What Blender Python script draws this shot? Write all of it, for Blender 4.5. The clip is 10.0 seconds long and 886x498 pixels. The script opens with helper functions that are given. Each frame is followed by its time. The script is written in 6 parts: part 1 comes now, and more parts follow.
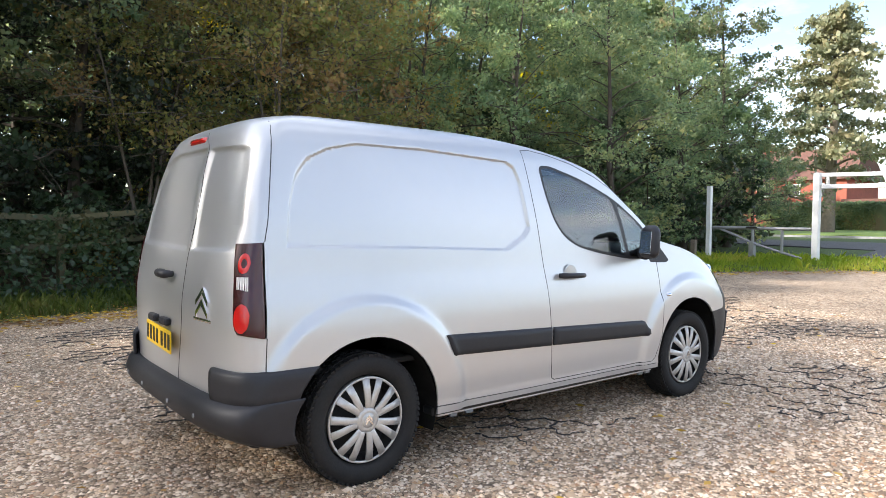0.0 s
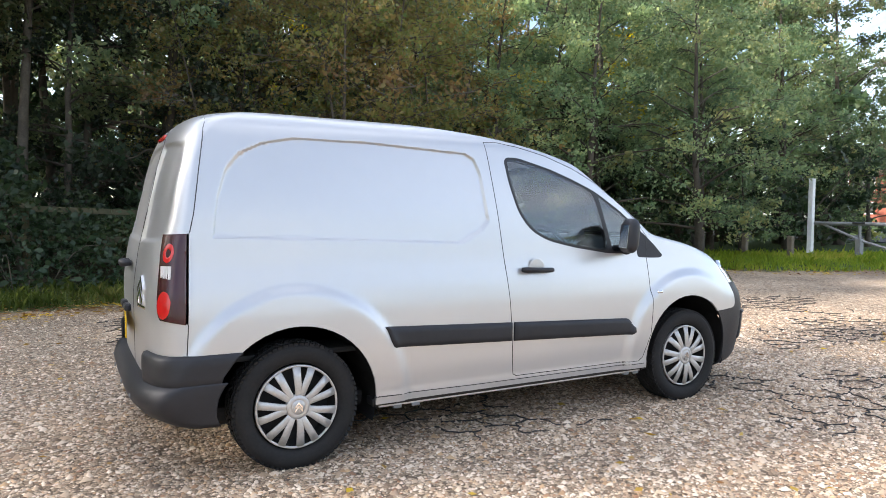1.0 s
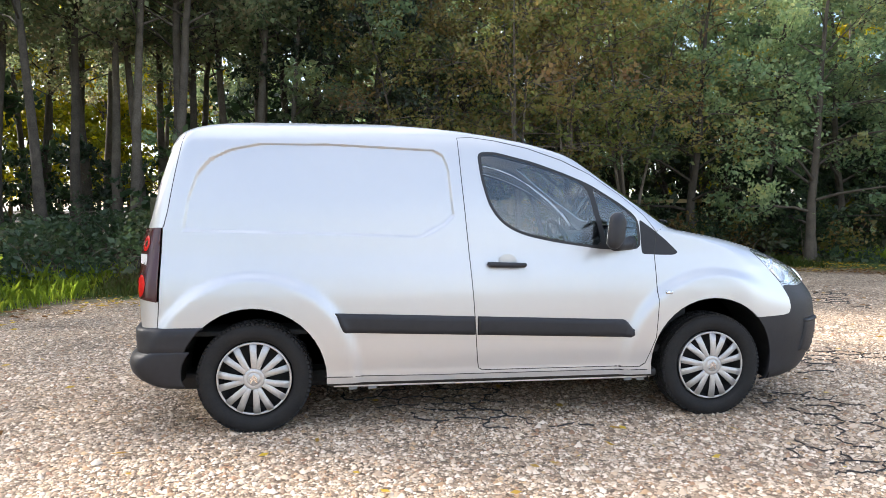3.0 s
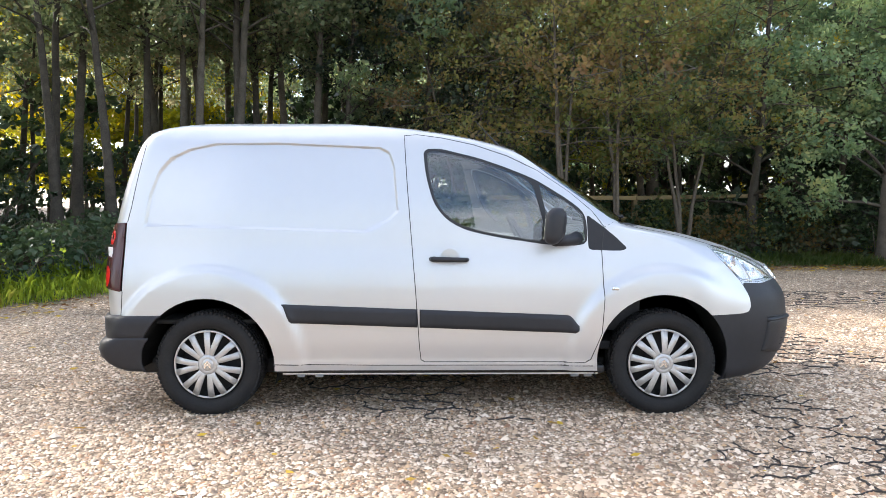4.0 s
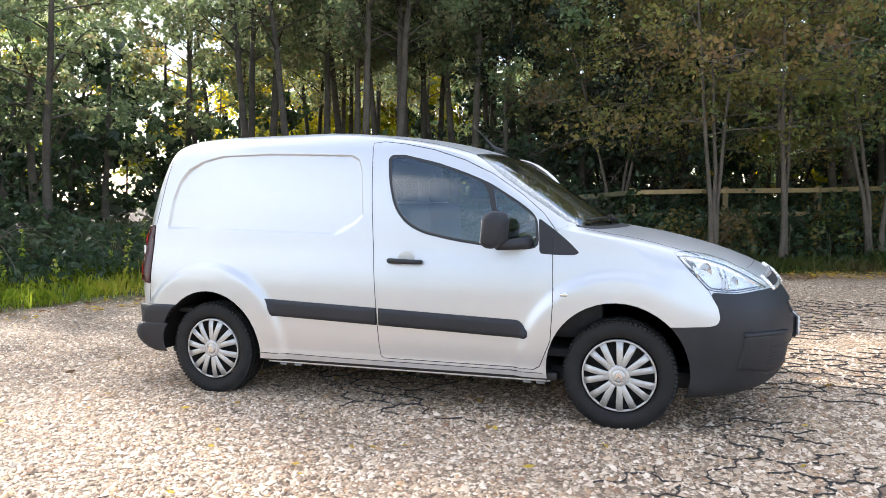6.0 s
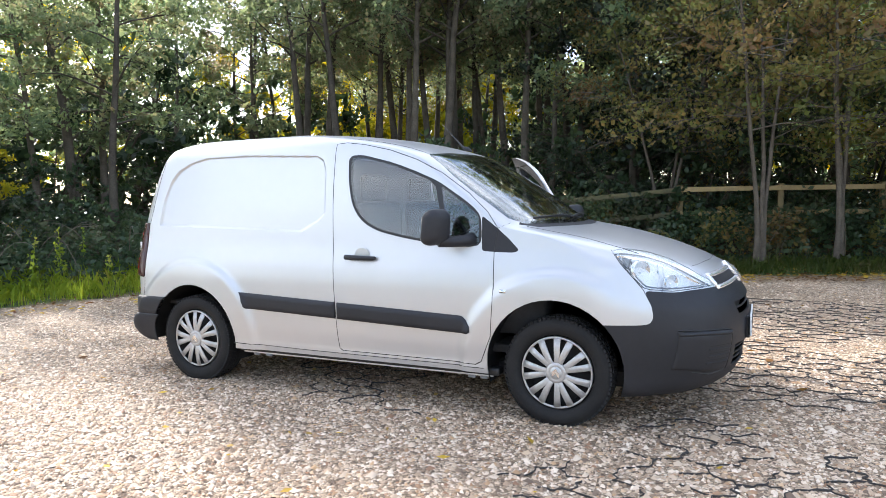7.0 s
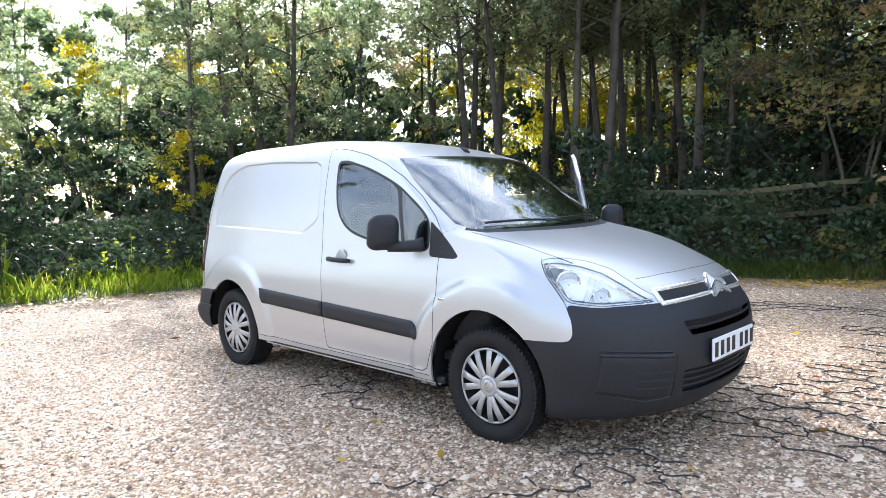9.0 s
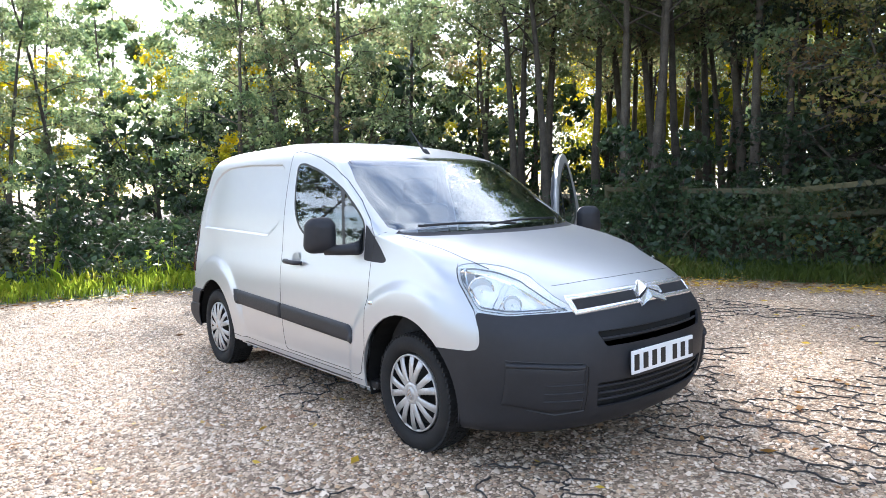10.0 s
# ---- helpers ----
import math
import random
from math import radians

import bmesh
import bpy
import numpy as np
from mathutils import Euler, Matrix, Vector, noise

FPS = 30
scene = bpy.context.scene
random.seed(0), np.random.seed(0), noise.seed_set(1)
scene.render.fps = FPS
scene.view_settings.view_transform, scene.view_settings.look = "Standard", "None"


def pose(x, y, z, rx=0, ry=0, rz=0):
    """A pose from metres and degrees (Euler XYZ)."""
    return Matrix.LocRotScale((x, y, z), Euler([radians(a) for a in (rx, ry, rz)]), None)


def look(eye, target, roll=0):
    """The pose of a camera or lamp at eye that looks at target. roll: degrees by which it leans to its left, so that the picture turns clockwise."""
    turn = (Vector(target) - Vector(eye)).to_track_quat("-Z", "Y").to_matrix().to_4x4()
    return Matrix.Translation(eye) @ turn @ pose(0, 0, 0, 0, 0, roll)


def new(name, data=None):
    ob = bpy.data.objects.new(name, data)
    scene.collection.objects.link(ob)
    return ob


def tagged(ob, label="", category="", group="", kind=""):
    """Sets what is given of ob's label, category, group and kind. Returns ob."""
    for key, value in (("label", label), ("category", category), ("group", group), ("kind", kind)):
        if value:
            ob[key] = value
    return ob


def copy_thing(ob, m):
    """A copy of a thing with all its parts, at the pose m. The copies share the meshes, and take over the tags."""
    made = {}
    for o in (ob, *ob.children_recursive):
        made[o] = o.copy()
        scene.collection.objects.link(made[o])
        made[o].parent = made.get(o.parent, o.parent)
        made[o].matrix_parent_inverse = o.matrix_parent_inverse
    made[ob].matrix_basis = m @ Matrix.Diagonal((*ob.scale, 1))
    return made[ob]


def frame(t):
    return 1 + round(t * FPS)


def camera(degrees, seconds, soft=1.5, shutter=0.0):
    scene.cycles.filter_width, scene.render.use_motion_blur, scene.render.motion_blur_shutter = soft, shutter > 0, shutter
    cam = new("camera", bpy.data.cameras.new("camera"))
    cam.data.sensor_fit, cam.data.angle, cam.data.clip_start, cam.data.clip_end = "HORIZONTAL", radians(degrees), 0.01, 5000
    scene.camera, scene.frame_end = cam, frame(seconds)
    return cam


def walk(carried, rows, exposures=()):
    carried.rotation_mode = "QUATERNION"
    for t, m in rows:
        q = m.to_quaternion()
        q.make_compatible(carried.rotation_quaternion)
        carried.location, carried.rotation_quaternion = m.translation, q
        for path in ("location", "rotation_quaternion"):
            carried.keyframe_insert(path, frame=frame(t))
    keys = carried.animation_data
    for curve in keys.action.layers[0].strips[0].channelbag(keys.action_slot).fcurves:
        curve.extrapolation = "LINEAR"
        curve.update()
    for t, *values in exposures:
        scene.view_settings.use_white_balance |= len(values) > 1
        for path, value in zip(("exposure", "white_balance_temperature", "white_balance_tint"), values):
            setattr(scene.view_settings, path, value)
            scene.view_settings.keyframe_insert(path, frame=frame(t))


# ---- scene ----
cam = camera(66.5, 10.0, soft=0.75)
PATH = [
    (0, (-1.711, -3.547, 1.252), (-0.465, -1.985, 1.172), 0.5),
    (0.5, (-1.367, -3.819, 1.231), (-0.261, -2.155, 1.144), 0.4),
    (1, (-0.993, -4.03, 1.242), (-0.012, -2.29, 1.147), 0.5),
    (1.5, (-0.598, -4.275, 1.252), (0.223, -2.454, 1.151), 0.4),
    (2, (-0.213, -4.404, 1.251), (0.418, -2.509, 1.142), 0.3),
    (2.2, (-0.063, -4.478, 1.244), (0.502, -2.563, 1.135), 0.4),
    (3.3, (0.823, -4.746, 1.252), (0.984, -2.756, 1.134), -0.1),
    (3.5, (0.996, -4.791, 1.246), (1.11, -2.798, 1.124), -0.1),
    (4, (1.396, -4.835, 1.247), (1.402, -2.839, 1.122), -0.1),
    (4.5, (1.792, -4.831, 1.278), (1.658, -2.84, 1.148), -0.3),
    (5, (2.206, -4.837, 1.287), (1.904, -2.864, 1.156), -0.4),
    (5.5, (2.598, -4.785, 1.292), (2.13, -2.846, 1.157), -0.5),
    (6.8, (3.612, -4.562, 1.307), (2.787, -2.745, 1.165), -0.9),
    (7, (3.77, -4.518, 1.287), (2.918, -2.714, 1.146), -0.9),
    (7.5, (4.135, -4.339, 1.3), (3.184, -2.585, 1.153), -0.9),
    (8, (4.459, -4.124, 1.313), (3.377, -2.448, 1.164), -1.0),
    (8.5, (4.805, -3.878, 1.334), (3.551, -2.327, 1.184), -1.2),
    (9, (5.078, -3.57, 1.337), (3.685, -2.143, 1.182), -1.5),
    (9.5, (5.363, -3.246, 1.344), (3.896, -1.895, 1.194), -1.6),
    (10, (5.585, -2.912, 1.341), (4.037, -1.655, 1.187), -1.7),
]
walk(cam, [(t, look(eye, target, roll)) for t, eye, target, roll in PATH],
     exposures=((0, 1.36, 6500, 13), (2, 1.54, 6500, 13), (3.5, 1.66, 6500, 13), (5.5, 1.70, 6500, 13), (7, 1.64, 6350, 13), (10, 1.62, 6050, 13)))

# ---- world and sun ----
SUN_AZ = Vector((-0.93, 0.37, 0.0)).normalized()
SUN_EL = radians(28)
SUN_DIR = Vector((SUN_AZ.x * math.cos(SUN_EL), SUN_AZ.y * math.cos(SUN_EL), math.sin(SUN_EL)))


def make_world():
    world = bpy.data.worlds.new("world")
    world.use_nodes = True
    scene.world = world
    nt = world.node_tree
    nt.nodes.clear()
    out = nt.nodes.new("ShaderNodeOutputWorld")
    bg = nt.nodes.new("ShaderNodeBackground")
    sky = nt.nodes.new("ShaderNodeTexSky")
    sky.sky_type = "NISHITA"
    sky.sun_disc = False
    sky.sun_elevation = SUN_EL
    sky.sun_rotation = math.atan2(SUN_AZ.x, SUN_AZ.y)
    sky.air_density, sky.dust_density, sky.ozone_density = 1.0, 1.2, 1.2
    # broken white cloud over the blue
    co = nt.nodes.new("ShaderNodeTexCoord")
    mp = nt.nodes.new("ShaderNodeMapping")
    mp.inputs["Scale"].default_value = (1.0, 1.0, 2.6)
    nz = nt.nodes.new("ShaderNodeTexNoise")
    nz.inputs["Scale"].default_value = 2.3
    nz.inputs["Detail"].default_value = 7.0
    nz.inputs["Roughness"].default_value = 0.55
    rp = nt.nodes.new("ShaderNodeValToRGB")
    rp.color_ramp.elements[0].position = 0.44
    rp.color_ramp.elements[1].position = 0.70
    mix = nt.nodes.new("ShaderNodeMix")
    mix.data_type = "RGBA"
    mix.inputs["B"].default_value = (7.2, 7.55, 8.1, 1)
    nt.links.new(co.outputs["Generated"], mp.inputs["Vector"])
    nt.links.new(mp.outputs["Vector"], nz.inputs["Vector"])
    nt.links.new(nz.outputs["Fac"], rp.inputs["Fac"])
    nt.links.new(rp.outputs["Color"], mix.inputs["Factor"])
    nt.links.new(sky.outputs["Color"], mix.inputs["A"])
    nt.links.new(mix.outputs["Result"], bg.inputs["Color"])
    bg.inputs["Strength"].default_value = 0.15
    nt.links.new(bg.outputs["Background"], out.inputs["Surface"])


make_world()
sun_data = bpy.data.lights.new("sun", "SUN")
sun_data.energy, sun_data.angle, sun_data.color = 3.3, radians(2.0), (1.0, 0.95, 0.87)
sun_lamp = new("sun", sun_data)
sun_lamp.matrix_basis = look(SUN_DIR * 60, (0, 0, 0))

# ---- materials ----


def material(name, color, rough=0.6, metal=0.0, color2=None, scale=6.0, detail=4.0, bump=0.0, bump_scale=40.0, coat=0.0, rough2=None,
             spec=0.5, per_object=0.0, per_island=0.0):
    """A principled material with two scales of colour noise and a fine relief."""
    m = bpy.data.materials.new(name)
    m.use_nodes = True
    nt = m.node_tree
    b = nt.nodes["Principled BSDF"]
    b.inputs["Base Color"].default_value = (*color, 1)
    b.inputs["Roughness"].default_value = rough
    b.inputs["Metallic"].default_value = metal
    b.inputs["Specular IOR Level"].default_value = spec
    b.inputs["Coat Weight"].default_value = coat
    b.inputs["Coat Roughness"].default_value = 0.06
    co = nt.nodes.new("ShaderNodeTexCoord")
    last = None
    if color2 is not None:
        n1 = nt.nodes.new("ShaderNodeTexNoise")
        n1.inputs["Scale"].default_value = scale
        n1.inputs["Detail"].default_value = detail
        n2 = nt.nodes.new("ShaderNodeTexNoise")
        n2.inputs["Scale"].default_value = scale * 9
        n2.inputs["Detail"].default_value = 3
        add = nt.nodes.new("ShaderNodeMath")
        add.operation = "MULTIPLY_ADD"
        add.inputs[1].default_value = 0.6
        sub = nt.nodes.new("ShaderNodeMath")
        sub.operation = "MULTIPLY"
        sub.inputs[1].default_value = 0.4
        rp = nt.nodes.new("ShaderNodeMapRange")
        rp.inputs["From Min"].default_value, rp.inputs["From Max"].default_value = 0.34, 0.66
        mix = nt.nodes.new("ShaderNodeMix")
        mix.data_type = "RGBA"
        mix.inputs["A"].default_value, mix.inputs["B"].default_value = (*color, 1), (*color2, 1)
        nt.links.new(co.outputs["Object"], n1.inputs["Vector"])
        nt.links.new(co.outputs["Object"], n2.inputs["Vector"])
        nt.links.new(n2.outputs["Fac"], sub.inputs[0])
        nt.links.new(n1.outputs["Fac"], add.inputs[0])
        nt.links.new(sub.outputs["Value"], add.inputs[2])
        nt.links.new(add.outputs["Value"], rp.inputs["Value"])
        nt.links.new(rp.outputs["Result"], mix.inputs["Factor"])
        last = mix.outputs["Result"]
        if rough2 is not None:
            rr = nt.nodes.new("ShaderNodeMapRange")
            rr.inputs["To Min"].default_value, rr.inputs["To Max"].default_value = rough, rough2
            nt.links.new(rp.outputs["Result"], rr.inputs["Value"])
            nt.links.new(rr.outputs["Result"], b.inputs["Roughness"])
    for amount, kind in ((per_object, "ShaderNodeObjectInfo"), (per_island, "ShaderNodeNewGeometry")):
        if amount:
            info = nt.nodes.new(kind)
            rnd = info.outputs["Random" if kind == "ShaderNodeObjectInfo" else "Random Per Island"]
            hsv = nt.nodes.new("ShaderNodeHueSaturation")
            mr = nt.nodes.new("ShaderNodeMapRange")
            mr.inputs["To Min"].default_value, mr.inputs["To Max"].default_value = 1 - amount, 1 + amount
            nt.links.new(rnd, mr.inputs["Value"])
            nt.links.new(mr.outputs["Result"], hsv.inputs["Value"])
            if last is None:
                hsv.inputs["Color"].default_value = (*color, 1)
            else:
                nt.links.new(last, hsv.inputs["Color"])
            last = hsv.outputs["Color"]
    if last is not None:
        nt.links.new(last, b.inputs["Base Color"])
    if bump:
        bn = nt.nodes.new("ShaderNodeTexNoise")
        bn.inputs["Scale"].default_value = bump_scale
        bn.inputs["Detail"].default_value = 5
        bu = nt.nodes.new("ShaderNodeBump")
        bu.inputs["Strength"].default_value = bump
        bu.inputs["Distance"].default_value = 0.02
        nt.links.new(co.outputs["Object"], bn.inputs["Vector"])
        nt.links.new(bn.outputs["Fac"], bu.inputs["Height"])
        nt.links.new(bu.outputs["Normal"], b.inputs["Normal"])
    return m


def glass_material(name, tint, rough=0.0, base=0.075):
    """A thin pane: mirror by Fresnel over a tinted see-through."""
    m = bpy.data.materials.new(name)
    m.use_nodes = True
    nt = m.node_tree
    nt.nodes.clear()
    out = nt.nodes.new("ShaderNodeOutputMaterial")
    tr = nt.nodes.new("ShaderNodeBsdfTransparent")
    tr.inputs["Color"].default_value = (*tint, 1)
    gl = nt.nodes.new("ShaderNodeBsdfGlossy")
    gl.inputs["Roughness"].default_value = rough
    lw = nt.nodes.new("ShaderNodeLayerWeight")
    lw.inputs["Blend"].default_value = 0.5
    pw = nt.nodes.new("ShaderNodeMath")
    pw.operation = "POWER"
    pw.inputs[1].default_value = 4.0
    fr = nt.nodes.new("ShaderNodeMapRange")
    fr.inputs["To Min"].default_value, fr.inputs["To Max"].default_value = base, 1.0
    nt.links.new(lw.outputs["Facing"], pw.inputs[0])
    nt.links.new(pw.outputs["Value"], fr.inputs["Value"])
    mx = nt.nodes.new("ShaderNodeMixShader")
    nt.links.new(fr.outputs["Result"], mx.inputs["Fac"])
    nt.links.new(tr.outputs["BSDF"], mx.inputs[1])
    nt.links.new(gl.outputs["BSDF"], mx.inputs[2])
    nt.links.new(mx.outputs["Shader"], out.inputs["Surface"])
    return m


def leaf_material(name, colors, translucent=0.52, value=0.25):
    """Leaves: colour varies leaf by leaf between the given ones, light shines through."""
    m = bpy.data.materials.new(name)
    m.use_nodes = True
    nt = m.node_tree
    nt.nodes.clear()
    out = nt.nodes.new("ShaderNodeOutputMaterial")
    geo = nt.nodes.new("ShaderNodeNewGeometry")
    inf = nt.nodes.new("ShaderNodeObjectInfo")
    rp = nt.nodes.new("ShaderNodeValToRGB")
    while len(rp.color_ramp.elements) < len(colors):
        rp.color_ramp.elements.new(0.5)
    for i, c in enumerate(colors):
        rp.color_ramp.elements[i].position = i / max(1, len(colors) - 1)
        rp.color_ramp.elements[i].color = (*c, 1)
    co = nt.nodes.new("ShaderNodeTexCoord")
    nz = nt.nodes.new("ShaderNodeTexNoise")
    nz.inputs["Scale"].default_value = 0.55
    nz.inputs["Detail"].default_value = 3
    mr = nt.nodes.new("ShaderNodeMapRange")
    mr.inputs["From Min"].default_value, mr.inputs["From Max"].default_value = 0.3, 0.7
    mr.inputs["To Min"].default_value, mr.inputs["To Max"].default_value = -0.2, 0.75
    ad = nt.nodes.new("ShaderNodeMath")
    ad.operation = "MULTIPLY_ADD"
    ad.inputs[1].default_value = 0.45
    ad.use_clamp = True
    hsv = nt.nodes.new("ShaderNodeHueSaturation")
    vr = nt.nodes.new("ShaderNodeMapRange")
    vr.inputs["To Min"].default_value, vr.inputs["To Max"].default_value = 1 - value, 1 + value
    nt.links.new(co.outputs["Object"], nz.inputs["Vector"])
    nt.links.new(nz.outputs["Fac"], mr.inputs["Value"])
    nt.links.new(geo.outputs["Random Per Island"], ad.inputs[0])
    nt.links.new(mr.outputs["Result"], ad.inputs[2])
    nt.links.new(ad.outputs["Value"], rp.inputs["Fac"])
    nt.links.new(inf.outputs["Random"], vr.inputs["Value"])
    nt.links.new(vr.outputs["Result"], hsv.inputs["Value"])
    nt.links.new(rp.outputs["Color"], hsv.inputs["Color"])
    df = nt.nodes.new("ShaderNodeBsdfPrincipled")
    df.inputs["Roughness"].default_value = 0.42
    df.inputs["Specular IOR Level"].default_value = 0.35
    tl = nt.nodes.new("ShaderNodeBsdfTranslucent")
    br = nt.nodes.new("ShaderNodeHueSaturation")
    br.inputs["Hue"].default_value, br.inputs["Saturation"].default_value, br.inputs["Value"].default_value = 0.485, 1.1, 2.4
    mx = nt.nodes.new("ShaderNodeMixShader")
    mx.inputs["Fac"].default_value = translucent
    nt.links.new(hsv.outputs["Color"], df.inputs["Base Color"])
    nt.links.new(hsv.outputs["Color"], br.inputs["Color"])
    nt.links.new(br.outputs["Color"], tl.inputs["Color"])
    nt.links.new(df.outputs["BSDF"], mx.inputs[1])
    nt.links.new(tl.outputs["BSDF"], mx.inputs[2])
    nt.links.new(mx.outputs["Shader"], out.inputs["Surface"])
    return m


def gravel_material():
    """Pale, mixed gravel: stones by two sizes of cells, darker in between, broad stains."""
    m = bpy.data.materials.new("gravel")
    m.use_nodes = True
    nt = m.node_tree
    b = nt.nodes["Principled BSDF"]
    b.inputs["Roughness"].default_value = 0.85
    b.inputs["Specular IOR Level"].default_value = 0.3
    co = nt.nodes.new("ShaderNodeTexCoord")
    vo = nt.nodes.new("ShaderNodeTexVoronoi")
    vo.inputs["Scale"].default_value = 44
    vd = nt.nodes.new("ShaderNodeTexVoronoi")
    vd.feature = "DISTANCE_TO_EDGE"
    vd.inputs["Scale"].default_value = 44
    sep = nt.nodes.new("ShaderNodeSeparateColor")
    rp = nt.nodes.new("ShaderNodeValToRGB")
    stones = [(0.0, (0.154, 0.108, 0.074)), (0.3, (0.391, 0.281, 0.184)), (0.6, (0.567, 0.428, 0.294)), (0.85, (0.742, 0.611, 0.46)), (1.0, (0.371, 0.197, 0.106))]
    while len(rp.color_ramp.elements) < len(stones):
        rp.color_ramp.elements.new(0.5)
    for e, (p, c) in zip(rp.color_ramp.elements, stones):
        e.position, e.color = p, (*c, 1)
    er = nt.nodes.new("ShaderNodeMapRange")
    er.inputs["From Min"].default_value, er.inputs["From Max"].default_value = 0.0, 0.10
    er.inputs["To Min"].default_value = 0.22
    nz = nt.nodes.new("ShaderNodeTexNoise")
    nz.inputs["Scale"].default_value = 0.7
    nz.inputs["Detail"].default_value = 6
    nr = nt.nodes.new("ShaderNodeMapRange")
    nr.inputs["From Min"].default_value, nr.inputs["From Max"].default_value = 0.35, 0.7
    nr.inputs["To Min"].default_value, nr.inputs["To Max"].default_value = 0.72, 1.12
    mu = nt.nodes.new("ShaderNodeMath")
    mu.operation = "MULTIPLY"
    vs = nt.nodes.new("ShaderNodeVectorMath")
    vs.operation = "SCALE"
    bu = nt.nodes.new("ShaderNodeBump")
    bu.inputs["Strength"].default_value = 0.9
    bu.inputs["Distance"].default_value = 0.012
    L = nt.links.new
    for n in (vo, vd, nz):
        L(co.outputs["Object"], n.inputs["Vector"])
    L(vo.outputs["Color"], sep.inputs["Color"])
    L(sep.outputs["Red"], rp.inputs["Fac"])
    L(vd.outputs["Distance"], er.inputs["Value"])
    L(nz.outputs["Fac"], nr.inputs["Value"])
    L(er.outputs["Result"], mu.inputs[0])
    L(nr.outputs["Result"], mu.inputs[1])
    L(rp.outputs["Color"], vs.inputs[0])
    L(mu.outputs["Value"], vs.inputs["Scale"])
    L(vs.outputs["Vector"], b.inputs["Base Color"])
    L(vd.outputs["Distance"], bu.inputs["Height"])
    L(bu.outputs["Normal"], b.inputs["Normal"])
    return m


def stone_material():
    m = material("loose_stone", (0.5, 0.43, 0.36), rough=0.8)
    nt = m.node_tree
    b = nt.nodes["Principled BSDF"]
    geo = nt.nodes.new("ShaderNodeNewGeometry")
    rp = nt.nodes.new("ShaderNodeValToRGB")
    stones = [(0.0, (0.165, 0.113, 0.078)), (0.24, (0.412, 0.286, 0.184)), (0.5, (0.597, 0.453, 0.317)), (0.76, (0.824, 0.699, 0.552)), (0.9, (0.536, 0.345, 0.184)), (1.0, (0.278, 0.148, 0.087))]
    while len(rp.color_ramp.elements) < len(stones):
        rp.color_ramp.elements.new(0.5)
    for e, (p, c) in zip(rp.color_ramp.elements, stones):
        e.position, e.color = p, (*c, 1)
    nt.links.new(geo.outputs["Random Per Island"], rp.inputs["Fac"])
    nt.links.new(rp.outputs["Color"], b.inputs["Base Color"])
    return m


M_PAINT = material("silver_paint", (0.55, 0.555, 0.56), rough=0.36, metal=0.6, coat=0.5, color2=(0.535, 0.54, 0.545), scale=1.5)
M_PAINT.node_tree.nodes["Principled BSDF"].inputs["Coat Roughness"].default_value = 0.16
M_PLASTIC = material("grey_black_plastic", (0.016, 0.017, 0.020), rough=0.52, spec=0.36, color2=(0.023, 0.023, 0.027), scale=3, bump=0.06, bump_scale=300)
M_RUBBER = material("tyre_rubber", (0.011, 0.011, 0.012), rough=0.78, spec=0.3, color2=(0.020, 0.019, 0.018), scale=8, bump=0.1, bump_scale=120)
M_SEAL = material("black_seal", (0.012, 0.012, 0.013), rough=0.45)
M_DARK = material("dark_void", (0.010, 0.010, 0.011), rough=0.8, color2=(0.02, 0.019, 0.018), scale=5)
M_GLASS = glass_material("tinted_glass", (0.80, 0.84, 0.84), base=0.08)
M_SCREEN = glass_material("windscreen_glass", (0.76, 0.81, 0.81), base=0.19)
M_CLEAR = glass_material("clear_lens", (0.97, 0.98, 0.98), base=0.04)
M_CHROME = material("chrome", (0.80, 0.81, 0.82), rough=0.10, metal=1.0)
M_EMBLEM = material("satin_chrome", (0.84, 0.84, 0.85), rough=0.26, metal=0.75)
M_REFLECT = material("lamp_reflector", (0.90, 0.90, 0.90), rough=0.28, metal=0.25)
M_BOWL = material("mirror_reflector", (0.70, 0.71, 0.73), rough=0.08, metal=1.0)
M_HUB = material("silver_wheel_trim", (0.54, 0.53, 0.515), rough=0.36, metal=0.5, color2=(0.42, 0.41, 0.395), scale=9)
M_RED = material("red_lens", (0.52, 0.010, 0.010), rough=0.2, coat=0.5)
M_REDDARK = material("smoked_red_lens", (0.040, 0.003, 0.006), rough=0.22, coat=0.25)
M_YELLOW = material("yellow_plate", (0.78, 0.50, 0.015), rough=0.4)
M_WHITEPL = material("white_plate", (0.80, 0.80, 0.80), rough=0.4)
M_BLACK = material("black_ink", (0.012, 0.012, 0.013), rough=0.5)
M_SEAT = material("seat_cloth", (0.03, 0.032, 0.036), rough=0.9, color2=(0.05, 0.052, 0.057), scale=20, bump=0.1, bump_scale=200)
M_TRIM = material("grey_trim", (0.16, 0.165, 0.17), rough=0.7, color2=(0.19, 0.195, 0.2), scale=6)
M_LINING = material("door_trim", (0.030, 0.031, 0.034), rough=0.75, color2=(0.04, 0.041, 0.044), scale=3)
M_BLUE = material("blue_wrapper", (0.03, 0.12, 0.60), rough=0.35)
M_GRAVEL = gravel_material()
M_STONE = stone_material()
M_GRID = material("black_ground_mesh", (0.022, 0.020, 0.019), rough=0.85, color2=(0.05, 0.043, 0.036), scale=4)
M_LAWN = material("lawn", (0.10, 0.17, 0.03), rough=0.9, color2=(0.16, 0.22, 0.04), scale=0.8, bump=0.4, bump_scale=30)
M_ROAD = material("asphalt", (0.05, 0.05, 0.053), rough=0.9, color2=(0.075, 0.073, 0.072), scale=2, bump=0.3, bump_scale=80)
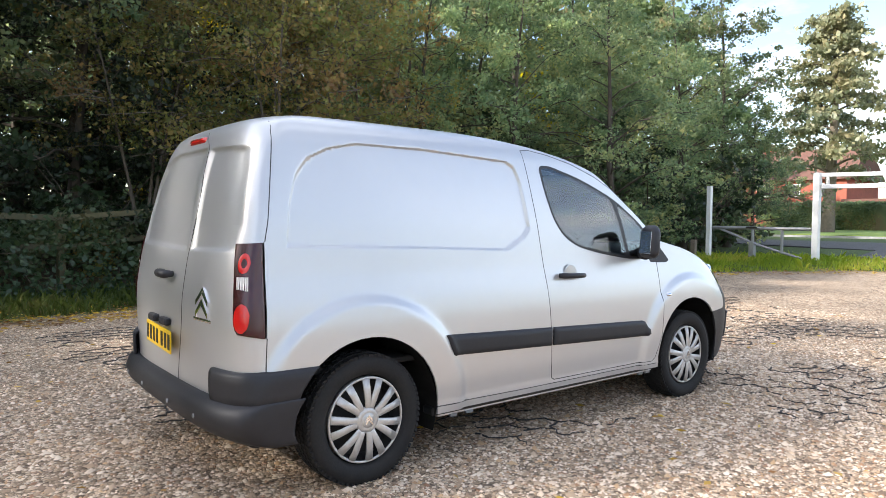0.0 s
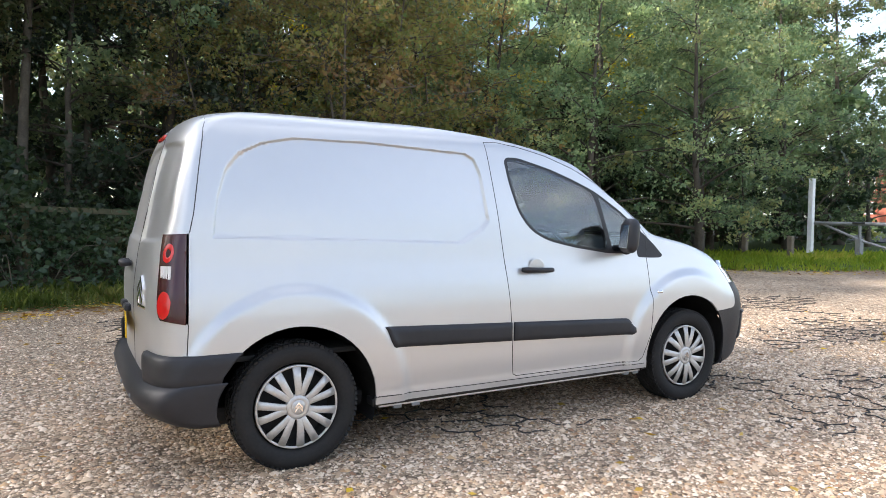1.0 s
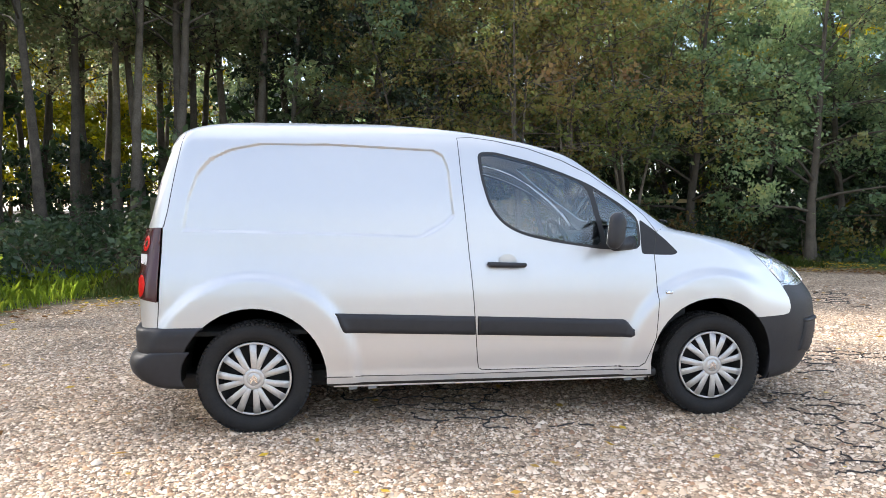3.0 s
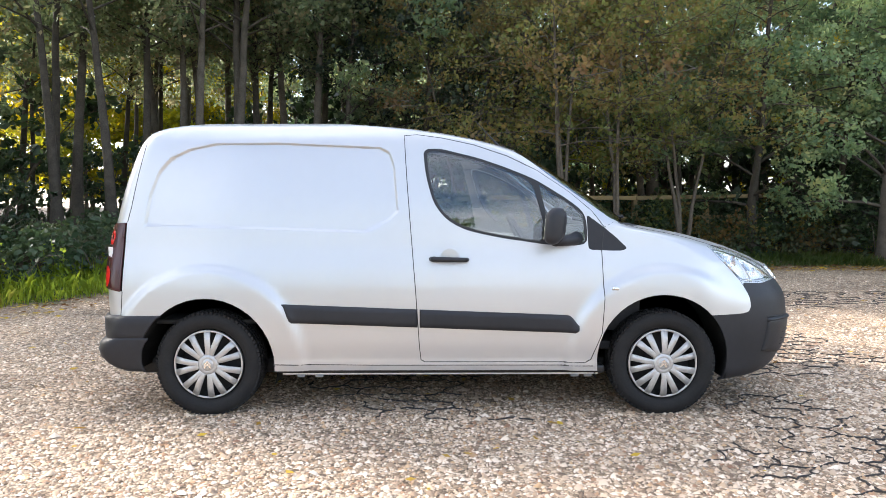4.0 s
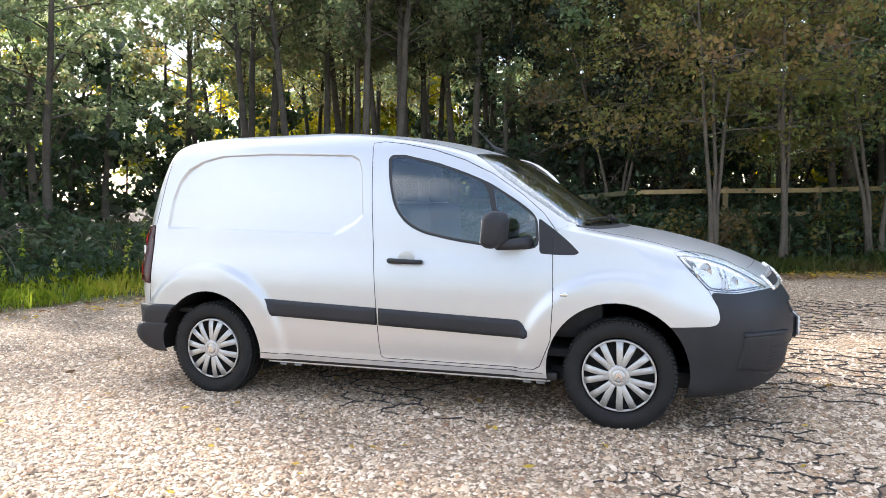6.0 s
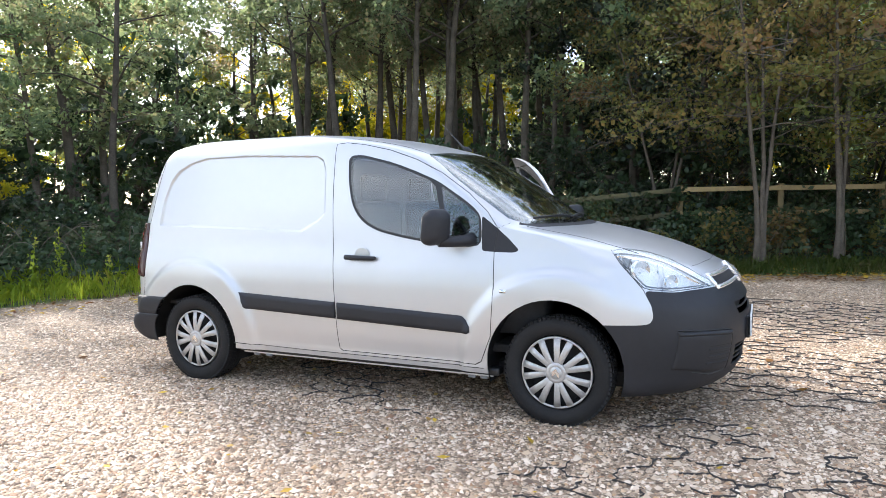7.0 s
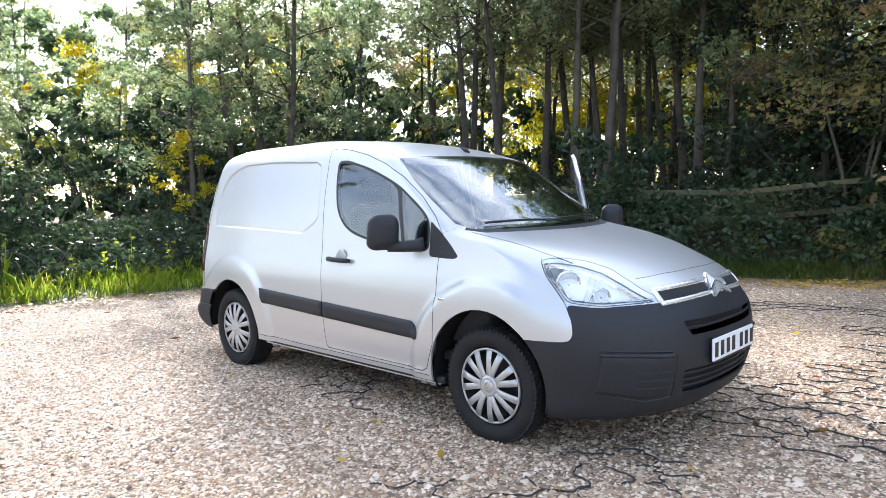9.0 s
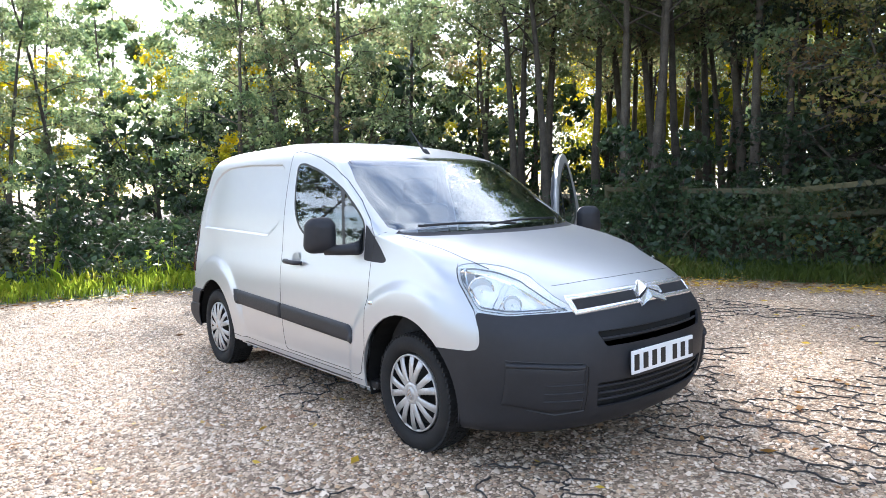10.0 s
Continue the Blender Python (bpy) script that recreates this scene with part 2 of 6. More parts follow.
M_BARK = material("bark", (0.055, 0.043, 0.032), rough=0.95, color2=(0.12, 0.10, 0.075), scale=4, bump=0.6, bump_scale=18, per_object=0.3)
M_BARKPALE = material("pale_bark", (0.20, 0.165, 0.12), rough=0.9, color2=(0.11, 0.09, 0.065), scale=5, bump=0.4, bump_scale=25)
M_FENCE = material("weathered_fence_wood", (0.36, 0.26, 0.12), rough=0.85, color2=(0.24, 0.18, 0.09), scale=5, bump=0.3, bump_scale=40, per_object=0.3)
# darker fence wood, for posts and rails up to x = 1
M_FENCEDARK = material("dark_fence_wood", (0.13, 0.105, 0.055), rough=0.9, color2=(0.075, 0.075, 0.035), scale=5, bump=0.3, bump_scale=40, per_object=0.3)
M_WHITEWOOD = material("white_painted_steel", (0.78, 0.78, 0.77), rough=0.5, color2=(0.66, 0.66, 0.64), scale=4)
M_GREYSTEEL = material("grey_steel", (0.30, 0.31, 0.32), rough=0.5, metal=0.4, color2=(0.22, 0.22, 0.22), scale=5)
M_OAK = leaf_material("dark_green_leaves", [(0.06, 0.089, 0.05), (0.096, 0.13, 0.067), (0.15, 0.18, 0.091), (0.204, 0.17, 0.094)])
M_BROWN = leaf_material("autumn_brown_leaves", [(0.085, 0.125, 0.040), (0.135, 0.145, 0.045), (0.190, 0.150, 0.054), (0.160, 0.104, 0.046)])
M_YELLOWLEAF = leaf_material("yellow_green_leaves", [(0.13, 0.16, 0.024), (0.24, 0.23, 0.026), (0.36, 0.29, 0.028)], translucent=0.6)
M_FRESH = leaf_material("green_leaves", [(0.067, 0.11, 0.06), (0.11, 0.162, 0.082), (0.178, 0.223, 0.108), (0.264, 0.258, 0.108)])
M_IVY = leaf_material("bramble_leaves", [(0.017, 0.033, 0.016), (0.029, 0.051, 0.024), (0.046, 0.071, 0.031), (0.072, 0.071, 0.035)], translucent=0.3)
M_HOLLY = leaf_material("dark_evergreen_leaves", [(0.018, 0.030, 0.018), (0.030, 0.046, 0.026), (0.046, 0.064, 0.034)], translucent=0.25)
# darker copy of the grass: verge shade and dead leaves mixed into its colours
M_SHADEGRASS = leaf_material("shaded_grass_blades", [(0.085, 0.115, 0.030), (0.060, 0.095, 0.024), (0.10, 0.13, 0.036), (0.15, 0.13, 0.06)], translucent=0.4)
# lit counterpart, colours raised for the sunny verge
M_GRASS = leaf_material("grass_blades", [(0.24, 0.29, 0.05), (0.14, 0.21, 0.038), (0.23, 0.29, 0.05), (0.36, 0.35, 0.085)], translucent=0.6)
M_PINE = leaf_material("pine_needles", [(0.11, 0.13, 0.080), (0.17, 0.18, 0.10), (0.25, 0.22, 0.12)], translucent=0.2)
M_FALLEN = leaf_material("fallen_leaves", [(0.10, 0.055, 0.02), (0.20, 0.10, 0.03), (0.52, 0.37, 0.035), (0.16, 0.06, 0.025)], translucent=0.2)

# ---- builders ----


def pchip(pairs):
    """A smooth curve through (x, y) pairs that never overshoots."""
    xs, ys = np.array([p[0] for p in pairs], float), np.array([p[1] for p in pairs], float)
    h, d = np.diff(xs), np.diff(ys) / np.diff(xs)
    m = np.zeros(len(xs))
    for i in range(1, len(xs) - 1):
        if d[i - 1] * d[i] > 0:
            w1, w2 = 2 * h[i] + h[i - 1], h[i] + 2 * h[i - 1]
            m[i] = (w1 + w2) / (w1 / d[i - 1] + w2 / d[i])
    m[0], m[-1] = d[0], d[-1]

    def curve(x):
        x = np.clip(np.asarray(x, float), xs[0], xs[-1])
        i = np.clip(np.searchsorted(xs, x) - 1, 0, len(xs) - 2)
        t = (x - xs[i]) / h[i]
        return ((1 + 2 * t) * (1 - t) ** 2 * ys[i] + t * (1 - t) ** 2 * h[i] * m[i] + t * t * (3 - 2 * t) * ys[i + 1] + t * t * (t - 1) * h[i] * m[i + 1])

    return curve


def smooth(a, b, x):
    t = np.clip((np.asarray(x, float) - a) / (b - a), 0, 1)
    return t * t * (3 - 2 * t)


def mesh_arrays(name, verts, faces):
    """A mesh from numpy arrays; faces all of one size."""
    verts, faces = np.asarray(verts, np.float32), np.asarray(faces, np.int32)
    me = bpy.data.meshes.new(name)
    n, k = faces.shape
    me.vertices.add(len(verts))
    me.vertices.foreach_set("co", verts.ravel())
    me.loops.add(n * k)
    me.loops.foreach_set("vertex_index", faces.ravel())
    me.polygons.add(n)
    me.polygons.foreach_set("loop_start", np.arange(0, n * k, k, dtype=np.int32))
    me.update(calc_edges=True)
    return me


def part(name, data, mat, parent=None, label="", smooth_shade=False):
    """One mesh object, from a bmesh or a mesh, under a thing or a part."""
    if isinstance(data, bmesh.types.BMesh):
        me = bpy.data.meshes.new(name)
        if smooth_shade:
            for f in data.faces:
                f.smooth = True
        data.to_mesh(me)
        data.free()
    else:
        me = data
    for m in (mat if isinstance(mat, (list, tuple)) else [mat]):
        me.materials.append(m)
    ob = new(name, me)
    if parent is not None:
        ob.parent = parent
    if label:
        tagged(ob, label)
    return ob


def thing(name, label, category, group="", kind="", at=None):
    e = new(name)
    e.empty_display_size = 0.2
    if at is not None:
        e.matrix_basis = at
    return tagged(e, label, category, group, kind)


def box_bm(size, at=(0, 0, 0), bevel=0.0, segments=2, rot=None):
    bm = bmesh.new()
    bmesh.ops.create_cube(bm, size=1)
    bmesh.ops.scale(bm, vec=size, verts=bm.verts)
    if bevel:
        bmesh.ops.bevel(bm, geom=list(bm.edges), offset=bevel, segments=segments, affect="EDGES", profile=0.5)
    if rot is not None:
        bmesh.ops.transform(bm, matrix=rot, verts=bm.verts)
    bmesh.ops.translate(bm, vec=at, verts=bm.verts)
    return bm


def lathe_bm(profile, segments=48, axis="Y"):
    """Turns (radius, along) pairs round the axis."""
    bm = bmesh.new()
    rings = []
    for r, a in profile:
        ring = []
        for i in range(segments):
            t = 2 * math.pi * i / segments
            c, s = r * math.cos(t), r * math.sin(t)
            ring.append(bm.verts.new((c, a, s) if axis == "Y" else ((a, c, s) if axis == "X" else (c, s, a))))
        rings.append(ring)
    for p, q in zip(rings, rings[1:]):
        for i in range(segments):
            j = (i + 1) % segments
            bm.faces.new((p[i], p[j], q[j], q[i]))
    bmesh.ops.remove_doubles(bm, verts=bm.verts, dist=1e-5)
    bmesh.ops.recalc_face_normals(bm, faces=bm.faces)
    return bm


def tube(points, radii, sides=8):
    """Verts and quads of a tapering tube along points."""
    pts = np.asarray(points, float)
    n = len(pts)
    d = np.gradient(pts, axis=0)
    d /= np.linalg.norm(d, axis=1, keepdims=True) + 1e-9
    up = np.where(np.abs(d[:, 2:3]) > 0.9, np.array([[1.0, 0, 0]]), np.array([[0, 0, 1.0]]))
    u = np.cross(d, up)
    u /= np.linalg.norm(u, axis=1, keepdims=True) + 1e-9
    for i in range(1, n):
        if np.dot(u[i], u[i - 1]) < 0:
            u[i] = -u[i]
    v = np.cross(d, u)
    a = np.arange(sides) * 2 * np.pi / sides
    r = np.asarray(radii, float)[:, None, None]
    V = pts[:, None, :] + r * (np.cos(a)[None, :, None] * u[:, None, :] + np.sin(a)[None, :, None] * v[:, None, :])
    F = []
    for i in range(n - 1):
        for j in range(sides):
            k = (j + 1) % sides
            F.append((i * sides + j, i * sides + k, (i + 1) * sides + k, (i + 1) * sides + j))
    return V.reshape(-1, 3), np.array(F, int)


def joined(pieces):
    V, F, off = [], [], 0
    for v, f in pieces:
        V.append(v)
        F.append(np.asarray(f) + off)
        off += len(v)
    return np.concatenate(V), np.concatenate(F)


def tube_bm(points, radii, sides=8, caps=True):
    v, f = tube(points, radii, sides)
    bm = bmesh.new()
    vs = [bm.verts.new(p) for p in v]
    for q in f:
        bm.faces.new([vs[i] for i in q])
    if caps:
        bm.faces.new(vs[:sides][::-1])
        bm.faces.new(vs[-sides:])
    bmesh.ops.recalc_face_normals(bm, faces=bm.faces)
    return bm


def leaf_cloud(rng, centres, size, spread=0.35, flat=0.0):
    """One small folded leaf at each centre: four points, one quad each."""
    n = len(centres)
    d = rng.normal(size=(n, 3))
    d[:, 2] *= 1.0 - flat
    d /= np.linalg.norm(d, axis=1, keepdims=True) + 1e-9
    w = np.cross(d, rng.normal(size=(n, 3)))
    w /= np.linalg.norm(w, axis=1, keepdims=True) + 1e-9
    nr = np.cross(d, w)
    s = size * (1 + spread * rng.normal(size=(n, 1))).clip(0.4, 1.8)
    a, b = centres - d * s * 0.5, centres + d * s * 0.5
    c = centres + w * s * 0.32 + nr * s * 0.08
    e = centres - w * s * 0.32 + nr * s * 0.08
    V = np.stack([a, c, b, e], axis=1).reshape(-1, 3)
    F = np.arange(4 * n).reshape(n, 4)
    return V, F

# ---- ground ----
EDGE = [(-9, -14), (-7.0, -6), (-5.9, -3.2), (-5.5, -1.7), (-5.05, 0.7), (-4.55, 1.9), (-3.95, 3.6), (-3.0, 5.1), (-1.4, 5.9), (0.3, 6.2), (1.3, 6.6), (2.7, 6.95),
        (5.6, 7.85), (7.3, 8.2), (9.2, 8.3), (11.0, 6.6), (12.4, 4.9), (14.0, 3.9), (15.7, 2.6), (16.5, 0.5), (20, -2), (24, -14)]


def edge_distance(x, y):
    """How far a point lies outside the gravel, in metres; negative on it."""
    x, y = np.asarray(x, float), np.asarray(y, float)
    best = np.full(x.shape, 1e9)
    inside = np.zeros(x.shape, bool)
    pts = EDGE + [(24, -40), (-9, -40)]
    for (x0, y0), (x1, y1) in zip(pts, pts[1:] + pts[:1]):
        dx, dy = x1 - x0, y1 - y0
        t = np.clip(((x - x0) * dx + (y - y0) * dy) / (dx * dx + dy * dy), 0, 1)
        best = np.minimum(best, np.hypot(x - x0 - t * dx, y - y0 - t * dy))
        cross = ((y0 > y) != (y1 > y)) & (x < (x1 - x0) * (y - y0) / (y1 - y0 + 1e-12) + x0)
        inside ^= cross
    return np.where(inside, -best, best)


def ground_z(x, y):
    x, y = np.asarray(x, float), np.asarray(y, float)
    d = edge_distance(x, y)
    wood = smooth(13, 8, x)
    bank = (0.06 * smooth(0.0, 0.8, d) + 0.42 * smooth(1.2, 5.0, d)) * wood + 0.05 * smooth(0, 0.8, d) * (1 - wood)
    rise = 0.019 * np.clip(x - 5, 0, 16) + 0.011 * np.clip(x - 24, 0, 50)
    und = 0.02 * np.sin(0.7 * x + 1.3) * np.sin(0.6 * y) * smooth(3.5, 8, np.hypot(x - 1.5, y))
    return bank + rise + und


def make_ground():
    fine = np.concatenate([np.arange(-12, 22.01, 0.3)])
    out = np.array([0.8, 1.8, 3.2, 5, 8, 12, 18, 28, 45, 80, 150, 300, 700])
    xs = np.concatenate([-12 - out[::-1], fine, 22 + out])
    ys = np.concatenate([-12 - out[::-1], np.arange(-12, 16.01, 0.3), 16 + out])
    X, Y = np.meshgrid(xs, ys)
    Z = ground_z(X, Y)
    V = np.stack([X, Y, Z], -1).reshape(-1, 3)
    nx, ny = len(xs), len(ys)
    i = np.arange(nx * ny).reshape(ny, nx)
    F = np.stack([i[:-1, :-1], i[:-1, 1:], i[1:, 1:], i[1:, :-1]], -1).reshape(-1, 4)
    me = mesh_arrays("ground", V, F)
    d = edge_distance(V[:, 0], V[:, 1])
    far = np.clip((V[:, 0] - 14) / 3, 0, 1)
    me.attributes.new("outside", "FLOAT", "POINT").data.foreach_set("value", d.astype(np.float32))
    me.attributes.new("open", "FLOAT", "POINT").data.foreach_set("value", far.astype(np.float32))
    me.polygons.foreach_set("use_smooth", [True] * len(F))
    m = M_GRAVEL
    nt = m.node_tree
    b = nt.nodes["Principled BSDF"]
    L = nt.links.new
    at = nt.nodes.new("ShaderNodeAttribute")
    at.attribute_name = "outside"
    op = nt.nodes.new("ShaderNodeAttribute")
    op.attribute_name = "open"
    co = nt.nodes.new("ShaderNodeTexCoord")
    nz = nt.nodes.new("ShaderNodeTexNoise")
    nz.inputs["Scale"].default_value, nz.inputs["Detail"].default_value = 1.6, 6
    wob = nt.nodes.new("ShaderNodeMath")
    wob.operation = "MULTIPLY_ADD"
    wob.inputs[1].default_value = 1.6
    L(co.outputs["Object"], nz.inputs["Vector"])
    L(nz.outputs["Fac"], wob.inputs[0])
    L(at.outputs["Fac"], wob.inputs[2])

    def ramp(a, c):
        r = nt.nodes.new("ShaderNodeMapRange")
        r.inputs["From Min"].default_value, r.inputs["From Max"].default_value = a, c
        return r

    # leaf litter begins at the gravel's rim, then turf, then bare woodland soil
    litter, turf, soil = ramp(-0.1, 0.7), ramp(0.7, 1.1), ramp(2.2, 3.6)
    for r in (litter, turf, soil):
        L(wob.outputs["Value"], r.inputs["Value"])
    gn = nt.nodes.new("ShaderNodeTexNoise")
    gn.inputs["Scale"].default_value, gn.inputs["Detail"].default_value = 14, 6
    L(co.outputs["Object"], gn.inputs["Vector"])

    def two(c1, c2):
        r = nt.nodes.new("ShaderNodeValToRGB")
        r.color_ramp.elements[0].color, r.color_ramp.elements[1].color = (*c1, 1), (*c2, 1)
        r.color_ramp.elements[0].position, r.color_ramp.elements[1].position = 0.35, 0.65
        L(gn.outputs["Fac"], r.inputs["Fac"])
        return r.outputs["Color"]

    stone = b.inputs["Base Color"].links[0].from_socket
    c_lit, c_turf, c_soil = two((0.16, 0.10, 0.055), (0.30, 0.22, 0.15)), two((0.035, 0.06, 0.014), (0.075, 0.11, 0.025)), two((0.03, 0.024, 0.015), (0.085, 0.055, 0.03))
    last = stone
    for fac, colour, amount in ((litter, c_lit, 0.65), (turf, c_turf, 1.0), (soil, c_soil, 1.0)):
        mu = nt.nodes.new("ShaderNodeMath")
        mu.operation = "MULTIPLY"
        mu.inputs[1].default_value = amount
        L(fac.outputs["Result"], mu.inputs[0])
        if colour is c_soil:
            inv = nt.nodes.new("ShaderNodeMath")
            inv.operation = "SUBTRACT"
            inv.inputs[0].default_value = 1.0
            L(op.outputs["Fac"], inv.inputs[1])
            mm = nt.nodes.new("ShaderNodeMath")
            mm.operation = "MULTIPLY"
            L(mu.outputs["Value"], mm.inputs[0])
            L(inv.outputs["Value"], mm.inputs[1])
            mu = mm
        mx = nt.nodes.new("ShaderNodeMix")
        mx.data_type = "RGBA"
        L(mu.outputs["Value"], mx.inputs["Factor"])
        L(last, mx.inputs["A"])
        L(colour, mx.inputs["B"])
        last = mx.outputs["Result"]
    L(last, b.inputs["Base Color"])
    return tagged(part("ground", me, m), "pale gravel car park with a grass verge and woodland soil", "ground", kind="structure")


make_ground()

# ---- the van ----
from mathutils.bvhtree import BVHTree

HUB_R, HUB_F = Vector((0.0, 0.0, 0.305)), Vector((2.728, 0.0, 0.305))
XF = pchip([(0.19, 3.48), (0.22, 3.58), (0.30, 3.66), (0.42, 3.70), (0.55, 3.715), (0.68, 3.70), (0.78, 3.645), (0.86, 3.585), (0.90, 3.52), (0.95, 3.41), (1.0, 3.27),
            (1.04, 3.13), (1.08, 2.96), (1.11, 2.80), (1.135, 2.68), (1.2, 2.57), (1.3, 2.425), (1.4, 2.275), (1.5, 2.12), (1.58, 1.985), (1.625, 1.87), (1.67, 1.72),
            (1.71, 1.55), (1.745, 1.34), (1.77, 1.12), (1.785, 0.93), (1.797, 0.65), (1.802, 0.45)])
XR = pchip([(0.19, -0.60), (0.3, -0.655), (0.6, -0.672), (0.83, -0.68), (1.04, -0.66), (1.16, -0.635), (1.35, -0.595), (1.5, -0.555), (1.64, -0.505), (1.70, -0.47), (1.735, -0.42),
            (1.765, -0.31), (1.785, -0.15), (1.797, 0.05), (1.802, 0.2)])
WID = pchip([(0.19, 0.80), (0.22, 0.832), (0.26, 0.840), (0.33, 0.845), (0.45, 0.856), (0.6, 0.860), (0.75, 0.856), (0.85, 0.845), (0.95, 0.826), (1.0, 0.816), (1.13, 0.797), (1.25, 0.778),
             (1.4, 0.746), (1.5, 0.721), (1.588, 0.697), (1.64, 0.680), (1.681, 0.658), (1.72, 0.620), (1.75, 0.565), (1.775, 0.47), (1.79, 0.36), (1.798, 0.22), (1.802, 0.10)])
NF = pchip([(0.19, 2.3), (0.4, 2.5), (0.66, 2.5), (0.785, 2.4), (0.88, 2.2), (0.98, 2.0), (1.8, 2.0)])
LF = pchip([(0.19, 0.60), (0.4, 0.76), (0.625, 0.78), (0.77, 0.80), (0.86, 0.74), (0.92, 0.60), (1.0, 0.44), (1.08, 0.33), (1.14, 0.30), (1.2, 0.28), (1.4, 0.245), (1.57, 0.21), (1.64, 0.25),
            (1.71, 0.34), (1.76, 0.4), (1.802, 0.12)])
LR = pchip([(0.19, 0.2), (0.6, 0.2), (1.2, 0.19), (1.6, 0.18), (1.7, 0.2), (1.75, 0.25), (1.802, 0.12)])


def poly_distance(poly, x, z):
    """Signed distance to a closed outline, negative inside."""
    best = np.full(np.shape(x), 1e9)
    inside = np.zeros(np.shape(x), bool)
    for (x0, z0), (x1, z1) in zip(poly, poly[1:] + poly[:1]):
        dx, dz = x1 - x0, z1 - z0
        t = np.clip(((x - x0) * dx + (z - z0) * dz) / (dx * dx + dz * dz + 1e-12), 0, 1)
        best = np.minimum(best, np.hypot(x - x0 - t * dx, z - z0 - t * dz))
        inside ^= ((z0 > z) != (z1 > z)) & (x < (x1 - x0) * (z - z0) / (z1 - z0 + 1e-12) + x0)
    return np.where(inside, -best, best)


CARGO = [(-0.385, 1.135), (-0.36, 1.32), (-0.315, 1.46), (-0.245, 1.545), (-0.13, 1.60), (0.02, 1.632), (0.4, 1.636), (1.03, 1.607), (1.085, 1.575), (1.115, 1.50), (1.14, 1.22), (1.09, 1.17), (0.95, 1.095), (0.4, 1.115)]


def side_relief(x, z):
    """How far the side stands out from its plain curve: arch flares, the pressed cargo panel, the sill."""
    r1 = np.hypot(x - HUB_R.x, (z - 0.305) * 1.0)
    r2 = np.hypot(x - HUB_F.x, (z - 0.305) * 1.0)
    flare = 0.022 * (1 - smooth(0.552, 0.610, r1)) + 0.025 * (1 - smooth(0.545, 0.610, r2)) * smooth(3.15, 2.9, x)
    panel = -0.016 * (1 - smooth(-0.010, 0.003, poly_distance(CARGO, x, z)))
    lip = 0.004 * np.exp(-((z - 0.305) / 0.012) ** 2) * smooth(0.4, 0.45, x) * smooth(2.36, 2.3, x)
    return flare + panel + lip


REAR_1 = [(-0.60, 1.585), (-0.635, 1.48), (-0.68, 1.23), (-0.675, 1.135), (-0.65, 1.115), (-0.285, 1.105), (-0.22, 1.60), (-0.30, 1.605)]
REAR_2 = [(-0.155, 1.61), (0.30, 1.61), (0.50, 1.56), (0.60, 1.40), (0.63, 1.2), (0.60, 1.12), (-0.225, 1.105)]


def contour(z):
    """Right half of the body's outline at height z, from nose to tail."""
    xf, xr, w, lf, lr = (float(c(z)) for c in (XF, XR, WID, LF, LR))
    room = (xf - xr) * 0.92
    if lf + lr > room:
        lf, lr = lf * room / (lf + lr), lr * room / (lf + lr)

    def quarter(n, k1, k2):
        c = 0.5 ** (1 / n)
        a = np.linspace(0, c, k1, endpoint=False)
        b = np.linspace(c, 0, k2)
        return np.concatenate([(1 - a ** n) ** (1 / n), b]), np.concatenate([a, (1 - b ** n) ** (1 / n)])

    fx, fy = quarter(float(NF(z)), 26, 18)
    rx, ry = quarter(3.6, 40, 12)
    fine = np.linspace(xf - lf, xr + lr, 900)
    close = 1 + 2.2 * smooth(-0.44, -0.40, fine) * smooth(0.0, -0.08, fine) + 2.2 * smooth(1.02, 1.06, fine) * smooth(1.19, 1.15, fine)
    close = np.cumsum(close)
    sx = np.interp(np.linspace(close[0], close[-1], 200), close, fine)[1:-1]
    x = np.concatenate([xf - lf + lf * fx, sx, (xr + lr - lr * rx)[::-1]])
    y = np.concatenate([w * fy, np.full(len(sx), w), (w * ry)[::-1]])
    y = y * (1 - 0.03 * smooth(0.25, -0.5, x))
    if 1.05 < z < 1.66:
        field = np.minimum(poly_distance(REAR_1, -y, np.full(len(x), z)), poly_distance(REAR_2, -y, np.full(len(x), z)))
        mirror = np.minimum(poly_distance(REAR_1, y, np.full(len(x), z)), poly_distance(REAR_2, y, np.full(len(x), z)))
        back = x < xr + lr
        left = x + back * 0.017 * (1 - smooth(-0.02, 0.006, mirror))
        x = x + back * 0.017 * (1 - smooth(-0.02, 0.006, field))
    else:
        left = x
    k = smooth(0.75, 0.97, y / (w + 1e-9))
    y = y + k * side_relief(x, np.full(len(x), z)) * (z < 1.70)
    return x, -y, left


LEVELS = np.concatenate([np.arange(0.19, 0.84, 0.02), np.arange(0.84, 1.085, 0.01), np.arange(1.085, 1.13, 0.005), np.arange(1.13, 1.23, 0.01), np.arange(1.23, 1.56, 0.02), np.arange(1.56, 1.60, 0.01), np.arange(1.60, 1.645, 0.005), np.arange(1.646, 1.75, 0.0085), np.arange(1.752, 1.79, 0.0045), [1.7925, 1.7955, 1.798, 1.8, 1.8014, 1.802]])


